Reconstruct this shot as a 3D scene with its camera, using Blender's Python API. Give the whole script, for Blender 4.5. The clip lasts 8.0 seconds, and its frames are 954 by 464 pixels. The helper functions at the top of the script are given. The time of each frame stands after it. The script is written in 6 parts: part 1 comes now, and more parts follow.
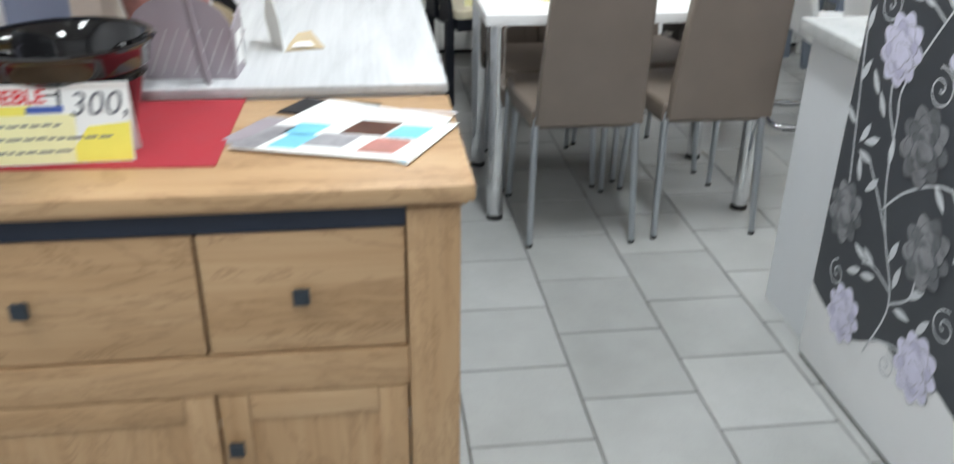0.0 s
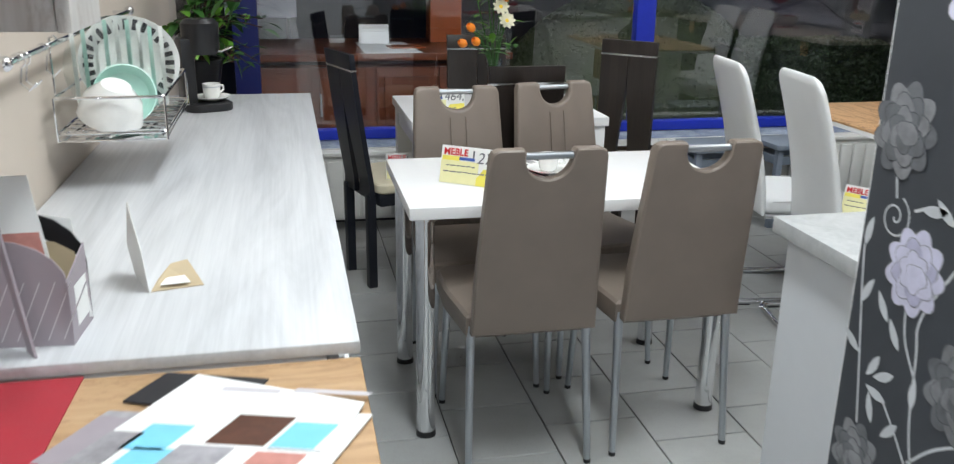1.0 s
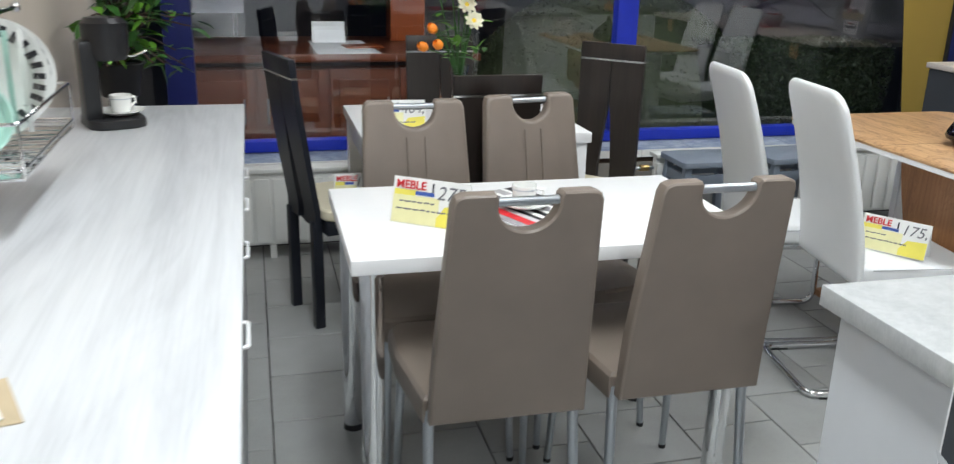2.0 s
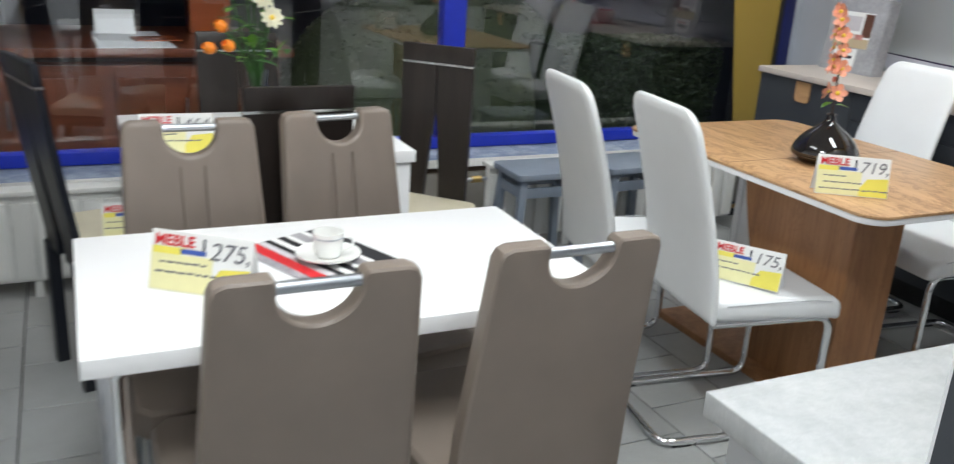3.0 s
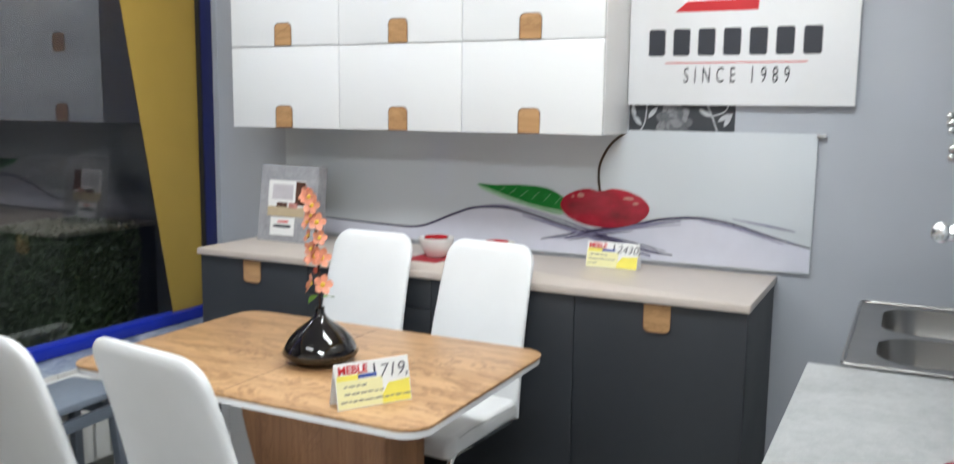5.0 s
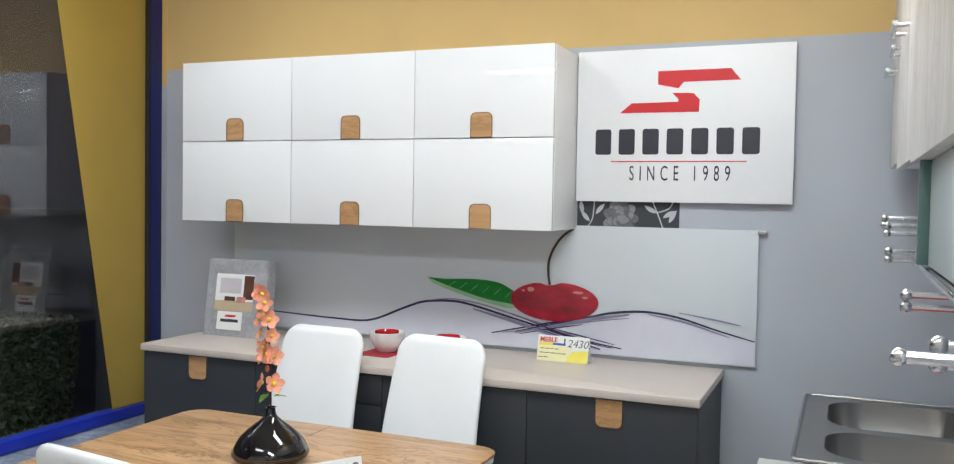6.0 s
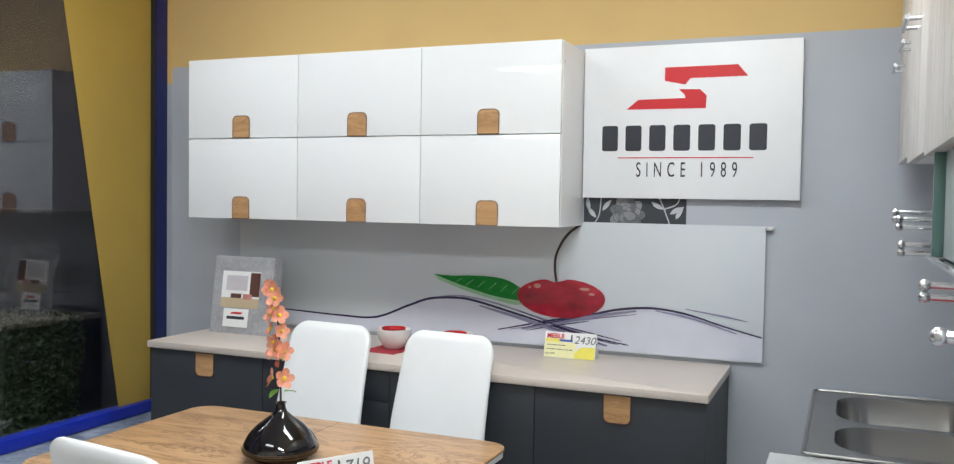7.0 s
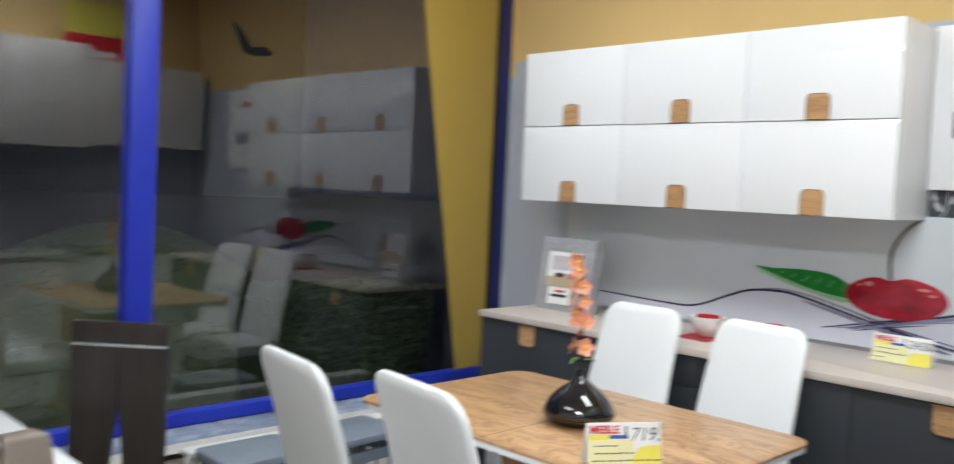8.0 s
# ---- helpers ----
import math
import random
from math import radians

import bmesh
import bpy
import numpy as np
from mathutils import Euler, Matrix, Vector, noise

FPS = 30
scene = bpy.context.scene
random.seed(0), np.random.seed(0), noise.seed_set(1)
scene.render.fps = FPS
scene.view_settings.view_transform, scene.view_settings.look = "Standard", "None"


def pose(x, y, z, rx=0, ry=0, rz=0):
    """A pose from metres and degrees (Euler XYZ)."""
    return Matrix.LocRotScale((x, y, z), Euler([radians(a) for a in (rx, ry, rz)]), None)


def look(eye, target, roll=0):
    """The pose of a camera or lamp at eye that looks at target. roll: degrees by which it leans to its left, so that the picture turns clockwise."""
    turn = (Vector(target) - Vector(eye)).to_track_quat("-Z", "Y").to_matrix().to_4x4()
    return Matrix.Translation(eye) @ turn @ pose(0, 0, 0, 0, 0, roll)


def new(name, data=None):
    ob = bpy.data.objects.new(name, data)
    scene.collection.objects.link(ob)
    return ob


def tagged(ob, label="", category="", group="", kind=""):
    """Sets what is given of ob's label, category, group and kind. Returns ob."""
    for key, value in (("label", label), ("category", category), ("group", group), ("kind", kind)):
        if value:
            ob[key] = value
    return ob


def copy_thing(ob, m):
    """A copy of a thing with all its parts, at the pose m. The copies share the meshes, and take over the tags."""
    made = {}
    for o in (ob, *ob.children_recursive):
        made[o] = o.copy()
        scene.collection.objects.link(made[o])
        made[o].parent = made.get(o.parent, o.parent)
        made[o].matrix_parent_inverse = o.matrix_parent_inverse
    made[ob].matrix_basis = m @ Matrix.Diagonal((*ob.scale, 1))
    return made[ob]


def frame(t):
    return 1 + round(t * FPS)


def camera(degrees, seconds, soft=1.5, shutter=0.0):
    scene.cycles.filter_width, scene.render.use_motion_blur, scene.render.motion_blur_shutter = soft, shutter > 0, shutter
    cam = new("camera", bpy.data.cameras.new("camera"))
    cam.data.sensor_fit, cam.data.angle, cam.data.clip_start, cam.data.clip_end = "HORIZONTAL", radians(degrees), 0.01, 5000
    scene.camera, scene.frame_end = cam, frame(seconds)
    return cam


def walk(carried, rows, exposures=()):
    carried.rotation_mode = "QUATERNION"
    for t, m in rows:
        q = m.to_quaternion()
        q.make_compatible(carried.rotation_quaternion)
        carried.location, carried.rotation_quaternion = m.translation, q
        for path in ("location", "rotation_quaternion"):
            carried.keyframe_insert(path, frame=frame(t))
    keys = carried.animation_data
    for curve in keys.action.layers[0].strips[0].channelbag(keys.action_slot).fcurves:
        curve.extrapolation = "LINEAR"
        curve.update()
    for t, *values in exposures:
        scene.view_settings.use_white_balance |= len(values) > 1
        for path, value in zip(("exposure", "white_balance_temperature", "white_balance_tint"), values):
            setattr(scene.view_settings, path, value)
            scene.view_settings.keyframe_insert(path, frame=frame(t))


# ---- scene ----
cam = camera(56.9, 8.0, soft=1.2, shutter=0.45)
PATH = [
    (0, (-0.191, -2.331, 1.364), (0.042, -0.556, 0.472), 0.8),
    (0.5, (-0.115, -2.119, 1.41), (0.246, -0.293, 0.677), 2.0),
    (1, (-0.117, -1.864, 1.42), (0.286, -0.003, 0.806), 0.8),
    (2.5, (0.114, -1.138, 1.395), (0.715, 0.66, 0.757), 2.6),
    (3, (0.212, -0.931, 1.406), (1.031, 0.778, 0.767), 3.5),
    (3.5, (0.322, -0.746, 1.404), (1.331, 0.861, 0.773), 3.3),
    (4, (0.41, -0.603, 1.399), (1.7, 0.805, 0.801), 3.2),
    (4.5, (0.453, -0.433, 1.431), (2.071, 0.648, 0.968), 1.5),
    (5, (0.444, -0.335, 1.492), (2.219, 0.546, 1.219), 0.7),
    (6.5, (0.402, -0.309, 1.522), (2.247, 0.462, 1.46), 1.0),
    (7, (0.399, -0.293, 1.507), (2.241, 0.483, 1.434), 0.9),
    (7.5, (0.392, -0.349, 1.488), (2.1, 0.69, 1.415), 0.5),
    (8, (0.393, -0.46, 1.453), (1.797, 0.961, 1.353), 2.6),
]
walk(cam, [(t, look(eye, target, roll)) for t, eye, target, roll in PATH],
     [(0, 0.0), (1, -0.12), (2.5, 0.0), (3, -0.02), (3.5, -0.14), (4, -0.18), (5, 0.06), (6.5, -0.13), (8, 0.0)])

# ---- light ----
world = bpy.data.worlds.new("night")
scene.world = world
world.use_nodes = True
world.node_tree.nodes["Background"].inputs[0].default_value = (0.05, 0.07, 0.16, 1)
world.node_tree.nodes["Background"].inputs[1].default_value = 0.12

CEIL = 2.95
# last lamp is unseen, added to brighten the niche wall and sideboard
LAMPS = [(0.2, -3.4, 46), (0.42, -0.5, 46), (0.35, 1.5, 5), (2.6, -2.6, 14), (2.5, 0.2, 25), (2.6, 2.0, 16), (-1.3, -2.3, 20)]


def area_lamp(x, y, size, watts):
    data = bpy.data.lights.new("ceiling_lamp_light", "AREA")
    data.shape, data.size, data.size_y, data.energy = "RECTANGLE", size[0], size[1], watts
    data.color = (0.89, 0.965, 0.98)
    ob = new("ceiling_lamp_light", data)
    ob.matrix_world = pose(x, y, CEIL - 0.065)
    return ob


for lx, ly, watts in LAMPS:
    area_lamp(lx, ly, (0.28, 1.15), watts)

# ---- materials ----


def nodes_of(name):
    m = bpy.data.materials.new(name)
    m.use_nodes = True
    nt = m.node_tree
    return m, nt, nt.nodes["Principled BSDF"]


def link(nt, a, b):
    nt.links.new(a, b)


def coords(nt, scale=(1, 1, 1), rot=(0, 0, 0), random_shift=0.0):
    tc = nt.nodes.new("ShaderNodeTexCoord")
    mp = nt.nodes.new("ShaderNodeMapping")
    mp.inputs["Scale"].default_value = scale
    mp.inputs["Rotation"].default_value = [radians(a) for a in rot]
    link(nt, tc.outputs["Object"], mp.inputs["Vector"])
    if random_shift:
        info = nt.nodes.new("ShaderNodeObjectInfo")
        mul = nt.nodes.new("ShaderNodeMath")
        mul.operation = "MULTIPLY"
        mul.inputs[1].default_value = random_shift
        link(nt, info.outputs["Random"], mul.inputs[0])
        link(nt, mul.outputs[0], mp.inputs["Location"])
    return mp.outputs["Vector"]


def noise_tex(nt, vec, scale, detail=4.0, rough=0.55, distort=0.0):
    n = nt.nodes.new("ShaderNodeTexNoise")
    n.inputs["Scale"].default_value = scale
    n.inputs["Detail"].default_value = detail
    n.inputs["Roughness"].default_value = rough
    n.inputs["Distortion"].default_value = distort
    link(nt, vec, n.inputs["Vector"])
    return n.outputs["Fac"]


def ramp(nt, fac, stops):
    r = nt.nodes.new("ShaderNodeValToRGB")
    els = r.color_ramp.elements
    while len(els) < len(stops):
        els.new(0.5)
    for e, (p, c) in zip(els, stops):
        e.position, e.color = p, (*c, 1)
    link(nt, fac, r.inputs["Fac"])
    return r.outputs["Color"]


def mix(nt, fac, a, b, mode="MIX"):
    m = nt.nodes.new("ShaderNodeMix")
    m.data_type, m.blend_type = "RGBA", mode
    for sock, v in ((m.inputs[0], fac), (m.inputs[6], a), (m.inputs[7], b)):
        if isinstance(v, (int, float)):
            sock.default_value = v
        elif isinstance(v, tuple):
            sock.default_value = (*v, 1)
        else:
            link(nt, v, sock)
    return m.outputs[2]


def bump(nt, p, height, strength, dist=0.001):
    b = nt.nodes.new("ShaderNodeBump")
    b.inputs["Strength"].default_value = strength
    b.inputs["Distance"].default_value = dist
    link(nt, height, b.inputs["Height"])
    link(nt, b.outputs["Normal"], p.inputs["Normal"])


def plain(name, col, rough=0.5, metal=0.0, vary=0.08, scale=30.0, bumpy=0.0, coat=0.0, spec=0.5):
    """A nearly even surface with slight cloudiness, faint smears in the gloss and optional fine relief."""
    m, nt, p = nodes_of(name)
    v = coords(nt)
    f = noise_tex(nt, v, scale, 5)
    f2 = noise_tex(nt, v, scale * 0.13, 3)
    lo = tuple(c * (1 - vary) for c in col)
    hi = tuple(min(1, c * (1 + vary)) for c in col)
    a = ramp(nt, f, [(0.3, lo), (0.7, hi)])
    b = ramp(nt, f2, [(0.35, lo), (0.65, hi)])
    link(nt, mix(nt, 0.5, a, b), p.inputs["Base Color"])
    r = nt.nodes.new("ShaderNodeMapRange")
    r.inputs["To Min"].default_value, r.inputs["To Max"].default_value = rough * 0.85, min(1, rough * 1.15)
    link(nt, f2, r.inputs["Value"])
    link(nt, r.outputs[0], p.inputs["Roughness"])
    p.inputs["Metallic"].default_value = metal
    p.inputs["Coat Weight"].default_value = coat
    p.inputs["Specular IOR Level"].default_value = spec
    if bumpy:
        bump(nt, p, noise_tex(nt, v, scale * 9, 3), bumpy, 0.0006)
    return m


def wood(name, dark, mid, light, axis="X", rough=0.42, grain=1.0, cracks=0.0, shift=3.0, contrast=1.0):
    """Long-grained wood with pores, tone bands and, where asked, dark cracks and knots. axis: along the grain."""
    m, nt, p = nodes_of(name)
    s = {"X": (0.8, 9, 9), "Y": (9, 0.8, 9), "Z": (9, 9, 0.8)}[axis]
    s2 = {"X": (2.5, 120, 120), "Y": (120, 2.5, 120), "Z": (120, 120, 2.5)}[axis]
    v = coords(nt, s, random_shift=shift)
    fine = noise_tex(nt, coords(nt, s2, random_shift=shift), 1.0, 3)
    bands = noise_tex(nt, v, 1.0 * grain, 6, 0.6, 1.2)
    col = ramp(nt, bands, [(0.5 - 0.22 / contrast, dark), (0.5, mid), (0.5 + 0.2 / contrast, light)])
    col = mix(nt, 0.22, col, ramp(nt, fine, [(0.35, dark), (0.65, light)]))
    if cracks:
        s3 = {"X": (0.7, 3.2, 3.2), "Y": (3.2, 0.7, 3.2), "Z": (3.2, 3.2, 0.7)}[axis]
        k = noise_tex(nt, coords(nt, s3, random_shift=shift * 2), 2.2, 8, 0.7, 2.5)
        line = ramp(nt, k, [(0.47, (1, 1, 1)), (0.5, (0.35, 0.24, 0.16)), (0.53, (1, 1, 1))])
        col = mix(nt, cracks, col, line, "MULTIPLY")
    link(nt, col, p.inputs["Base Color"])
    p.inputs["Roughness"].default_value = rough
    bump(nt, p, fine, 0.12, 0.0005)
    return m


def metal(name, col, rough, brushed=False):
    m, nt, p = nodes_of(name)
    v = coords(nt, (4, 4, 300) if brushed else (1, 1, 1))
    f = noise_tex(nt, v, 4 if brushed else 25, 4)
    r = nt.nodes.new("ShaderNodeMapRange")
    r.inputs["To Min"].default_value, r.inputs["To Max"].default_value = rough * 0.8, rough * 1.25
    link(nt, f, r.inputs["Value"])
    link(nt, r.outputs[0], p.inputs["Roughness"])
    p.inputs["Base Color"].default_value = (*col, 1)
    p.inputs["Metallic"].default_value = 1.0
    return m


def glass(name, col=(1, 1, 1), ior=1.5, rough=0.0):
    m, nt, p = nodes_of(name)
    p.inputs["Base Color"].default_value = (*col, 1)
    p.inputs["Transmission Weight"].default_value = 1.0
    p.inputs["Roughness"].default_value = rough
    p.inputs["IOR"].default_value = ior
    return m


def leather(name, col, rough=0.42, vary=0.08, relief=0.2):
    m, nt, p = nodes_of(name)
    v = coords(nt)
    vor = nt.nodes.new("ShaderNodeTexVoronoi")
    vor.inputs["Scale"].default_value = 420
    link(nt, v, vor.inputs["Vector"])
    f2 = noise_tex(nt, v, 6, 4)
    col2 = ramp(nt, f2, [(0.3, tuple(c * (1 - vary) for c in col)), (0.7, tuple(min(1, c * (1 + vary)) for c in col))])
    link(nt, col2, p.inputs["Base Color"])
    p.inputs["Roughness"].default_value = rough
    crease = nt.nodes.new("ShaderNodeMath")
    crease.operation = "ADD"
    link(nt, vor.outputs["Distance"], crease.inputs[0])
    link(nt, noise_tex(nt, v, 14, 3, 0.5, 0.6), crease.inputs[1])
    bump(nt, p, crease.outputs[0], relief, 0.0012)
    return m


def tile_mat():
    m, nt, p = nodes_of("ceramic_tile")
    v = coords(nt, random_shift=9.0)
    info = nt.nodes.new("ShaderNodeObjectInfo")
    base = ramp(nt, info.outputs["Random"], [(0.0, (0.32, 0.325, 0.32)), (1.0, (0.37, 0.375, 0.37))])
    cloud = ramp(nt, noise_tex(nt, v, 7, 6, 0.6), [(0.3, (0.88, 0.88, 0.87)), (0.7, (1, 1, 1))])
    speck = ramp(nt, noise_tex(nt, v, 260, 2), [(0.32, (0.86, 0.86, 0.85)), (0.42, (1, 1, 1))])
    link(nt, mix(nt, 1.0, mix(nt, 1.0, base, cloud, "MULTIPLY"), speck, "MULTIPLY"), p.inputs["Base Color"])
    r = nt.nodes.new("ShaderNodeMapRange")
    r.inputs["To Min"].default_value, r.inputs["To Max"].default_value = 0.22, 0.45
    link(nt, noise_tex(nt, v, 11, 5), r.inputs["Value"])
    link(nt, r.outputs[0], p.inputs["Roughness"])
    bump(nt, p, noise_tex(nt, v, 40, 4), 0.08, 0.001)
    return m


def concrete_top(name, a, b, c):
    m, nt, p = nodes_of(name)
    v = coords(nt)
    n1 = noise_tex(nt, v, 5, 8, 0.65, 0.5)
    n2 = noise_tex(nt, v, 38, 6, 0.7)
    col = mix(nt, 0.35, ramp(nt, n1, [(0.35, a), (0.5, b), (0.62, c)]), ramp(nt, n2, [(0.35, a), (0.6, c)]))
    streak = noise_tex(nt, coords(nt, (3, 10, 3), (0, 0, 40)), 4, 9, 0.75, 2.0)
    col = mix(nt, 0.35, col, ramp(nt, streak, [(0.48, b), (0.51, c), (0.54, b)]))
    link(nt, col, p.inputs["Base Color"])
    p.inputs["Roughness"].default_value = 0.5
    bump(nt, p, n2, 0.1, 0.0005)
    return m


def paint_wall(name, col, scale=1.0):
    m, nt, p = nodes_of(name)
    v = coords(nt)
    big = ramp(nt, noise_tex(nt, v, 1.3 * scale, 4), [(0.3, tuple(c * 0.93 for c in col)), (0.7, tuple(min(1, c * 1.04) for c in col))])
    link(nt, big, p.inputs["Base Color"])
    p.inputs["Roughness"].default_value = 0.75
    n = noise_tex(nt, v, 180, 3)
    bump(nt, p, n, 0.25, 0.0008)
    return m


TILE = tile_mat()
GROUT = plain("grout", (0.085, 0.082, 0.08), 0.9, vary=0.2, bumpy=0.4)
GREY_WALL = paint_wall("grey_wall_paint", (0.45, 0.475, 0.525))
YELLOW_WALL = paint_wall("yellow_wall_paint", (0.66, 0.46, 0.19))
BEIGE_WALL = paint_wall("beige_wall_paint", (0.56, 0.49, 0.42))
WHITE_WALL = paint_wall("white_wall_paint", (0.72, 0.72, 0.74))
CEIL_PAINT = paint_wall("ceiling_paint", (0.78, 0.78, 0.76))
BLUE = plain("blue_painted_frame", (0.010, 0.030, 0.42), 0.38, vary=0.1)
BLUE_DARK = plain("darker_blue_frame", (0.008, 0.014, 0.11), 0.4, vary=0.1)
WINDOW_GLASS = glass("window_glass", (0.95, 0.97, 1.0), 1.74)
CLEAR = glass("clear_glass", (0.93, 0.98, 0.96), 1.5)
MARBLE = concrete_top("blue_grey_marble", (0.05, 0.075, 0.15), (0.17, 0.22, 0.32), (0.46, 0.50, 0.56))
CONCRETE = concrete_top("grey_concrete_laminate", (0.27, 0.278, 0.283), (0.37, 0.38, 0.385), (0.48, 0.49, 0.49))
WHITE = plain("white_laminate", (0.80, 0.80, 0.81), 0.38, vary=0.015)
WHITE_GLOSS = plain("white_gloss_front", (0.80, 0.81, 0.82), 0.05, vary=0.01, scale=4, coat=0.5)
WHITE_BOARD = plain("white_sign_board", (0.80, 0.81, 0.83), 0.35, vary=0.015)
GREY_SIDE = plain("pale_grey_side_panel", (0.60, 0.62, 0.65), 0.4, vary=0.02)
ANTHRACITE = plain("anthracite_matt_front", (0.030, 0.034, 0.041), 0.5, vary=0.06, bumpy=0.05)
BEIGE_TOP = plain("beige_worktop", (0.58, 0.51, 0.46), 0.33, vary=0.05, scale=120)
OAK = wood("golden_oak", (0.36, 0.21, 0.10), (0.475, 0.30, 0.16), (0.56, 0.38, 0.22), "X", cracks=0.36, contrast=0.8)
OAK_V = wood("golden_oak_upright", (0.36, 0.21, 0.10), (0.475, 0.30, 0.16), (0.56, 0.38, 0.22), "Z", cracks=0.28, contrast=0.8)
OAK_TOP = wood("wild_oak_tabletop", (0.34, 0.18, 0.08), (0.52, 0.31, 0.155), (0.62, 0.39, 0.21), "Y", rough=0.36, cracks=0.75, contrast=1.25)
OAK_PED = wood("wild_oak_pedestal", (0.20, 0.085, 0.035), (0.33, 0.155, 0.065), (0.42, 0.21, 0.095), "Z", rough=0.4, cracks=0.3)
OAK_GRIP = wood("oak_grip", (0.33, 0.17, 0.07), (0.46, 0.26, 0.115), (0.56, 0.33, 0.16), "Y", rough=0.45, cracks=0.4)
WHITE_WOOD = wood("white_washed_wood", (0.42, 0.43, 0.45), (0.55, 0.56, 0.58), (0.64, 0.65, 0.67), "Y", rough=0.4, grain=0.9, contrast=1.3)
PALE_WOOD = wood("pale_wood_front", (0.50, 0.47, 0.44), (0.64, 0.62, 0.60), (0.72, 0.70, 0.68), "Z", rough=0.4, cracks=0.25)
WENGE = wood("wenge", (0.010, 0.007, 0.006), (0.018, 0.013, 0.011), (0.030, 0.021, 0.018), "Z", rough=0.4)
BLACK_WOOD = wood("black_lacquered_wood", (0.006, 0.007, 0.011), (0.010, 0.012, 0.019), (0.016, 0.018, 0.027), "Z", rough=0.35)
MAHOGANY = wood("mahogany", (0.065, 0.016, 0.007), (0.12, 0.032, 0.012), (0.17, 0.048, 0.018), "X", rough=0.3)
TAUPE = leather("taupe_leatherette", (0.188, 0.152, 0.127))
WHITE_LEATHER = leather("white_leatherette", (0.80, 0.81, 0.82), 0.38, 0.02, 0.10)
CREAM = leather("cream_leatherette", (0.66, 0.60, 0.45), 0.45)
SEAM = plain("seam_thread", (0.15, 0.12, 0.10), 0.7)
WHITE_SEAM = plain("white_seam_thread", (0.50, 0.51, 0.53), 0.7)
CHROME = metal("chrome", (0.80, 0.81, 0.83), 0.06)
SILVER = metal("silver_painted_steel", (0.50, 0.53, 0.57), 0.32)
STEEL = metal("brushed_stainless_steel", (0.36, 0.355, 0.345), 0.3, True)
ALU = metal("satin_aluminium", (0.66, 0.68, 0.70), 0.25)
BLACK_PLASTIC = plain("black_plastic", (0.012, 0.012, 0.014), 0.35, bumpy=0.05)
BLACK_GLAZE = plain("black_glaze", (0.005, 0.004, 0.005), 0.06, coat=0.6)
BRONZE_BAND = plain("bronze_band", (0.14, 0.10, 0.06), 0.35, metal=0.6)
KNOB = plain("dark_knob", (0.025, 0.035, 0.048), 0.4)
NAVY_STRIP = plain("navy_strip", (0.014, 0.020, 0.038), 0.45)
RED_MAT = plain("red_felt_mat", (0.36, 0.022, 0.035), 0.8, vary=0.08, scale=200, bumpy=0.3)
RED = plain("red_print", (0.62, 0.022, 0.030), 0.4, vary=0.03)
RED_GLAZE = plain("red_glaze", (0.45, 0.012, 0.02), 0.12)
DARK_PRINT = plain("dark_print", (0.030, 0.033, 0.045), 0.45)
PORCELAIN = plain("white_porcelain", (0.82, 0.82, 0.80), 0.12)
MINT = plain("mint_plastic", (0.45, 0.70, 0.62), 0.2)
PAPER = plain("white_paper", (0.80, 0.80, 0.79), 0.6, vary=0.02)
YELLOW_PRINT = plain("yellow_print", (0.82, 0.72, 0.12), 0.5, vary=0.05)
PALE_YELLOW = plain("pale_yellow_print", (0.80, 0.76, 0.42), 0.5, vary=0.05)
BLUE_PRINT = plain("blue_print", (0.05, 0.10, 0.38), 0.5)
INK = plain("black_ink", (0.012, 0.012, 0.016), 0.6)
CYAN_PRINT = plain("cyan_print", (0.20, 0.58, 0.78), 0.35)
BROWN_PRINT = plain("brown_print", (0.10, 0.042, 0.028), 0.35, vary=0.3, scale=90)
GREY_PRINT = plain("grey_print", (0.30, 0.29, 0.31), 0.35, vary=0.35, scale=60)
PINK_PRINT = plain("pinkish_print", (0.50, 0.22, 0.19), 0.35, vary=0.3, scale=50)
CARDBOARD = plain("kraft_cardboard", (0.50, 0.40, 0.26), 0.7, vary=0.08)
MAUVE_BOARD = plain("mauve_grey_card", (0.33, 0.29, 0.32), 0.55, vary=0.06)
PALE_LINE = plain("pale_line_print", (0.55, 0.52, 0.55), 0.5)
DAMASK = plain("grey_patterned_card", (0.34, 0.34, 0.36), 0.5, vary=0.25, scale=70)
WALLPAPER = plain("charcoal_wallpaper", (0.042, 0.047, 0.056), 0.55, vary=0.08, bumpy=0.1)
PETAL_DARK = plain("grey_petal_print", (0.12, 0.125, 0.137), 0.5, vary=0.35, scale=45)
PETAL_MID = plain("mid_grey_petal_print", (0.20, 0.205, 0.218), 0.5, vary=0.35, scale=45)
PETAL_LILAC = plain("lilac_petal_print", (0.43, 0.42, 0.57), 0.5, vary=0.22, scale=45)
PETAL_PALE = plain("pale_lilac_petal_print", (0.56, 0.55, 0.69), 0.5, vary=0.15, scale=45)
LEAF_PRINT = plain("silver_leaf_print", (0.52, 0.54, 0.57), 0.45, vary=0.1)
RADIATOR = plain("radiator_enamel", (0.74, 0.74, 0.72), 0.35, vary=0.03)
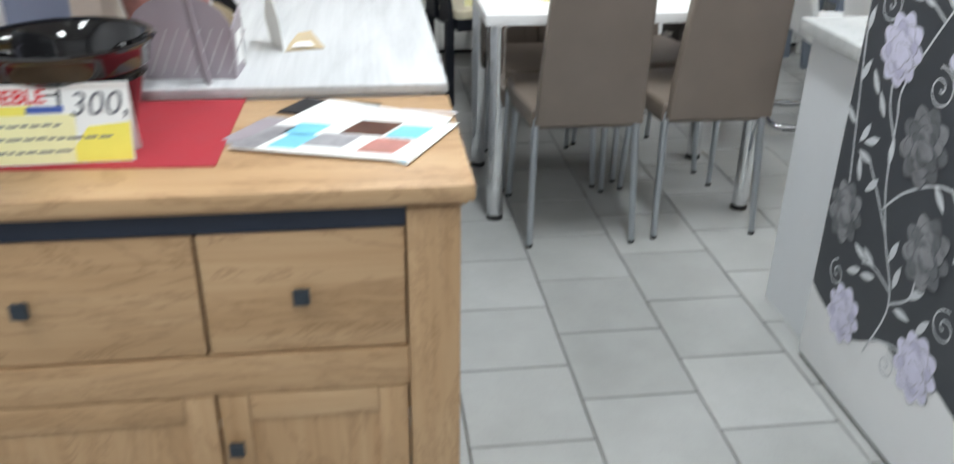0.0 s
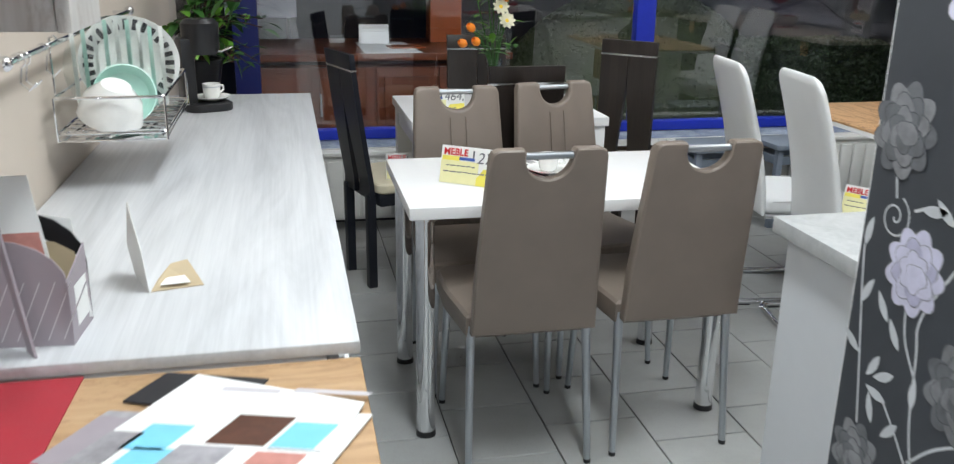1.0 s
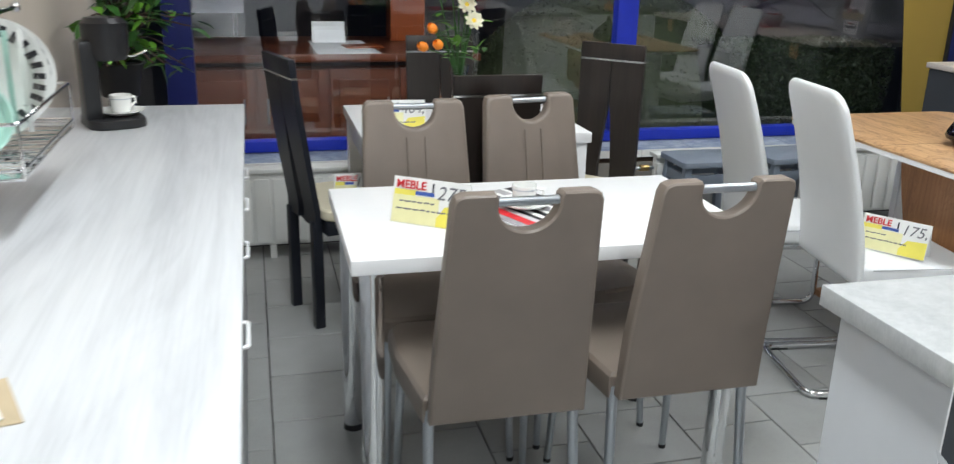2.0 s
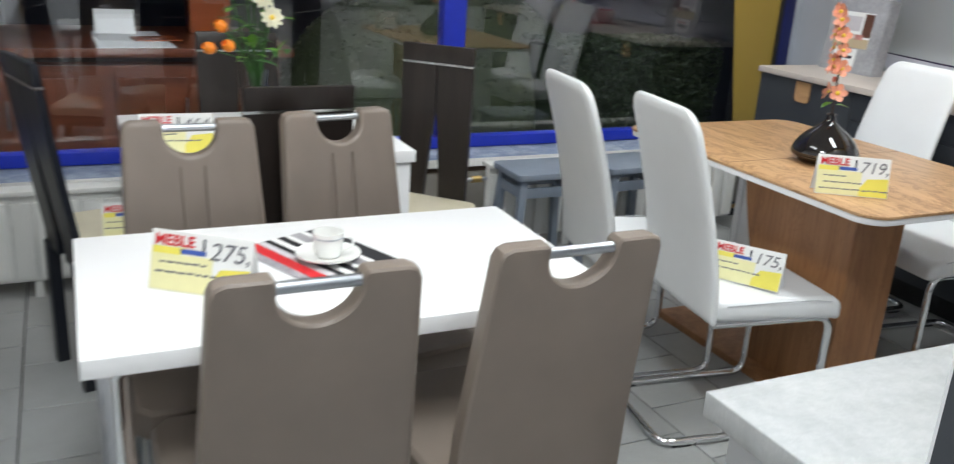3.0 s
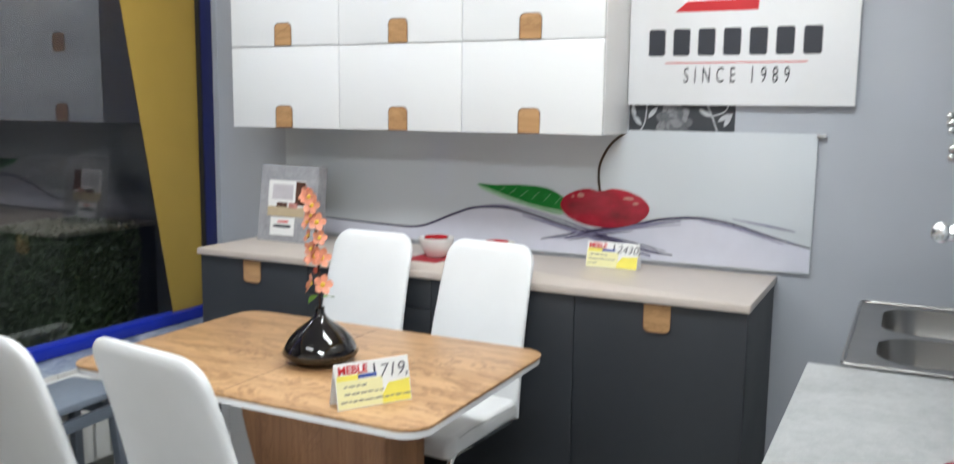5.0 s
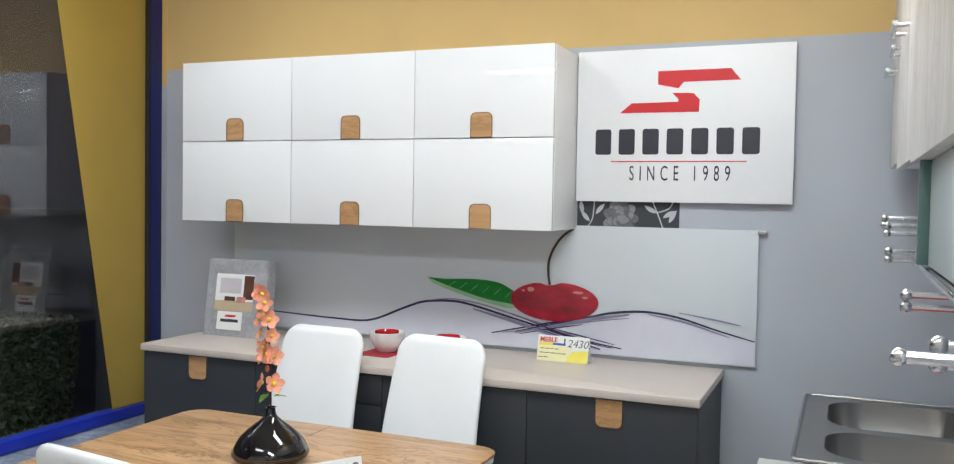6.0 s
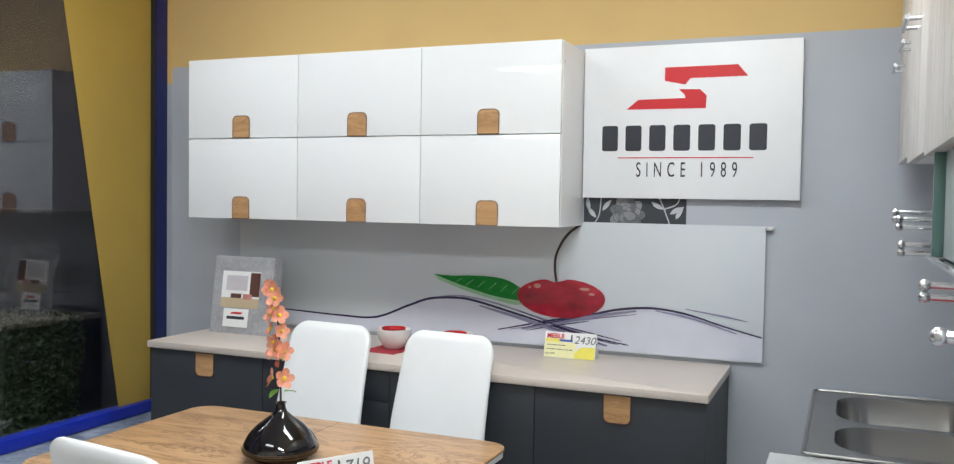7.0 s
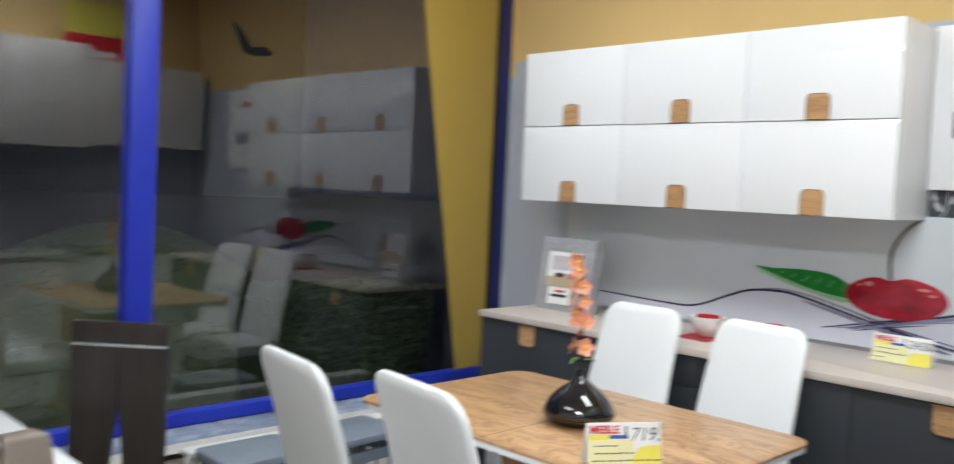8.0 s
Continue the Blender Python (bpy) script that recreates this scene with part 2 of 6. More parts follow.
STOOL_GREY = plain("slate_blue_painted_wood", (0.20, 0.235, 0.29), 0.45, vary=0.08)
LEAF = plain("green_leaf", (0.035, 0.12, 0.022), 0.4, vary=0.4, scale=20)
LEAF_BRIGHT = plain("fresh_green_leaf", (0.12, 0.30, 0.03), 0.45, vary=0.3, scale=20)
ORANGE_PETAL = plain("orange_petal", (0.85, 0.24, 0.015), 0.5, vary=0.15, scale=60)
WHITE_PETAL = plain("cream_white_petal", (0.80, 0.78, 0.62), 0.5, vary=0.08, scale=60)
PEACH_PETAL = plain("peach_petal", (0.76, 0.31, 0.20), 0.5, vary=0.28, scale=90)
CORAL_BUD = plain("coral_bud", (0.62, 0.14, 0.09), 0.5, vary=0.2, scale=60)
YELLOW_HEART = plain("yellow_flower_heart", (0.85, 0.60, 0.06), 0.5)
TWIG = plain("dark_twig", (0.05, 0.025, 0.018), 0.7, bumpy=0.3)
YELLOW_FILM = plain("yellow_window_film", (0.40, 0.27, 0.055), 0.5, vary=0.05, scale=6)
BIRD_FILM = plain("dark_bird_film", (0.008, 0.008, 0.008), 0.95, spec=0.05)
HEDGE = plain("hedge_leaf", (0.018, 0.034, 0.011), 0.6, vary=0.5, scale=12)
GRASS = plain("mown_grass", (0.028, 0.040, 0.012), 0.8, vary=0.4, scale=40, bumpy=0.5)
ASPHALT = plain("asphalt", (0.045, 0.045, 0.048), 0.85, vary=0.3, scale=90, bumpy=0.5)
RUBBER = plain("black_rubber", (0.015, 0.015, 0.016), 0.7)
CASING = plain("lamp_casing", (0.75, 0.75, 0.75), 0.45)
BRASS = metal("brass_valve", (0.60, 0.42, 0.18), 0.3)
ORANGE_BOX = plain("orange_lacquer", (0.28, 0.06, 0.012), 0.35)


def lamp_glow():
    m, nt, p = nodes_of("lamp_diffuser")
    p.inputs["Emission Color"].default_value = (0.95, 0.97, 1.0, 1)
    p.inputs["Emission Strength"].default_value = 9.0
    return m


DIFFUSER = lamp_glow()

# ---- building helpers ----


def mesh_of(bm, name, material, smooth=True):
    me = bpy.data.meshes.new(name)
    bm.normal_update()
    bm.to_mesh(me)
    bm.free()
    for m in (material if isinstance(material, (list, tuple)) else [material]):
        me.materials.append(m)
    if smooth:
        for poly in me.polygons:
            poly.use_smooth = True
        me.set_sharp_from_angle(angle=radians(35))
    return me


def part(name, bm, material, parent=None, label="", at=None, smooth=True):
    """Links a bmesh as one mesh object, under a thing or part where one is given."""
    ob = new(name, mesh_of(bm, name, material, smooth))
    if parent is not None:
        ob.parent = parent
    if at is not None:
        ob.matrix_basis = at
    if label:
        ob["label"] = label
    return ob


def thing(name, m, label, category, group="", kind=""):
    """An empty at the base of a thing that parents its parts."""
    ob = new(name)
    ob.empty_display_size = 0.05
    ob.matrix_basis = m
    return tagged(ob, label, category, group, kind)


def structure(name, bm, material, label, category="", smooth=False):
    return tagged(part(name, bm, material, smooth=smooth), label, category, kind="structure")


def box(x0, y0, z0, x1, y1, z1, bev=0.0, seg=2, bm=None):
    b = bmesh.new()
    vs = [b.verts.new((x, y, z)) for x in (x0, x1) for y in (y0, y1) for z in (z0, z1)]
    for f in ((0, 1, 3, 2), (4, 6, 7, 5), (0, 4, 5, 1), (2, 3, 7, 6), (0, 2, 6, 4), (1, 5, 7, 3)):
        b.faces.new([vs[i] for i in f])
    bmesh.ops.recalc_face_normals(b, faces=b.faces)
    if bev:
        bmesh.ops.bevel(b, geom=list(b.edges), offset=bev, segments=seg, affect="EDGES", profile=0.6)
    return join(bm, b)


def join(bm, b):
    """Adds bmesh b into bm and gives the sum."""
    if bm is None:
        return b
    me = bpy.data.meshes.new("tmp")
    b.to_mesh(me)
    b.free()
    bm.from_mesh(me)
    bpy.data.meshes.remove(me)
    return bm


def rod(p0, p1, r0, r1=None, seg=14, bm=None):
    r1 = r0 if r1 is None else r1
    b = bmesh.new()
    d = Vector(p1) - Vector(p0)
    m = Matrix.Translation((Vector(p0) + Vector(p1)) / 2) @ d.to_track_quat("Z", "Y").to_matrix().to_4x4()
    bmesh.ops.create_cone(b, cap_ends=True, segments=seg, radius1=r0, radius2=r1, depth=d.length, matrix=m)
    return join(bm, b)


def tube(points, r, seg=10, bm=None, flat=1.0):
    """A round (or, with flat under 1, oval) bar swept along points."""
    b = bmesh.new()
    pts = [Vector(p) for p in points]
    rings, up = [], None
    for i, p in enumerate(pts):
        d = (pts[min(i + 1, len(pts) - 1)] - pts[max(i - 1, 0)]).normalized()
        if up is None:
            up = d.orthogonal().normalized()
        up = (up - d * up.dot(d)).normalized()
        side = d.cross(up)
        rings.append([b.verts.new(p + r * (math.cos(a) * up * flat + math.sin(a) * side)) for a in (2 * math.pi * k / seg for k in range(seg))])
    for a, c in zip(rings, rings[1:]):
        for k in range(seg):
            b.faces.new((a[k], a[(k + 1) % seg], c[(k + 1) % seg], c[k]))
    b.faces.new(rings[0][::-1])
    b.faces.new(rings[-1])
    bmesh.ops.recalc_face_normals(b, faces=b.faces)
    return join(bm, b)


def rounded_path(corners, r, n=6, closed=False):
    """A polyline with its corners rounded to radius r."""
    out, c = [], [Vector(p) for p in corners]
    k = len(c)
    for i in range(k):
        if not closed and i in (0, k - 1):
            out.append(c[i])
            continue
        a, p, q = c[i - 1], c[i], c[(i + 1) % k]
        u, v = (a - p), (q - p)
        rr = min(r, u.length * 0.49, v.length * 0.49)
        s, e = p + u.normalized() * rr, p + v.normalized() * rr
        for j in range(n + 1):
            t = j / n
            out.append(s.lerp(p, t).lerp(p.lerp(e, t), t))
    if closed:
        out.append(out[0])
    return out


def lathe(profile, seg=40, bm=None, centre=(0, 0, 0)):
    b = bmesh.new()
    rings = []
    for r, z in profile:
        if r < 1e-5:
            rings.append([b.verts.new((centre[0], centre[1], centre[2] + z))])
        else:
            rings.append([b.verts.new((centre[0] + r * math.cos(2 * math.pi * k / seg), centre[1] + r * math.sin(2 * math.pi * k / seg), centre[2] + z)) for k in range(seg)])
    for a, c in zip(rings, rings[1:]):
        for k in range(seg):
            k2 = (k + 1) % seg
            if len(a) == 1 and len(c) == 1:
                continue
            if len(a) == 1:
                b.faces.new((a[0], c[k2], c[k]))
            elif len(c) == 1:
                b.faces.new((a[k], a[k2], c[0]))
            else:
                b.faces.new((a[k], a[k2], c[k2], c[k]))
    bmesh.ops.recalc_face_normals(b, faces=b.faces)
    return join(bm, b)


def slab(outline, depth, bev=0.0, m=None, seg=2, bm=None):
    """A flat outline (x, y points) given depth along z, with its rim rounded; m: where it is put."""
    b = bmesh.new()
    lo = [b.verts.new((x, y, 0)) for x, y in outline]
    hi = [b.verts.new((x, y, depth)) for x, y in outline]
    n = len(outline)
    f0, f1 = b.faces.new(lo[::-1]), b.faces.new(hi)
    for i in range(n):
        b.faces.new((lo[i], lo[(i + 1) % n], hi[(i + 1) % n], hi[i]))
    bmesh.ops.recalc_face_normals(b, faces=b.faces)
    if bev:
        bmesh.ops.bevel(b, geom=list(set(f0.edges) | set(f1.edges)), offset=bev, segments=seg, affect="EDGES", profile=0.6)
    if m is not None:
        bmesh.ops.transform(b, matrix=m, verts=b.verts)
    return join(bm, b)


def rounded_rect(x0, y0, x1, y1, r, n=6):
    out = []
    for cx, cy, a0 in ((x1 - r, y0 + r, -90), (x1 - r, y1 - r, 0), (x0 + r, y1 - r, 90), (x0 + r, y0 + r, 180)):
        for k in range(n + 1):
            a = radians(a0 + 90 * k / n)
            out.append((cx + r * math.cos(a), cy + r * math.sin(a)))
    return out


def warp(bm, fn):
    for v in bm.verts:
        v.co = Vector(fn(*v.co))
    return bm


def turned(bm, m):
    bmesh.ops.transform(bm, matrix=m, verts=bm.verts)
    return bm


def ball(c, r, u=12, v=8, bm=None, sq=(1, 1, 1)):
    b = bmesh.new()
    bmesh.ops.create_uvsphere(b, u_segments=u, v_segments=v, radius=r, matrix=Matrix.Translation(c) @ Matrix.Diagonal((*sq, 1)))
    return join(bm, b)


def ribbon(points, width, m, thick=0.0006, taper=False, bm=None):
    """A flat printed stroke along x, y points, laid on the plane m."""
    b = bmesh.new()
    pts = [Vector((p[0], p[1])) for p in points]
    n = len(pts)
    lo, hi = [], []
    for i, p in enumerate(pts):
        d = (pts[min(i + 1, n - 1)] - pts[max(i - 1, 0)]).normalized()
        s = Vector((-d.y, d.x)) * width / 2
        if taper:
            s *= 0.25 + 0.75 * math.sin(math.pi * (0.08 + 0.84 * i / (n - 1)))
        lo.append(b.verts.new((p.x - s.x, p.y - s.y, thick)))
        hi.append(b.verts.new((p.x + s.x, p.y + s.y, thick)))
    for i in range(n - 1):
        b.faces.new((lo[i], lo[i + 1], hi[i + 1], hi[i]))
    bmesh.ops.transform(b, matrix=m, verts=b.verts)
    return join(bm, b)


def curve_points(ctrl, n=24):
    """A smooth line through control points."""
    pts = [Vector((*p, 0)) if len(p) == 2 else Vector(p) for p in ctrl]
    pts = [2 * pts[0] - pts[1]] + pts + [2 * pts[-1] - pts[-2]]
    out = []
    for i in range(1, len(pts) - 2):
        a, b, c, d = pts[i - 1:i + 3]
        for k in range(n):
            t = k / n
            out.append(0.5 * ((2 * b) + (c - a) * t + (2 * a - 5 * b + 4 * c - d) * t * t + (3 * b - a - 3 * c + d) * t ** 3))
    out.append(pts[-2])
    return out


def text_mesh(body, size, material, parent, m, name="lettering", align="LEFT", spacing=1.0, bold=0.0, slant=0.0):
    cu = bpy.data.curves.new(name, "FONT")
    cu.body, cu.size, cu.align_x, cu.extrude, cu.space_character, cu.shear, cu.offset = body, size, align, 0.0003, spacing, slant, bold
    tmp = bpy.data.objects.new("tmp_text", cu)
    scene.collection.objects.link(tmp)
    deps = bpy.context.evaluated_depsgraph_get()
    me = bpy.data.meshes.new_from_object(tmp.evaluated_get(deps))
    bpy.data.objects.remove(tmp)
    me.materials.clear()
    me.materials.append(material)
    ob = new(name, me)
    ob.parent, ob.matrix_basis = parent, m
    return ob


# plane poses: local x, y, z become the given world ways
def plane(origin, ax, ay):
    ax, ay = Vector(ax).normalized(), Vector(ay).normalized()
    az = ax.cross(ay)
    return Matrix(((ax.x, ay.x, az.x, origin[0]), (ax.y, ay.y, az.y, origin[1]), (ax.z, ay.z, az.z, origin[2]), (0, 0, 0, 1)))


# ---- the room ----
LX, RX, WY, BY = -0.69, 4.0, 3.03, -5.2
SILL = 0.362
FX = -2.3

structure("wall_west", box(LX - 0.055, -0.56, 0, LX, WY + 0.25, CEIL), BEIGE_WALL, "beige painted wall behind the white-washed worktop", "wall")
structure("wall_west_far", box(FX - 0.15, BY, 0, FX, -0.48, CEIL), WHITE_WALL, "white painted wall beside the aisle", "wall")
structure("wall_niche", box(FX - 0.15, -0.48, 0, LX - 0.056, -0.36, CEIL), WHITE_WALL, "white painted wall behind the oak sideboard", "wall")
structure("wall_south", box(FX - 0.15, BY - 0.15, 0, RX + 0.15, BY, CEIL), WHITE_WALL, "plain white painted wall closing the shop", "wall")
PAINT_Z = 2.165
structure("wall_east", box(RX, BY, 0, RX + 0.15, WY + 0.25, PAINT_Z), GREY_WALL, "pale bluish grey painted wall behind the kitchen", "wall")
structure("wall_east_upper", box(RX, BY, PAINT_Z, RX + 0.15, WY + 0.25, CEIL), YELLOW_WALL, "warm yellow painted band above the grey wall", "wall")
structure("wall_return", box(3.966, WY - 0.085, 0, RX, WY + 0.25, 2.078), GREY_WALL, "pale grey painted strip beside the window frame", "wall")
structure("wall_return_upper", box(3.966, WY - 0.085, 2.078, RX, WY + 0.25, CEIL), YELLOW_WALL, "yellow painted strip beside the window frame", "wall")
structure("ceiling", box(FX - 0.15, BY - 0.15, CEIL, RX + 0.15, WY + 0.25, CEIL + 0.12), CEIL_PAINT, "plain white painted ceiling with lamps", "ceiling")
# parapet under the window
structure("wall_north", box(LX, 2.745, 0, 3.965, WY + 0.25, SILL - 0.025), plain("grey_beige_plaster", (0.27, 0.25, 0.225), 0.8, vary=0.08, scale=14, bumpy=0.3), "grey beige plastered parapet below the shop window", "wall")
structure("wall_north_gap", box(LX, 2.765, SILL - 0.025, 3.965, WY + 0.25, SILL + 0.002), plain("brown_sealing_strip", (0.07, 0.045, 0.03), 0.7, vary=0.2), "dark brown joint under the marbled sill tiles", "wall")
structure("wall_north_lintel", box(LX, WY, 2.62, 3.965, WY + 0.25, CEIL), YELLOW_WALL, "yellow painted strip above the shop window", "wall")
sill = thing("window_sill", Matrix.Identity(4), "blue and white marbled sill tiles with a white front edge", "window sill", kind="structure")
for k in range(16):
    sx = LX + 0.291 * k
    part("sill_tile", box(sx + 0.0015, 2.742, SILL + 0.002, min(sx + 0.291, 3.965) - 0.0015, WY - 0.005, SILL + 0.042, 0.003), MARBLE, sill)
    part("edge_strip", box(sx + 0.0015, 2.736, SILL + 0.006, min(sx + 0.291, 3.965) - 0.0015, 2.7415, SILL + 0.0435), PORCELAIN, sill, "white edge strip")

# kitchen partition with its end board
PY = -0.75
structure("wall_partition_upper", box(0.99, PY - 0.12, PAINT_Z, RX, PY, CEIL), YELLOW_WALL, "yellow painted band of the partition above the grey", "wall")
structure("wall_partition", box(0.99, PY - 0.12, 0, RX, PY, PAINT_Z), GREY_WALL, "grey painted partition wall behind the sink worktop", "wall")
# black strip stands in for the shadow gap below the board
structure("wall_board_shadow_gap", box(0.951, -3.39, 0, 0.985, -0.45, 0.0135), BLACK_PLASTIC, "black strip standing for the shadow gap under the white end board", "skirting")
structure("wall_board", box(0.945, -3.4, 0.014, 0.985, -0.447, 2.45, 0.002), WHITE_BOARD, "white end board of the kitchen display, papered with flowers", "wall", True)


def shop_window():
    root = thing("window_1", Matrix.Identity(4), "large night-dark shop window with bright blue painted frame", "window", kind="structure")
    y0, y1 = WY - 0.085, WY - 0.005
    zb, zt = SILL + 0.045, 2.62
    b = box(LX, y0, zb, 3.965, y1, zb + 0.055, 0.006)
    part("bottom_rail", b, BLUE, root)
    part("top_rail", box(LX, y0, zt - 0.07, 3.965, y1, zt, 0.006), BLUE, root)
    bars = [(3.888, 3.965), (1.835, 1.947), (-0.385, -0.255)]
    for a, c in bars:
        # the two outer mullions take a darker tone of the frame's blue
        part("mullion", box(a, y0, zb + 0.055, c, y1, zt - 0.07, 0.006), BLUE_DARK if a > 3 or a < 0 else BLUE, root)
    edges = [LX, -0.385, -0.255, 1.835, 1.947, 3.888]
    for a, c in ((edges[0], edges[1]), (edges[2], edges[3]), (edges[4], edges[5])):
        pane = part("pane", box(a - 0.01, WY - 0.055, zb + 0.04, c + 0.01, WY - 0.047, zt - 0.06), WINDOW_GLASS, root, "clear glass mirroring the lit room", smooth=False)
        pane.visible_shadow = False
    # black gasket on the right frame
    part("gasket", box(3.876, WY - 0.082, zb + 0.06, 3.8875, WY - 0.056, zt - 0.08), RUBBER, root)
    return root


shop_window()
PL = plane((0, WY - 0.0555, 0), (1, 0, 0), (0, 0, 1))
film = part("window_film", slab([(3.665, SILL + 0.102), (3.876, SILL + 0.102), (3.876, 2.545), (3.312, 2.545)], 0.0005, m=PL), YELLOW_FILM, smooth=False)
tagged(film, "yellow adhesive film with a slanting edge on the pane", "window film")
bird = part("bird_sticker", slab([(2.225, 2.125), (2.285, 2.075), (2.325, 2.02), (2.385, 2.032), (2.43, 2.005), (2.40, 1.992), (2.34, 1.985), (2.29, 1.99), (2.265, 2.03)], 0.0005, m=PL @ pose(0.05, -0.005, 0)), BIRD_FILM, smooth=False)
tagged(bird, "dark silhouette film stuck on the window pane", "window sticker")


def radiator(x0, x1):
    root = thing("radiator", pose(x0, 2.535, 0.065), "white enamelled panel radiator below the window sill", "radiator", "radiators under the window")
    w = x1 - x0
    part("panel", box(0, 0.02, 0, w, 0.05, 0.34, 0.006), RADIATOR, root)
    part("top_grille", box(0, 0.0, 0.34, w, 0.09, 0.36, 0.005), RADIATOR, root)
    n = int(w / 0.078)
    for k in range(n):
        cx = (k + 0.5) * w / n
        part("rib", box(cx - 0.034, 0.0, 0.015, cx + 0.034, 0.02, 0.315, 0.009), RADIATOR, root)
    part("valve", rod((w + 0.0, 0.03, 0.05), (w + 0.07, 0.03, 0.05), 0.012), BRASS, root, "brass valve")
    part("supply_pipe", tube(rounded_path([(-0.001, 0.03, 0.29), (-0.11, 0.03, 0.29), (-0.11, 0.06, 0.29), (-0.11, 0.06, -0.078)], 0.015, 4), 0.009, 8), SILVER, root)
    part("valve", rod((-0.075, 0.03, 0.29), (-0.03, 0.03, 0.29), 0.016), BRASS, root, "brass valve")
    part("bracket_foot", box(w * 0.3, 0.02, -0.08, w * 0.3 + 0.03, 0.05, 0, 0.003), RADIATOR, root)
    part("bracket_foot", box(w * 0.7, 0.02, -0.08, w * 0.7 + 0.03, 0.05, 0, 0.003), RADIATOR, root)


radiator(-0.35, 0.95)
radiator(1.92, 3.36)

# tile skirting along the west part of the parapet
structure("baseboard", box(LX, 2.732, 0, 3.965, 2.7445, 0.075, 0.003), plain("dark_skirting", (0.03, 0.03, 0.035), 0.5), "dark skirting board under the window", "skirting", True)

# fixtures stay out of view; the last one holds the added fill lamp
for lx, ly, watts in LAMPS:
    lamp = thing("ceiling_lamp", pose(lx, ly, CEIL), "unseen white ceiling lamp with a long lit diffuser", "ceiling lamp", "ceiling lamps")
    part("casing", box(-0.17, -0.62, -0.05, 0.17, 0.62, 0, 0.006), CASING, lamp)
    part("diffuser", box(-0.145, -0.59, -0.058, 0.145, 0.59, -0.0505), DIFFUSER, lamp, "glowing diffuser", smooth=False)

# ---- outside the window ----
structure("ground", box(-60, WY + 0.25, -0.2, 60, 90, -0.02), ASPHALT, "dark asphalt outside the window at night", "ground")
structure("floor_slab", box(FX - 0.15, BY - 0.15, -0.2, RX + 0.15, WY + 0.25, -0.006), GROUT, "grey grout bed under the floor tiles", "floor")


def leaf_cloud(surface, count, size, seed, flat=0.55):
    """Many small leaves strewn over a surface; surface(rng) gives a place and the way out."""
    rng = random.Random(seed)
    verts, faces = [], []
    for _ in range(count):
        p, out = surface(rng)
        d = Vector((rng.gauss(0, 1), rng.gauss(0, 1), rng.gauss(0, 1))).normalized()
        d = (d + out * 0.6).normalized()
        side = d.orthogonal().normalized()
        side = (Matrix.Rotation(rng.uniform(0, 6.28), 3, d) @ side)
        s = size * rng.uniform(0.6, 1.4)
        base = len(verts)
        verts += [tuple(p - d * s * 0.5), tuple(p + side * s * flat * 0.5), tuple(p + d * s * 0.5), tuple(p - side * s * flat * 0.5)]
        faces.append((base, base + 1, base + 2, base + 3))
    me = bpy.data.meshes.new("leaves")
    me.from_pydata(verts, [], faces)
    return me


def mound(cx, cy, rx, ry, h):
    b = bmesh.new()
    n, k = 48, 14
    rings = []
    for j in range(k + 1):
        a = math.pi / 2 * j / k
        rings.append([b.verts.new((cx + rx * math.cos(a) * math.cos(t), cy + ry * math.cos(a) * math.sin(t), -0.02 + h * math.sin(a) * (1 + 0.03 * noise.noise(Vector((math.cos(t) * 2, math.sin(t) * 2, j)))))) for t in (2 * math.pi * i / n for i in range(n))])
    for p, q in zip(rings, rings[1:]):
        for i in range(n):
            b.faces.new((p[i], p[(i + 1) % n], q[(i + 1) % n], q[i]))
    bmesh.ops.remove_doubles(b, verts=b.verts, dist=0.001)
    return b


tagged(part("grass_mound", mound(2.55, 4.75, 1.2, 0.75, 1.16), GRASS), "rounded grassy green mound outside the window", "grass", kind="stuff")


def mound_surface(rng):
    t, a = rng.uniform(0, 2 * math.pi), math.asin(rng.random())
    out = Vector((math.cos(a) * math.cos(t), math.cos(a) * math.sin(t), math.sin(a)))
    return Vector((2.55 + 1.2 * out.x, 4.75 + 0.75 * out.y, -0.02 + 1.165 * out.z)), out


grass = new("grass_blades", leaf_cloud(mound_surface, 9000, 0.035, 5, 0.3))
grass.data.materials.append(GRASS)
tagged(grass, "short green grass blades over the mound", "grass", kind="stuff")


def hedge_surface(rng):
    x, z = rng.uniform(2.95, 4.15), rng.uniform(0, 0.82)
    bulge = 0.05 * noise.noise(Vector((x * 3, z * 3, 1.0)))
    if rng.random() < 0.3:
        return Vector((x, rng.uniform(3.75, 4.3), 0.82 + bulge)), Vector((0, 0, 1))
    if rng.random() < 0.15:
        return Vector((4.15 + bulge, rng.uniform(3.75, 4.3), z)), Vector((1, 0, 0))
    return Vector((x, 3.75 + bulge, z)), Vector((0, -1, 0))


hedge = thing("hedge", pose(0, 0, -0.02), "dark green clipped hedge outside the window", "hedge")
part("hedge_core", box(2.98, 3.79, 0, 4.12, 4.28, 0.79, 0.05), HEDGE, hedge)
hl = new("hedge_leaves", leaf_cloud(hedge_surface, 14000, 0.03, 8))
hl.data.materials.append(HEDGE)
hl.parent = hedge
hl["kind"] = "stuff"


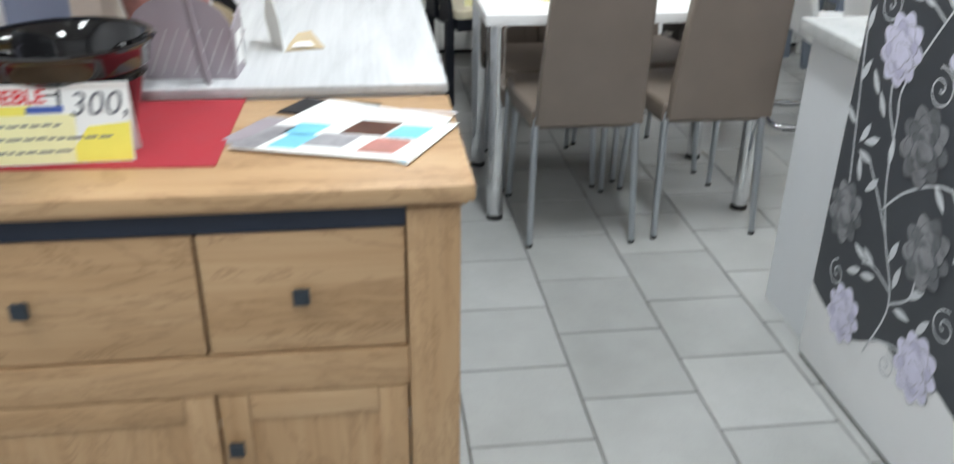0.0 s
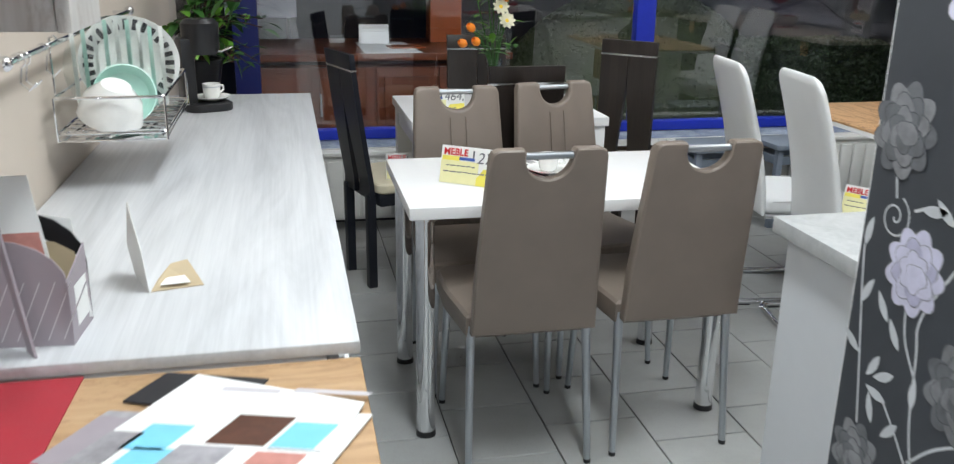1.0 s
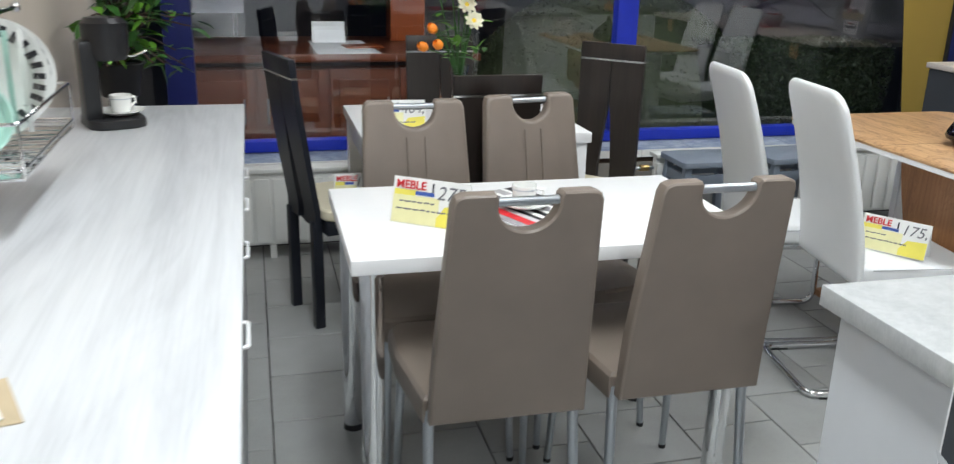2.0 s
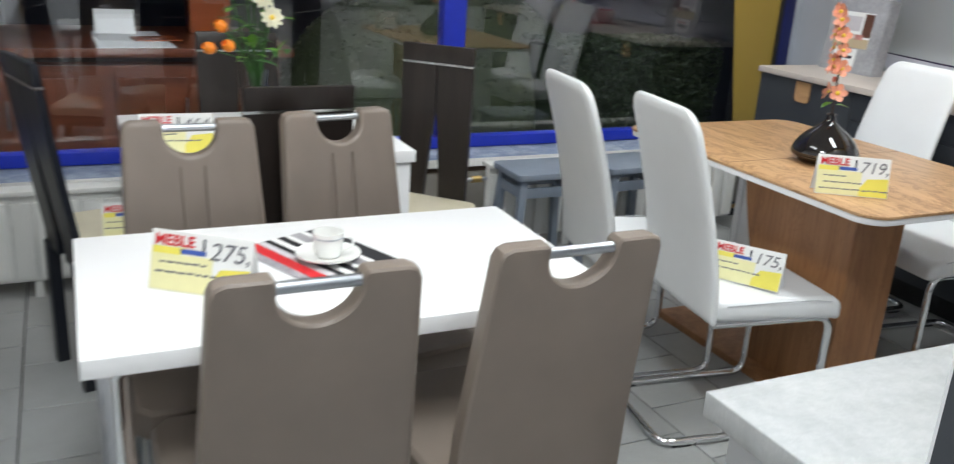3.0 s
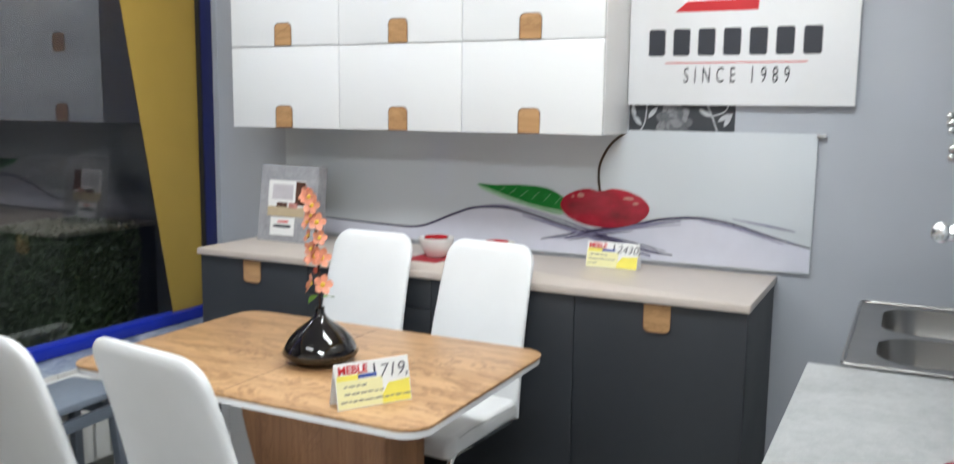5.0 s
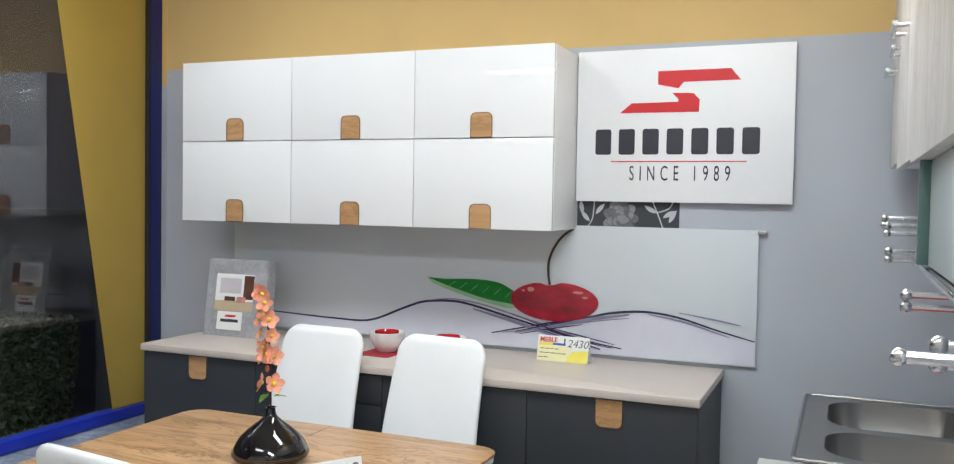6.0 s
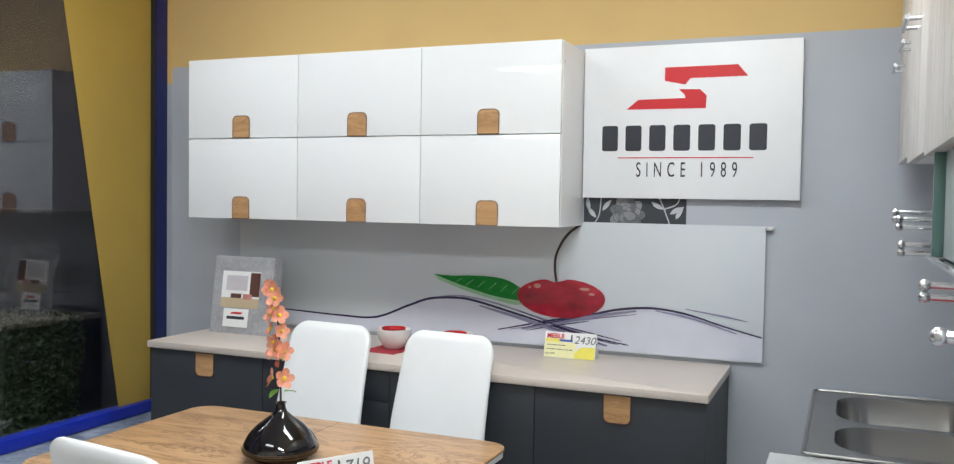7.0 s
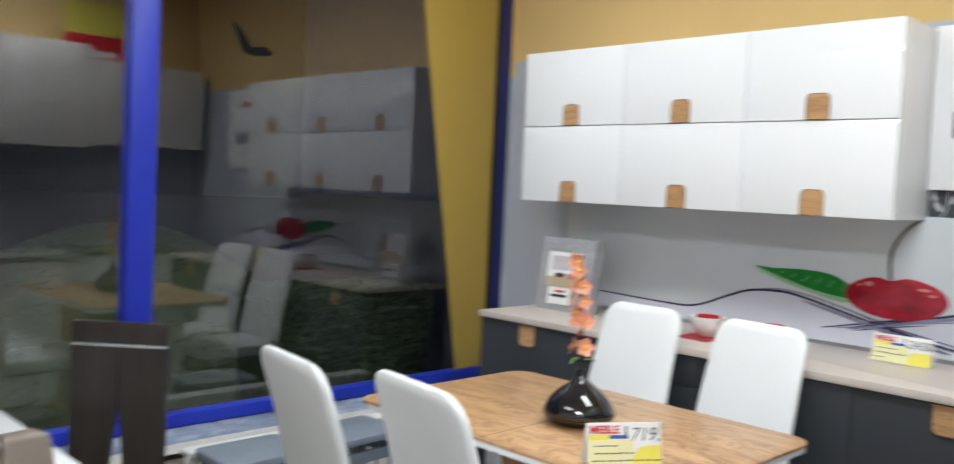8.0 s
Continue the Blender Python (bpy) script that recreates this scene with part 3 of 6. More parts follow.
def outside_dresser():
    root = thing("dresser", pose(0.42, 4.15, -0.02), "reddish brown wooden dresser seen through the window", "dresser")
    part("body", box(-0.82, -0.40, 0.08, 0.82, 0.4, 0.74, 0.004), MAHOGANY, root)
    part("top", box(-0.88, -0.48, 0.765, 0.88, 0.5, 0.81, 0.008), MAHOGANY, root)
    part("moulding", box(-0.85, -0.44, 0.74, 0.85, 0.44, 0.765, 0.004), plain("dark_groove", (0.02, 0.008, 0.005), 0.5), root)
    part("plinth", box(-0.78, -0.36, 0.0, 0.78, 0.38, 0.08), MAHOGANY, root)
    for k in range(4):
        x = -0.80 + k * 0.405
        door = part("door", box(x, -0.42, 0.10, x + 0.385, -0.4015, 0.72, 0.004), MAHOGANY, root)
        part("door_panel", box(x + 0.05, -0.43, 0.16, x + 0.335, -0.4205, 0.66, 0.006), MAHOGANY, door)
        hx = x + (0.33 if k % 2 == 0 else 0.055)
        part("handle", rod((hx, -0.452, 0.42), (hx, -0.452, 0.56), 0.006), SILVER, door, "slim silver handle")
    return root


outside_dresser()
sheet = part("paper_sheet", slab([(-0.19, -0.43), (0.17, -0.41), (0.13, 0.25), (-0.2, 0.25)], 0.003, m=pose(0.55, 4.1, 0.791)), PAPER, smooth=False)
tagged(sheet, "white sheet of paper lying on the brown dresser", "paper")
fol = part("orange_folder", slab([(-0.07, -0.1), (0.15, -0.08), (0.13, 0.1), (-0.09, 0.06)], 0.006, m=pose(0.62, 4.0, 0.7945)), ORANGE_BOX, smooth=False)
tagged(fol, "orange folder lying on the white sheet", "folder")


def small_tent(name, m, w, h, material, label):
    root = thing(name, m, label, "card")
    part("front_leaf", turned(box(-w / 2, -0.001, 0, w / 2, 0.001, h), pose(0, -0.03, 0, -18)), material, root, smooth=False)
    part("back_leaf", turned(box(-w / 2, -0.001, 0, w / 2, 0.001, h), pose(0, 0.03 * 1.0 + 0.002, 0, 18)), material, root, smooth=False)
    return root


notice = thing("notice_board", pose(-0.27, 4.75, -0.02), "pale grey notice board standing outside the window", "notice board")
part("board", box(-0.26, -0.012, 0.95, 0.24, 0.012, 1.55, 0.004), plain("pale_grey_board", (0.30, 0.31, 0.34), 0.5), notice)
for nx in (-0.2, 0.18):
    part("post", box(nx - 0.015, -0.012, 0, nx + 0.015, 0.012, 0.949), BLACK_PLASTIC, notice)


small_tent("tent_card", pose(0.47, 4.25, 0.795), 0.2, 0.13, PAPER, "folded white card standing on the brown dresser")
crate = thing("orange_box", pose(0.98, 4.42, 0.79), "upright orange box with an open top on the dresser", "box")
part("box_body", box(-0.11, -0.1, 0, 0.11, 0.1, 0.42, 0.005), ORANGE_BOX, crate)
part("box_rim", box(-0.125, -0.115, 0.42, 0.125, 0.115, 0.44, 0.004), ORANGE_BOX, crate)
structure("backdrop", box(-40, 60, -1, 40, 60.5, 22), plain("night_distance", (0.02, 0.025, 0.05), 0.9), "dark blue night distance far outside the window", "backdrop")

# ---- sideboard and worktop on the aisle's west side ----
SBZ = 0.818


def sideboard():
    root = thing("sideboard", pose(0, 0, 0), "golden oak sideboard with navy strip, drawers and doors", "sideboard")
    x1, yf, yb = -0.033, -1.05, -0.618
    x0 = -1.09
    part("top", box(x0, yf - 0.03, SBZ - 0.03, x1 + 0.005, yb, SBZ, 0.007), OAK, root)
    part("cornice", box(x0, yf - 0.016, SBZ - 0.041, x1 - 0.006, yb, SBZ - 0.03, 0.006), OAK, root)
    part("side_panel", box(x1 - 0.04, yf + 0.02, 0, x1 - 0.018, yb, SBZ - 0.05, 0.002), OAK_V, root)
    part("back_panel", box(x0, yb - 0.012, 0.05, x1 - 0.04, yb, SBZ - 0.05), OAK, root)
    post_l = x1 - 0.105
    part("corner_post", box(post_l, yf, 0, x1 - 0.016, yf + 0.03, SBZ - 0.05, 0.004), OAK_V, root)
    part("corner_post", box(x0 + 0.012, yf, 0, x0 + 0.058, yf + 0.03, SBZ - 0.05, 0.004), OAK_V, root)
    part("side_panel", box(x0 + 0.014, yf + 0.031, 0, x0 + 0.034, yb - 0.013, SBZ - 0.05, 0.002), OAK_V, root)
    part("navy_strip", box(x0 + 0.059, yf + 0.004, 0.736, post_l - 0.001, yf + 0.02, SBZ - 0.0415), NAVY_STRIP, root, "dark navy strip under the top")
    part("rail", box(x0 + 0.059, yf + 0.003, 0.424, post_l - 0.001, yf + 0.024, 0.501, 0.002), OAK, root)
    part("bottom_rail", box(x0 + 0.059, yf + 0.003, 0.05, post_l - 0.001, yf + 0.024, 0.11, 0.002), OAK, root)
    part("inner_shelf", box(x0 + 0.04, yf + 0.03, 0.45, x1 - 0.041, yb - 0.013, 0.47), OAK, root)
    split = -0.476
    for a, c, kx in ((split + 0.003, post_l - 0.004, -0.313), (x0 + 0.06, split - 0.003, -0.752)):
        d = part("drawer", box(a, yf + 0.006, 0.506, c, yf + 0.024, 0.732, 0.003), OAK, root)
        k = part("knob", turned(box(-0.0135, -0.0135, 0, 0.0135, 0.0135, 0.012, 0.003), plane((kx, yf - 0.008, 0.622), (1, 0, 0), (0, 0, 1))), KNOB, d, "dark square knob")
        part("knob_stem", rod((kx, yf - 0.009, 0.622), (kx, yf + 0.006, 0.622), 0.006), KNOB, d)
        # framed door below
        dr = part("door", box(a + 0.05, yf + 0.012, 0.115, c - 0.05, yf + 0.022, 0.42), OAK_V, root)
        for p, q in (((a, 0.115), (a + 0.052, 0.42)), ((c - 0.052, 0.115), (c, 0.42))):
            part("door_stile", box(p[0], yf + 0.004, p[1], q[0], yf + 0.024, q[1], 0.003), OAK_V, dr)
        for z in (0.115, 0.365):
            part("door_rail", box(a + 0.053, yf + 0.005, z, c - 0.053, yf + 0.023, z + 0.055, 0.003), OAK, dr)
        kx2 = a + 0.025
        part("knob", turned(box(-0.0135, -0.0135, 0, 0.0135, 0.0135, 0.012, 0.003), plane((kx2, yf - 0.008, 0.316), (1, 0, 0), (0, 0, 1))), KNOB, dr, "dark square knob")
    return root


sideboard()

mat = part("red_mat", slab([(-1.0, -0.905), (-0.474, -0.927), (-0.463, -0.578), (-1.0, -0.578)], 0.0025, m=pose(0.034, -0.042, SBZ)), RED_MAT, smooth=False)
tagged(mat, "dark red felt place mat on the oak sideboard", "place mat")


def magazine(outline, z, base, patches, label, name="brochure"):
    root = thing(name, pose(0.024, -0.045, z), label, "brochure", "brochures on the sideboard")
    part("cover", slab(outline, 0.0022), base, root, smooth=False)
    a, bb, d = Vector(outline[0]), Vector(outline[1]), Vector(outline[3])
    u, v = bb - a, d - a
    for s0, t0, s1, t1, material in patches:
        q = [a + u * s + v * t for s, t in ((s0, t0), (s1, t0), (s1, t1), (s0, t1))]
        part("printed_patch", slab([tuple(p) for p in q], 0.0004, m=pose(0, 0, 0.0024)), material, root, smooth=False)
    return root


magazine([(-0.478, -0.815), (-0.40, -0.685), (-0.27, -0.72), (-0.34, -0.87)], SBZ, GREY_PRINT, [(0.1, 0.0, 0.9, 0.7, MAUVE_BOARD)], "grey brochure lying under the others")
magazine([(-0.385, -0.665), (-0.335, -0.588), (-0.19, -0.635), (-0.24, -0.73)], SBZ + 0.0026, INK, [(0.1, 0.75, 0.9, 0.95, DARK_PRINT)], "black covered brochure half hidden under a white one")
magazine([(-0.452, -0.855), (-0.29, -0.607), (-0.06, -0.735), (-0.15, -0.945)], SBZ + 0.0055, PAPER,
         [(0.0, 0.0, 0.42, 0.14, GREY_PRINT), (0.28, 0.12, 0.5, 0.3, CYAN_PRINT), (0.05, 0.18, 0.3, 0.34, CYAN_PRINT), (0.12, 0.34, 0.34, 0.56, GREY_PRINT), (0.36, 0.42, 0.62, 0.66, BROWN_PRINT), (0.36, 0.68, 0.58, 0.86, CYAN_PRINT),
          (0.08, 0.66, 0.32, 0.86, PINK_PRINT), (0.34, 0.68, 0.35, 0.9, GREY_PRINT), (0.84, 0.2, 0.88, 0.46, PALE_LINE), (0.86, 0.52, 0.9, 0.86, PALE_LINE)],
         "white brochure with cyan and brown picture squares")
magazine([(-0.36, -0.79), (-0.30, -0.70), (-0.052, -0.765), (-0.155, -0.952)], SBZ + 0.0030, PAPER, [(0.0, 0.8, 0.2, 0.98, CYAN_PRINT)], "white brochure poking out below another")


def deep_bowl():
    root = thing("bowl", pose(-0.694, -0.79, SBZ + 0.003), "large glossy black ribbed bowl on the red mat", "bowl")
    prof = [(0, 0), (0.055, 0), (0.066, 0.008), (0.072, 0.05), (0.082, 0.105), (0.088, 0.13), (0.083, 0.137), (0.094, 0.155), (0.098, 0.19), (0.102, 0.198), (0.098, 0.204), (0.093, 0.196), (0.088, 0.16), (0.076, 0.1), (0.062, 0.02), (0, 0.014)]
    prof = [(r * 1.43, z * 0.82) for r, z in prof]
    part("vessel", lathe(prof, 56), BLACK_GLAZE, root)
    part("rim", lathe([(0.139, 0.164), (0.147, 0.163), (0.149, 0.168), (0.143, 0.171), (0.137, 0.168), (0.139, 0.164)], 56), BLACK_GLAZE, root)
    return root


bowl_ob = deep_bowl()

# ---- white-washed worktop, its units and the wall units above ----
CT0, CT1 = -0.613, 1.85
CTZ = 0.840
worktop = part("worktop", box(LX + 0.002, CT0, SBZ + 0.001, -0.028, CT1, CTZ, 0.004), WHITE_WOOD)
tagged(worktop, "white-washed wood grain worktop along the beige wall", "worktop")


def base_unit(y0, y1, drawers):
    root = thing("base_cabinet", pose(0, 0, 0), "white wood grain base cabinet with slim white bar handles", "cabinet", "base cabinets under the white-washed worktop")
    xf = -0.06
    part("body", box(LX + 0.004, y0 + 0.001, 0.10, xf - 0.02, y1 - 0.001, SBZ, 0.001), WHITE, root)
    part("plinth", box(LX + 0.05, y0 + 0.001, 0, xf - 0.06, y1 - 0.001, 0.10), WHITE, root)
    n = drawers
    for k in range(n):
        z0 = 0.105 + k * (0.70 / n)
        d = part("drawer_front" if n > 1 else "door", box(xf - 0.018, y0 + 0.003, z0, xf, y1 - 0.003, z0 + 0.70 / n - 0.005, 0.002), WHITE_WOOD, root)
        hz, ym = z0 + 0.70 / n - 0.17, (y0 + y1) / 2
        h = tube(rounded_path([(xf, ym - 0.06, hz), (xf + 0.03, ym - 0.06, hz), (xf + 0.03, ym + 0.06, hz), (xf, ym + 0.06, hz)], 0.006, 3), 0.005)
        part("handle", h, WHITE, d, "white bar handle")
    return root


for a, c, n in ((CT0 + 0.01, 0.03, 1), (0.03, 0.63, 1), (0.63, 1.08, 1), (1.08, 1.47, 1), (1.47, CT1 - 0.01, 1)):
    base_unit(a, c, n)


def wall_unit_west(y0, y1):
    root = thing("wall_cabinet", pose(0, 0, 1.40), "white wall cabinet above the white-washed worktop", "cabinet", "wall cabinets over the white-washed worktop")
    part("body", box(LX + 0.002, y0 + 0.001, 0, -0.39, y1 - 0.001, 0.72, 0.001), WHITE, root)
    d = part("door", box(-0.389, y0 + 0.002, -0.004, -0.37, y1 - 0.002, 0.72, 0.002), WHITE_GLOSS, root)
    part("handle", rod((-0.345, y1 - 0.06, 0.06), (-0.345, y1 - 0.06, 0.2), 0.005), ALU, d, "slim bar handle")
    part("handle_post", rod((-0.371, y1 - 0.06, 0.08), (-0.345, y1 - 0.06, 0.08), 0.004, seg=8), ALU, d)
    part("handle_post", rod((-0.371, y1 - 0.06, 0.18), (-0.345, y1 - 0.06, 0.18), 0.004, seg=8), ALU, d)


wall_unit_west(-1.2, -0.6)
panel = thing("wall_panel", pose(-0.9, -0.481, 0.88), "white and greyish blue panel on the wall behind the sideboard", "wall panel")
part("board", box(0.012, -0.02, 0, 0.155, -0.001, 0.62, 0.002), plain("grey_blue_board", (0.25, 0.29, 0.40), 0.5), panel)
part("white_edge", box(-0.45, -0.02, 0, 0.010, -0.001, 0.62, 0.002), WHITE_BOARD, panel)


def wall_unit_corner(y0, y1):
    root = thing("wall_cabinet", pose(0, 0, 1.308), "pale wood wall cabinet over the dish rack", "cabinet", "wall cabinets over the white-washed worktop")
    part("body", box(LX + 0.002, y0, 0, -0.41, y1, 0.70, 0.001), PALE_WOOD, root)
    part("door", box(-0.409, y0 + 0.001, -0.002, -0.39, y1 - 0.001, 0.70, 0.002), PALE_WOOD, root)


wall_unit_corner(-0.598, -0.40)


def hanging_rail():
    root = thing("hanging_rail", pose(LX, 0, 1.195), "chrome kitchen rail with hooks on the beige wall", "rail")
    part("bar", rod((0.04, 0.0, 0), (0.04, 1.5, 0), 0.008), CHROME, root)
    for y in (0.0, 1.5):
        part("end_cap", ball((0.04, y, 0), 0.016), CHROME, root)
    for y in (0.06, 0.72, 1.42):
        part("bracket", rod((0.001, y, 0), (0.04, y, 0), 0.006), CHROME, root)
    for y in (0.09, 0.13, 0.3, 0.9):
        pts = [(0.04 + 0.014 * math.sin(a), y, -0.005 + 0.014 * math.cos(a)) for a in [x * 0.4 for x in range(-6, 8)]]
        pts += [(0.04, y, -0.05), (0.055, y, -0.065), (0.07, y, -0.05)]
        part("hook", tube(pts, 0.0025, 6), CHROME, root)
    return root


hanging_rail()


def dish_rack():
    root = thing("dish_rack", pose(LX + 0.02, 0.36, 0.985), "chrome wire dish rack hung from the rail", "dish rack")
    w, d, h = 0.5, 0.26, 0.085
    loop = [(0.01, 0, 0), (d, 0, 0), (d, w, 0), (0.01, w, 0)]
    for z, name in ((0.0, "lower_frame"), (h, "upper_frame")):
        part(name, tube(rounded_path([(x, y, z) for x, y, _ in loop], 0.02, 4, True), 0.004, 8), CHROME, root)
    part("tray", box(0.012, 0.004, -0.022, d - 0.002, w - 0.004, -0.016, 0.002), CHROME, root)
    for k in range(10):
        y = 0.03 + k * (w - 0.06) / 9
        part("wire", tube([(0.01, y, 0.0), (d * 0.5, y, 0.0), (d * 0.5, y, 0.06), (d * 0.55, y, 0.0), (d, y, 0.0)], 0.0018, 6), CHROME, root)
    for x, y in ((0.01, 0), (d, 0), (d, w), (0.01, w)):
        part("post", rod((x, y, -0.02), (x, y, h), 0.003, seg=8), CHROME, root)
    for y in (0.03, w - 0.03):
        part("hanger", tube([(0.01, y, h), (0.01, y, 0.19), (0.012, y, 0.222), (0.022, y, 0.227), (0.03, y, 0.219)], 0.003, 8), CHROME, root)
    return root


dish_rack()
RK = (LX + 0.02, 0.36, 0.985)


def plate(y, material, r, striped):
    root = thing("plate", pose(RK[0] + 0.14, RK[1] + y, RK[2] + 0.006 + r, 90, 0, 8), "striped glass plate standing in the dish rack" if striped else "white plate with black rim marks in the dish rack", "plate", "dishes in the rack")
    prof = [(0, 0.0), (r * 0.55, 0.0), (r * 0.7, 0.006), (r, 0.018), (r, 0.021), (r * 0.68, 0.010), (r * 0.55, 0.004), (0, 0.004)]
    part("disc", lathe(prof, 48), material, root)
    n = 16 if striped else 28
    if striped:
        for k in range(9):
            x = -r * 0.8 + k * r * 0.2
            hh = math.sqrt(max(0.01, r * r * 0.85 - x * x))
            part("stripe", box(x - 0.005, -hh, -0.0022, x + 0.005, hh, -0.0008), MINT if k % 2 else PORCELAIN, root, smooth=False)
    else:
        for k in range(n):
            a = 2 * math.pi * k / n
            b = turned(box(r * 0.72, -0.006, 0.0, r * 0.93, 0.006, 0.0012), pose(0, 0, 0.006, 0, -10, math.degrees(a)))
            part("rim_mark", b, INK, root, smooth=False)
    return root


plate(0.16, CLEAR, 0.13, True)
plate(0.30, PORCELAIN, 0.125, False)
plate(0.38, PORCELAIN, 0.12, False)
cup_bowl = thing("white_bowl", pose(RK[0] + 0.13, RK[1] + 0.07, RK[2] + 0.062, 205, 8, 25), "white porcelain bowl tipped over in the dish rack", "bowl", "dishes in the rack")
part("vessel", lathe([(0, -0.05), (0.035, -0.05), (0.04, -0.042), (0.068, -0.01), (0.078, 0.04), (0.075, 0.04), (0.064, -0.006), (0.03, -0.04), (0, -0.042)], 40), PORCELAIN, cup_bowl)
b2 = thing("mint_bowl", pose(RK[0] + 0.15, RK[1] + 0.13, RK[2] + 0.07, 75, 0, 10), "pale mint green bowl leaning among the dishes", "bowl", "dishes in the rack")
part("vessel", lathe([(0, -0.03), (0.03, -0.03), (0.06, -0.005), (0.075, 0.03), (0.072, 0.03), (0.057, -0.002), (0, -0.024)], 40), MINT, b2)


def coffee_maker():
    root = thing("coffee_maker", pose(-0.42, 1.53, CTZ, 0, 0, 20), "black coffee maker with a cup on its base plate", "coffee maker")
    part("base_plate", slab(rounded_rect(-0.085, -0.1, 0.085, 0.1, 0.05), 0.028, 0.006), BLACK_PLASTIC, root)
    part("column", box(-0.085, -0.045, 0.02, -0.035, 0.045, 0.26, 0.012), BLACK_PLASTIC, root)
    part("head", lathe([(0, 0.20), (0.055, 0.20), (0.066, 0.22), (0.068, 0.31), (0.05, 0.325), (0, 0.327)], 32, centre=(0.0, 0, 0)), BLACK_PLASTIC, root)
    part("lever", tube([(0.02, 0.03, 0.205), (0.09, 0.05, 0.20), (0.13, 0.05, 0.215)], 0.004, 8), CHROME, root, "chrome lever")
    for k in range(3):
        part("button", rod((0.084, -0.03 + k * 0.03, 0.014), (0.088, -0.03 + k * 0.03, 0.014), 0.006), SILVER, root)
    return root


coffee_maker()


def cup_and_saucer(m, label, group=""):
    root = thing("cup_and_saucer", m, label, "cup", group)
    part("saucer", lathe([(0, 0), (0.035, 0), (0.045, 0.004), (0.068, 0.014), (0.069, 0.017), (0.044, 0.008), (0, 0.005)], 40), PORCELAIN, root)
    cup = part("cup", lathe([(0, 0.006), (0.02, 0.006), (0.026, 0.011), (0.031, 0.03), (0.033, 0.062), (0.0305, 0.062), (0.028, 0.03), (0.022, 0.014), (0, 0.011)], 36), PORCELAIN, root)
    part("handle", tube([(0.03, 0, 0.052), (0.05, 0, 0.05), (0.052, 0, 0.034), (0.03, 0, 0.022)], 0.0042, 8), PORCELAIN, cup)
    part("rim_line", lathe([(0.0325, 0.05), (0.0331, 0.05), (0.0333, 0.053), (0.0326, 0.053), (0.0325, 0.05)], 36), SILVER, cup)
    return root


cup_and_saucer(pose(-0.395, 1.535, CTZ + 0.029, 0, 0, 40), "white cup on a saucer on the coffee maker")


def potted_plant():
    root = thing("potted_plant", pose(-0.48, 2.2, CTZ - 0.02), "bushy green artificial plant in a dark pot on a stand", "plant")
    rng = random.Random(3)
    part("pot", lathe([(0, 0), (0.07, 0), (0.09, 0.12), (0.095, 0.125), (0.085, 0.125), (0.08, 0.115), (0, 0.11)], 32), BLACK_PLASTIC, root)
    part("stand", rod((0, 0, -(CTZ - 0.02)), (0, 0, 0), 0.05), BLACK_WOOD, root)
    for k in range(32):
        a, r = rng.uniform(0, 6.28), rng.uniform(0.08, 0.26)
        top = Vector((max(-0.16, r * math.cos(a) + 0.05), max(-0.2, min(0.3, r * math.sin(a))), rng.uniform(0.08, 0.62)))
        st = curve_points([(0, 0, 0.1), (top.x * 0.4, top.y * 0.4, 0.12 + top.z * 0.6), tuple(top)], 6)
        stem = part("stem", tube(st, 0.0035, 5), TWIG, root)
        for j in range(9):
            p = st[4 + j % (len(st) - 4)] + Vector((rng.gauss(0, 0.015), rng.gauss(0, 0.015), rng.gauss(0, 0.01)))
            part("leaf", leaf_blade(p, rng, 0.085), LEAF if rng.random() < 0.7 else LEAF_BRIGHT, stem)
    return root


def leaf_blade(p, rng, length, width=0.42, up=0.2):
    """One folded, arching leaf at p."""
    d = Vector((rng.gauss(0, 1), rng.gauss(0, 1), rng.gauss(up, 0.6))).normalized()
    s = d.cross(Vector((0, 0, 1)))
    s = s.normalized() if s.length > 0.01 else Vector((1, 0, 0))
    n = s.cross(d)
    b = bmesh.new()
    ln = length * rng.uniform(0.7, 1.2)
    rows = []
    for t, w in ((0, 0.05), (0.25, 0.75), (0.5, 1.0), (0.78, 0.62), (1, 0.03)):
        c = p + d * ln * t - Vector((0, 0, 1)) * ln * 0.25 * t * t
        hw = ln * width * 0.5 * w
        rows.append((b.verts.new(c - s * hw + n * hw * 0.3), b.verts.new(c), b.verts.new(c + s * hw + n * hw * 0.3)))
    for q, r in zip(rows, rows[1:]):
        b.faces.new((q[0], q[1], r[1], r[0]))
        b.faces.new((q[1], q[2], r[2], r[1]))
    return b


potted_plant()


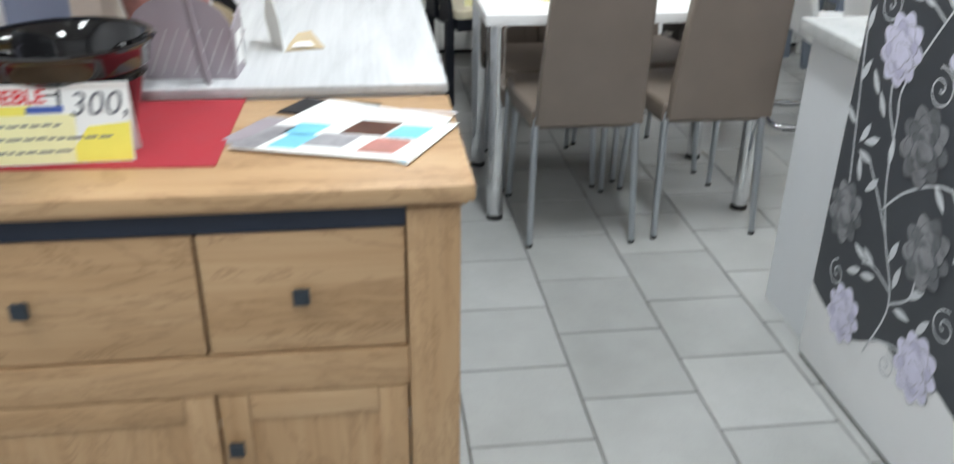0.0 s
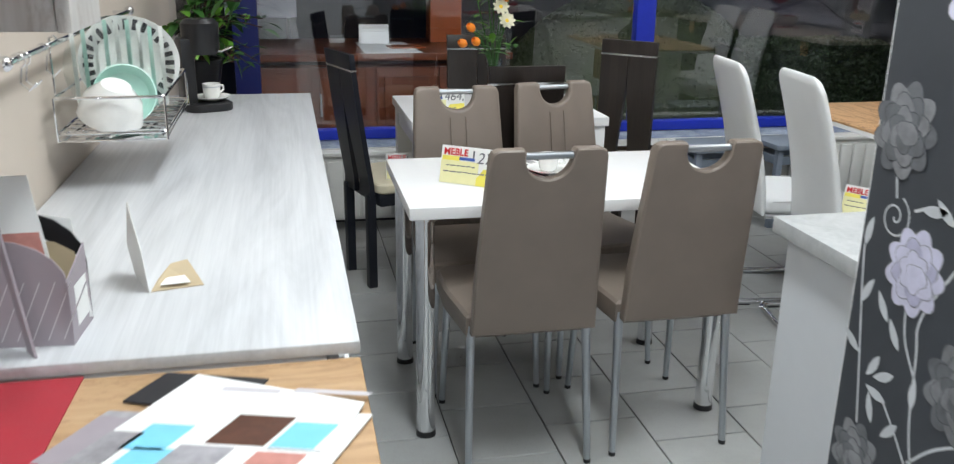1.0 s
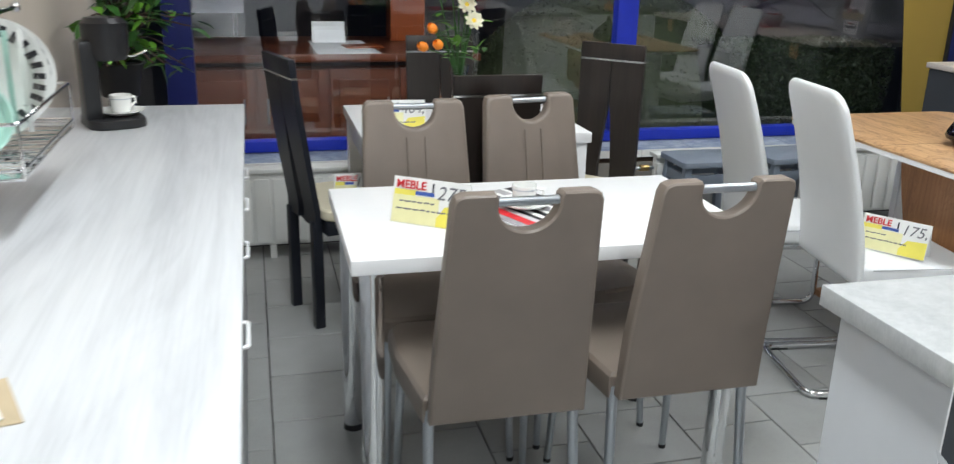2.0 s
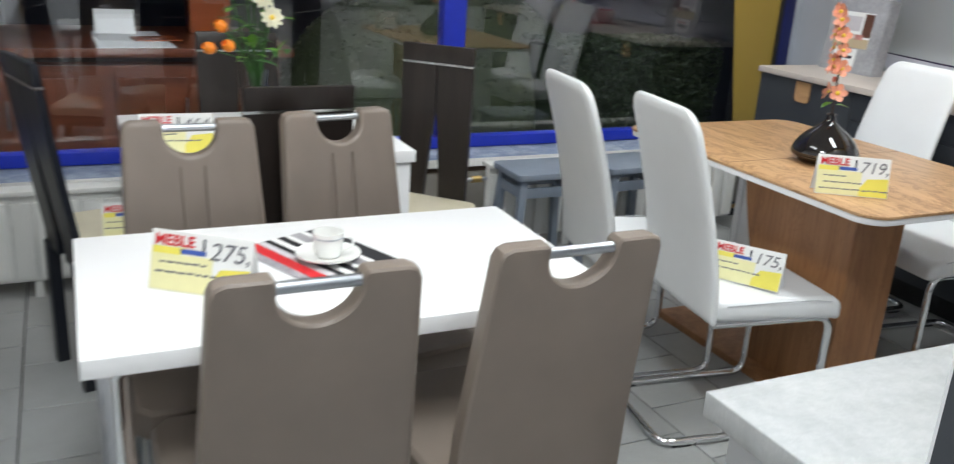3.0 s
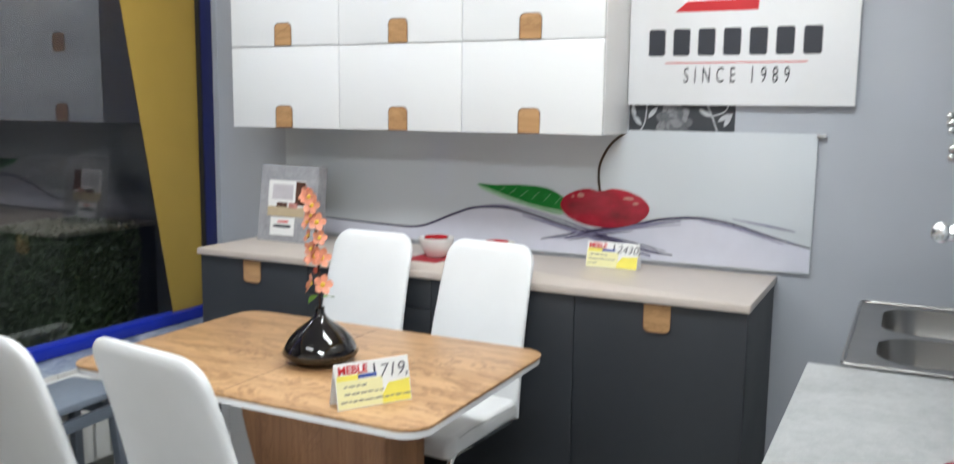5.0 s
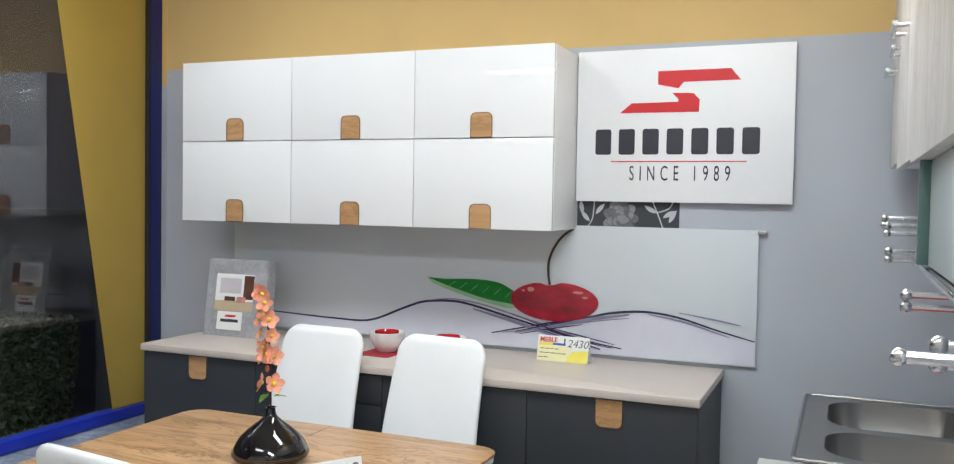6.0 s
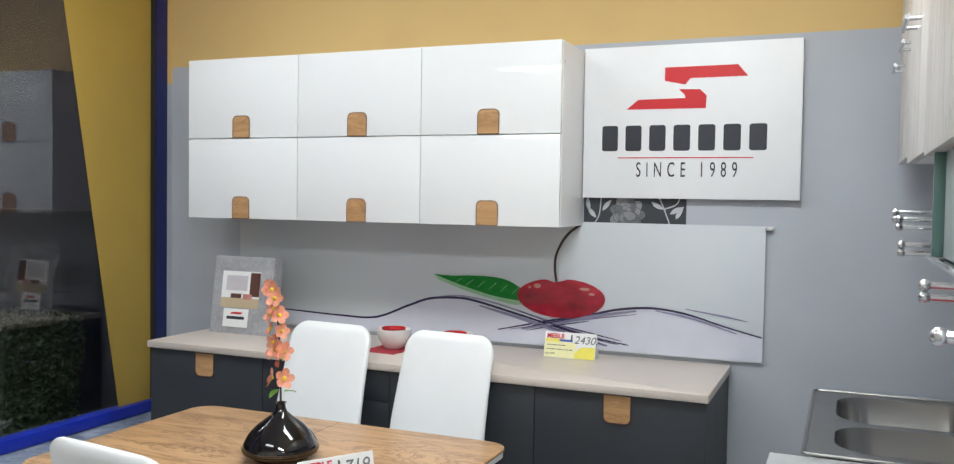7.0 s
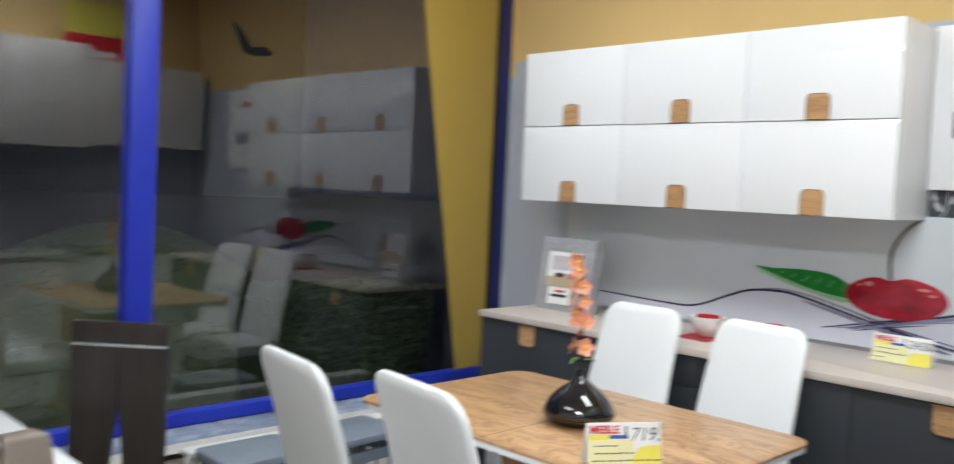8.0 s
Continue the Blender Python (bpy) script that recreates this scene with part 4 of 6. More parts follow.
def brochure_holder():
    root = thing("brochure_holder", pose(-0.555, -0.51, CTZ, 0, 0, -4), "mauve cardboard brochure holder with pale lattice lines", "brochure holder")
    pts = [(-0.10, 0)] + [(-0.10 + 0.205 * (0.5 - 0.5 * math.cos(math.pi * k / 10)), 0.09 + 0.075 * math.sin(math.pi * k / 10)) for k in range(11)] + [(0.105, 0)]
    part("front_card", slab(pts, 0.003, m=plane((0, -0.03, 0), (1, 0, 0), (0, 0.08, 1))), MAUVE_BOARD, root, smooth=False)
    part("back_card", slab([(x, y * 1.1) for x, y in pts], 0.003, m=plane((0, 0.07, 0), (1, 0, 0), (0, 0.05, 1))), BLACK_PLASTIC, root, smooth=False)
    part("side_card", slab([(0, 0), (0.1, 0), (0.1, 0.13), (0, 0.10)], 0.003, m=plane((0.102, -0.03, 0), (0, 1, 0), (0, 0, 1))), MAUVE_BOARD, root, smooth=False)
    for k in range(9):
        x = -0.085 + k * 0.022
        part("lattice_line", ribbon([(x, 0.01), (x + 0.04, 0.10)], 0.002, plane((0, -0.0302, 0), (1, 0, 0), (0, 0.08, 1)), 0.0040), PALE_LINE, root, smooth=False)
    strut = slab([(-0.016, 0), (0.016, 0), (0.014, 0.33), (-0.014, 0.36)], 0.004, m=plane((0.055, -0.06, 0), (0.6, -0.8, 0), (-0.17, 0.12, 1)))
    part("strut", strut, MAUVE_BOARD, root, smooth=False)
    part("leaflet", slab([(-0.045, 0), (0.045, 0), (0.045, 0.23), (-0.045, 0.23)], 0.002, m=plane((0.035, 0.02, 0.02), (1, 0.1, 0), (-0.22, 0.25, 1))), PAPER, root, "white and brown printed leaflet", smooth=False)
    part("leaflet_picture", slab([(-0.04, 0.03), (0.04, 0.03), (0.04, 0.14), (-0.04, 0.14)], 0.0005, m=plane((0.035, 0.02, 0.02), (1, 0.1, 0), (-0.22, 0.25, 1)) @ pose(0, 0, 0.0022)), PINK_PRINT, root, smooth=False)
    for k, (lx, tilt, tone) in enumerate(((-0.06, -0.30, PINK_PRINT), (-0.02, -0.26, GREY_PRINT), (0.075, -0.16, CARDBOARD))):
        lm = plane((lx, 0.035 + 0.008 * k, 0.01), (1, 0.1, 0), (tilt, 0.2, 1))
        part("leaflet", slab([(-0.035, 0), (0.035, 0), (0.035, 0.2 - 0.02 * k), (-0.035, 0.215 - 0.02 * k)], 0.0015, m=lm), PAPER, root, "printed leaflet", smooth=False)
        part("leaflet_picture", slab([(-0.03, 0.06), (0.03, 0.06), (0.03, 0.16 - 0.02 * k), (-0.03, 0.17 - 0.02 * k)], 0.0004, m=lm @ pose(0, 0, 0.0017)), tone, root, smooth=False)
    part("side_label", slab([(0.025, 0.02), (0.085, 0.02), (0.085, 0.085), (0.025, 0.085)], 0.0005, m=plane((0.1055, -0.03, 0), (0, 1, 0), (0, 0, 1))), PAPER, root, smooth=False)
    return root


brochure_holder()


def folded_stand():
    root = thing("card_stand", pose(-0.372, -0.35, CTZ, 0, 0, 6), "small folded white and kraft card stand on the worktop", "card")
    leaf = [(0, 0), (0.095, 0.0), (0.125, 0.055), (0.062, 0.15), (0.012, 0.075)]
    up = plane((0, 0, 0), (-0.28, 1, 0), (-0.06, 0.0, 1))
    part("front_leaf", slab(leaf, 0.0016, m=up), PAPER, root, "pale upright leaf with a pointed top", smooth=False)
    part("tip_print", slab([(0.045, 0.118), (0.078, 0.118), (0.062, 0.149)], 0.0004, m=up @ pose(0, 0, 0.0018)), CARDBOARD, root, smooth=False)
    flap = [(0.003, 0.002), (0.092, 0.012), (0.066, 0.098), (0.036, 0.092), (0.012, 0.05)]
    foot = slab(flap, 0.0016, m=pose(0, 0, 0.0005))
    part("foot_leaf", warp(foot, lambda x, y, z: (x, y, z + 4.5 * max(0, y - 0.03) ** 2)), CARDBOARD, root, "curled kraft foot", smooth=False)
    part("foot_flap", slab([(0.018, 0.012), (0.07, 0.014), (0.06, 0.045), (0.028, 0.04)], 0.001, m=pose(0, 0, 0.006, 6)), PAPER, root, "torn pale flap", smooth=False)
    return root


folded_stand()

# ---- white table with taupe chairs ----


def leg_tube(x, y, h, r=0.028):
    return rod((x, y, 0.018), (x, y, h), r, seg=24)


def white_table():
    root = thing("dining_table", pose(0.701, 0.746, 0, 0, 0, -0.3), "white laminate dining table on round chrome legs", "table")
    w, d = 1.014, 0.606
    part("tabletop", box(-w / 2, -d / 2, 0.700, w / 2, d / 2, 0.735, 0.0025), WHITE, root)
    for sx in (-1, 1):
        for sy in (-1, 1):
            x, y = sx * (w / 2 - 0.05), sy * (d / 2 - 0.05)
            leg = part("leg", leg_tube(x, y, 0.700), CHROME, root, "round chrome leg")
            part("leg_foot", rod((x, y, 0), (x, y, 0.018), 0.031, 0.029, 24), BLACK_PLASTIC, leg, "black plastic foot")
            part("leg_plate", rod((x, y, 0.692), (x, y, 0.6995), 0.045, seg=24), CHROME, leg)
    part("frame_rail", box(-w / 2 + 0.09, -0.012, 0.674, w / 2 - 0.09, 0.012, 0.6995), SILVER, root)
    return root


white_table()


def back_outline(wb, wt, h, notch_r, notch_z, lean=0.0):
    """The outline of a chair's back with a half-round grip cut into its top."""
    r = 0.022
    pts = [(-wb / 2, 0.0), (wb / 2, 0.0), (wb / 2 - 0.004, h * 0.3)]
    pts += [(wt / 2, h - r), (wt / 2 - 0.3 * r, h - 0.3 * r), (wt / 2 - r, h)]
    pts += [(notch_r + 0.006, h), (notch_r, h - 0.008)]
    for k in range(0, 17):
        a = -math.pi * k / 16
        pts.append((notch_r * math.cos(a), notch_z + notch_r * 0.92 * math.sin(a)))
    pts += [(-notch_r, h - 0.008), (-notch_r - 0.006, h), (-wt / 2 + r, h), (-wt / 2 + 0.3 * r, h - 0.3 * r), (-wt / 2, h - r), (-wb / 2 + 0.004, h * 0.3)]
    return [(x + lean * y / h, y) for x, y in pts]


def taupe_chair(m, seams, label):
    """Faces +y from its back at y = 0; the back leans away from the seat."""
    root = thing("dining_chair", m, label, "chair", "taupe chairs round the white table")
    h, z0 = 0.523, 0.43
    lean = 0.006
    b = slab(back_outline(0.347, 0.304, h, 0.061, 0.498, lean), 0.042, 0.011, m=plane((0, 0, z0), (1, 0, 0), (0, 0, 1)), seg=3)
    # plane's z points to -y; bend the back gently backwards

    def bend(x, y, z):
        t = (z - z0) / h
        return x, y + 0.021 + 0.012 * math.sin(math.pi * t) - 0.072 * t, z
    part("backrest", warp(b, bend), TAUPE, root, "taupe leatherette back with a half-round grip cut-out")
    yb = -0.072
    part("grip_bar", rod((lean - 0.066, yb + 0.0, z0 + 0.503), (lean + 0.066, yb + 0.0, z0 + 0.503), 0.0095, seg=16), SILVER, root, "silver grip bar")
    seat = slab([(-0.18, 0.03), (0.18, 0.03), (0.205, 0.25), (0.2, 0.40), (0.17, 0.435), (-0.17, 0.435), (-0.2, 0.40), (-0.205, 0.25)], 0.075, 0.022, m=pose(0, 0, 0.40), seg=3)
    part("seat", seat, TAUPE, root, "padded taupe seat")
    if seams:
        for x in (-0.028, 0.028):
            pts = [bend(x + lean * (t * 0.9), 0.0015, z0 + h * (0.80 - 0.74 * (1 - t))) for t in [k / 14 for k in range(15)]]
            part("seam", tube(pts, 0.0022, 6), SEAM, root, "stitched seam")
    for sx in (-1, 1):
        part("leg", rod((sx * 0.176, -0.005, 0.004), (sx * 0.165, 0.04, 0.44), 0.0095, 0.013), SILVER, root, "tapered silver steel leg")
        part("leg", rod((sx * 0.178, 0.42, 0.004), (sx * 0.165, 0.39, 0.41), 0.0095, 0.013), SILVER, root)
        part("foot_cap", rod((sx * 0.176, -0.005, 0), (sx * 0.176, -0.005, 0.012), 0.0105), BLACK_PLASTIC, root)
        part("foot_cap", rod((sx * 0.178, 0.42, 0), (sx * 0.178, 0.42, 0.012), 0.0105), BLACK_PLASTIC, root)
    return root


ch = taupe_chair(pose(0.502, 0.258, 0), False, "taupe leatherette chair with silver legs facing the white table")
copy_thing(ch, pose(0.939, 0.280, 0))
ch = taupe_chair(pose(0.473, 1.145, 0, 0, 0, 181), True, "taupe leatherette chair with two stitched seams behind the table")
copy_thing(ch, pose(0.862, 1.215, 0, 0, 0, 189))


def striped_tray():
    root = thing("place_mat", pose(0.676, 0.796, 0.736, 0, 0, -67), "striped place mat in red, black, white and grey", "place mat")
    part("sheet", slab(rounded_rect(-0.15, -0.115, 0.15, 0.115, 0.004, 2), 0.002), PALE_LINE, root, smooth=False)
    y = -0.115
    for w, material in ((0.022, GREY_PRINT), (0.03, RED), (0.02, PALE_LINE), (0.016, INK), (0.018, PAPER), (0.02, INK), (0.014, PAPER), (0.03, GREY_PRINT), (0.014, PAPER), (0.046, INK)):
        part("stripe", box(-0.149, y + 0.0005, 0.002, 0.149, min(y + w, 0.1145), 0.0026), material, root, smooth=False)
        y += w
    return root


striped_tray()
cup_and_saucer(pose(0.684, 0.773, 0.7388, 0, 0, -20), "white cup and saucer on the striped mat")


# ---- price cards ----
SCRIPT = plain("pen_writing", (0.16, 0.16, 0.18), 0.6)


def price_card(m, price, lines, label, w=0.205, h=0.115):
    """A folded card that faces -y: words, a price and hand-written lines on its front leaf."""
    root = thing("price_card", m, label, "price card", "price cards")
    lean = 14
    part("front_leaf", turned(box(-w / 2, -0.0006, 0, w / 2, 0.0006, h), pose(0, -0.028, 0, -lean)), PAPER, root, smooth=False)
    part("back_leaf", turned(box(-w / 2, -0.0006, 0, w / 2, 0.0006, h), pose(0, 0.0285, 0, lean)), PAPER, root, smooth=False)
    s, c = math.sin(radians(lean)), math.cos(radians(lean))
    pl = plane((-w / 2, -0.0289, 0), (1, 0, 0), (0, s, c))

    def patch(name, x0, y0, x1, y1, material, up=0.0004):
        part(name, slab([(x0, y0), (x1, y0), (x1, y1), (x0, y1)], 0.0002, m=pl @ pose(0, 0, up)), material, root, smooth=False)
    patch("pale_field", 0.002, 0.002, w * 0.62, h * 0.62, PALE_YELLOW)
    part("yellow_field", slab([(w * 0.60, 0.002), (w - 0.002, 0.002), (w - 0.002, h * 0.5), (w * 0.70, h * 0.46), (w * 0.6, h * 0.2)], 0.0002, m=pl @ pose(0, 0, 0.0006)), YELLOW_PRINT, root, smooth=False)
    part("yellow_corner", slab([(0.004, h * 0.62), (w * 0.3, h * 0.62), (w * 0.34, h * 0.74), (0.004, h * 0.74)], 0.0002, m=pl @ pose(0, 0, 0.0005)), YELLOW_PRINT, root, smooth=False)
    text_mesh("MEBLE", h * 0.25, RED, root, pl @ pose(0.008, h * 0.765, 0.0010), "heading", bold=0.0007)
    patch("blue_bar", w * 0.3, h * 0.645, w * 0.55, h * 0.725, BLUE_PRINT, 0.0008)
    patch("figure_mark", w * 0.515, h * 0.73, w * 0.54, h * 0.92, DARK_PRINT, 0.0008)
    text_mesh(price, h * 0.42, SCRIPT, root, pl @ pose(w * 0.58, h * 0.60, 0.0012), "price", slant=0.22)
    for k, (x0, x1) in enumerate(lines):
        y = h * (0.49 - 0.165 * k)
        x = x0
        rng = random.Random(len(price) * 7 + k)
        while x < x1 - 0.01:
            wd = rng.uniform(0.008, 0.024)
            part("written_bar", ribbon([(w * x, y), (w * x + wd * 0.5, y + rng.uniform(-0.0012, 0.0012)), (w * x + wd, y + 0.0006)], h * 0.032, pl, 0.0011), SCRIPT, root, smooth=False)
            x += (wd + 0.0035) / w
    return root


price_card(pose(0.42, 0.685, 0.735, 0, 0, -36), "275,", [(0.1, 0.55), (0.06, 0.82)], "yellow and white folded price card on the white table")
price_card(pose(2.285, 0.877, 0.745, 0, 0, -33), "719,", [(0.1, 0.42), (0.1, 0.6), (0.05, 0.93)], "yellow and white folded price card on the oak table")
price_card(pose(2.016, 0.951, 0.466, 0, 0, -56), "175,", [(0.08, 0.4), (0.06, 0.62)], "yellow and white folded price card on the white seat", 0.21)
price_card(pose(3.845, 0.735, 0.869, 0, 0, -90), "2430,", [(0.06, 0.36), (0.05, 0.55), (0.03, 0.22)], "yellow and white folded price card on the beige worktop", 0.215, 0.105)
price_card(pose(-0.684, -0.912, SBZ + 0.003, 0, 0, 2), "300,", [(0.1, 0.5), (0.06, 0.85), (0.06, 0.6)], "yellow and white folded price card on the red mat", 0.225, 0.128)
price_card(pose(0.49, 1.70, 0.757, 0, 0, -4), "464,", [(0.1, 0.5), (0.06, 0.85)], "yellow and white folded price card on the tall white table")
price_card(pose(0.34, 1.80, 0.475, 0, 0, -6), "145,", [(0.1, 0.5), (0.06, 0.7)], "yellow and white price card on the cream chair seat", 0.13, 0.11)


# ---- second white table, dark chairs ----
def square_table():
    root = thing("dining_table", pose(0.772, 1.914, 0), "white square dining table with white legs near the window", "table")
    w, d = 0.83, 0.67
    part("tabletop", box(-w / 2, -d / 2, 0.719, w / 2, d / 2, 0.757, 0.003), WHITE, root)
    for sx in (-1, 1):
        part("apron", box(sx * (w / 2 - 0.03) - 0.009, -d / 2 + 0.09, 0.64, sx * (w / 2 - 0.03) + 0.009, d / 2 - 0.09, 0.7185), WHITE, root)
        part("apron", box(-w / 2 + 0.09, sx * (d / 2 - 0.03) - 0.009, 0.64, w / 2 - 0.09, sx * (d / 2 - 0.03) + 0.009, 0.7185), WHITE, root)
        for sy in (-1, 1):
            x, y = sx * (w / 2 - 0.05), sy * (d / 2 - 0.05)
            part("leg", box(x - 0.038, y - 0.038, 0, x + 0.038, y + 0.038, 0.7185, 0.003), WHITE, root)
    return root


square_table()


def dark_chair(m, wood_mat, label, width=0.36, top=1.045, rake=0.17):
    """Faces +y; tall split back at y = 0 with a bright inlay near its top."""
    root = thing("dining_chair", m, label, "chair", "dark chairs round the square table")
    hw = width / 2

    def lean(x, y, z):
        t = max(0, z - 0.46)
        return x, y - rake * t + 0.06 * t * t, z
    bm = box(-hw, -0.012, top - 0.062, hw, 0.012, top, 0.003)
    part("top_panel", warp(bm, lean), wood_mat, root)
    part("inlay", warp(box(-hw, -0.0125, top - 0.070, hw, 0.0125, top - 0.0625), lean), ALU, root, "bright metal inlay")

    def slat(x0, x1):
        b = bmesh.new()
        n = 10
        rows = []
        for k in range(n + 1):
            z = 0.40 + (top - 0.0705 - 0.40) * k / n
            gap = 0.0 if k > n * 0.72 else 0.03 * math.sin(math.pi * 0.5 * (1 - k / (n * 0.72)))
            a, c = (x0, x1 - gap) if x0 < 0 else (x0 + gap, x1)
            rows.append([b.verts.new((x, y, z)) for x, y in ((a, -0.011), (c, -0.011), (c, 0.011), (a, 0.011))])
        for q, r in zip(rows, rows[1:]):
            for i in range(4):
                b.faces.new((q[i], q[(i + 1) % 4], r[(i + 1) % 4], r[i]))
        b.faces.new(rows[0][::-1])
        b.faces.new(rows[-1])
        bmesh.ops.recalc_face_normals(b, faces=b.faces)
        return warp(b, lean)
    part("back_slat", slat(-hw, -0.002), wood_mat, root)
    part("back_slat", slat(0.002, hw), wood_mat, root)
    seat = slab(rounded_rect(-0.2, 0.01, 0.2, 0.42, 0.04, 5), 0.045, 0.016, m=pose(0, 0, 0.43), seg=3)
    part("seat", seat, CREAM, root, "cream padded seat")
    part("seat_frame", box(-0.185, 0.02, 0.375, 0.185, 0.40, 0.4295, 0.004), wood_mat, root)
    for sx in (-1, 1):
        part("leg", box(sx * (hw - 0.02) - 0.018, -0.02, 0, sx * (hw - 0.02) + 0.018, 0.018, 0.42, 0.003), wood_mat, root)
        part("leg", box(sx * 0.165 - 0.018, 0.36, 0, sx * 0.165 + 0.018, 0.396, 0.376, 0.003), wood_mat, root)
    return root


dark_chair(pose(0.165, 1.87, 0, 0, 0, -73), BLACK_WOOD, "black lacquered chair with cream seat beside the worktop", 0.29, 1.01)
dark_chair(pose(1.42, 2.01, 0, 0, 0, 134), WENGE, "dark wenge chair with tall split back and cream seat", 0.275, 1.025, 0.07)
dark_chair(pose(0.77, 1.455, 0, 0, 0, 2), WENGE, "dark wenge chair pushed up to the square table", 0.30, 0.998)
dark_chair(pose(0.79, 2.33, 0, 0, 0, 180), WENGE, "dark wenge chair between the square table and the window", 0.29, 1.02)


# ---- flowers ----
def petal_flower(p, facing, r, petals, n, material, heart, parent, cup=0.3, rng=None):
    facing = Vector(facing).normalized()
    m = Matrix.Translation(p) @ facing.to_track_quat("Z", "Y").to_matrix().to_4x4()
    b = bmesh.new()
    for layer in range(petals):
        for k in range(n):
            a = 2 * math.pi * (k + 0.5 * layer) / n
            s = r * (1 - 0.22 * layer)
            rows = []
            for t, w in ((0.06, 0.12), (0.35, 0.5), (0.68, 0.72), (0.88, 0.45), (1, 0.08)):
                hw = s * w * math.pi / n * 0.9
                z = s * cup * t * (1 + layer)
                d, q = Vector((math.cos(a), math.sin(a), 0)), Vector((-math.sin(a), math.cos(a), 0))
                c = d * s * t
                rows.append((b.verts.new(c - q * hw + Vector((0, 0, z))), b.verts.new(c + Vector((0, 0, z - 0.1 * s * w))), b.verts.new(c + q * hw + Vector((0, 0, z)))))
            for u, v in zip(rows, rows[1:]):
                b.faces.new((u[0], u[1], v[1], v[0]))
                b.faces.new((u[1], u[2], v[2], v[1]))
    turned(b, m)
    f = part("blossom", b, material, parent)
    part("blossom_heart", ball(m @ Vector((0, 0, r * 0.12)), r * 0.24, 8, 6), heart, f)
    return f


def bouquet():
    root = thing("flower_vase", pose(0.758, 1.88, 0.757) @ Matrix.Scale(1.1, 4), "glass vase with orange and white artificial flowers", "flower vase")
    part("vase", lathe([(0, 0), (0.03, 0), (0.034, 0.006), (0.026, 0.06), (0.024, 0.12), (0.034, 0.19), (0.031, 0.19), (0.0215, 0.12), (0.0235, 0.06), (0.028, 0.014), (0, 0.012)], 32), CLEAR, root, "clear glass vase")
    rng = random.Random(11)
    spots = [((-0.09, -0.04, 0.30), "o"), ((-0.12, -0.05, 0.25), "o"), ((-0.075, -0.06, 0.255), "o"), ((-0.07, 0.02, 0.43), "o"), ((0.03, -0.04, 0.41), "o"), ((-0.03, 0.0, 0.47), "o"),
             ((0.05, -0.03, 0.44), "w"), ((0.03, -0.07, 0.34), "w"), ((0.01, -0.05, 0.39), "w"), ((0.07, 0.0, 0.50), "w"), ((0.0, 0.03, 0.53), "o")]
    for p, k in spots:
        st = curve_points([(0, 0, 0.03), (p[0] * 0.25, p[1] * 0.25, 0.20), p], 7)
        stem = part("stem", tube(st, 0.0022, 5), LEAF, root)
        if k == "o":
            b = lathe([(0, 0), (0.010, 0.003), (0.017, 0.014), (0.016, 0.028), (0.009, 0.038), (0.011, 0.03), (0.006, 0.016), (0, 0.01)], 10)
            f = (Vector(p) - Vector((0, 0, 0.2))).normalized()
            part("tulip_head", turned(b, Matrix.Translation(p) @ f.to_track_quat("Z", "Y").to_matrix().to_4x4()), ORANGE_PETAL, stem, "orange tulip-like bloom")
        else:
            petal_flower(Vector(p), (0.1, -1, 0.5), 0.034, 3, 9, WHITE_PETAL, YELLOW_HEART, stem)
    for k in range(60):
        p = Vector((rng.gauss(0.01, 0.035), rng.gauss(-0.01, 0.03), rng.uniform(0.2, 0.50)))
        part("leaf", leaf_blade(p, rng, 0.065, 0.4, 0.5), LEAF if k % 2 else LEAF_BRIGHT, root)
    for k in range(10):
        e = Vector((rng.uniform(-0.13, 0.0), rng.uniform(-0.06, 0.02), rng.uniform(0.24, 0.36)))
        part("grass_blade", tube(curve_points([(0, 0, 0.14), (e.x * 0.5, e.y * 0.5, 0.27), tuple(e)], 5), 0.0016, 4), LEAF, root)
    return root


bouquet()


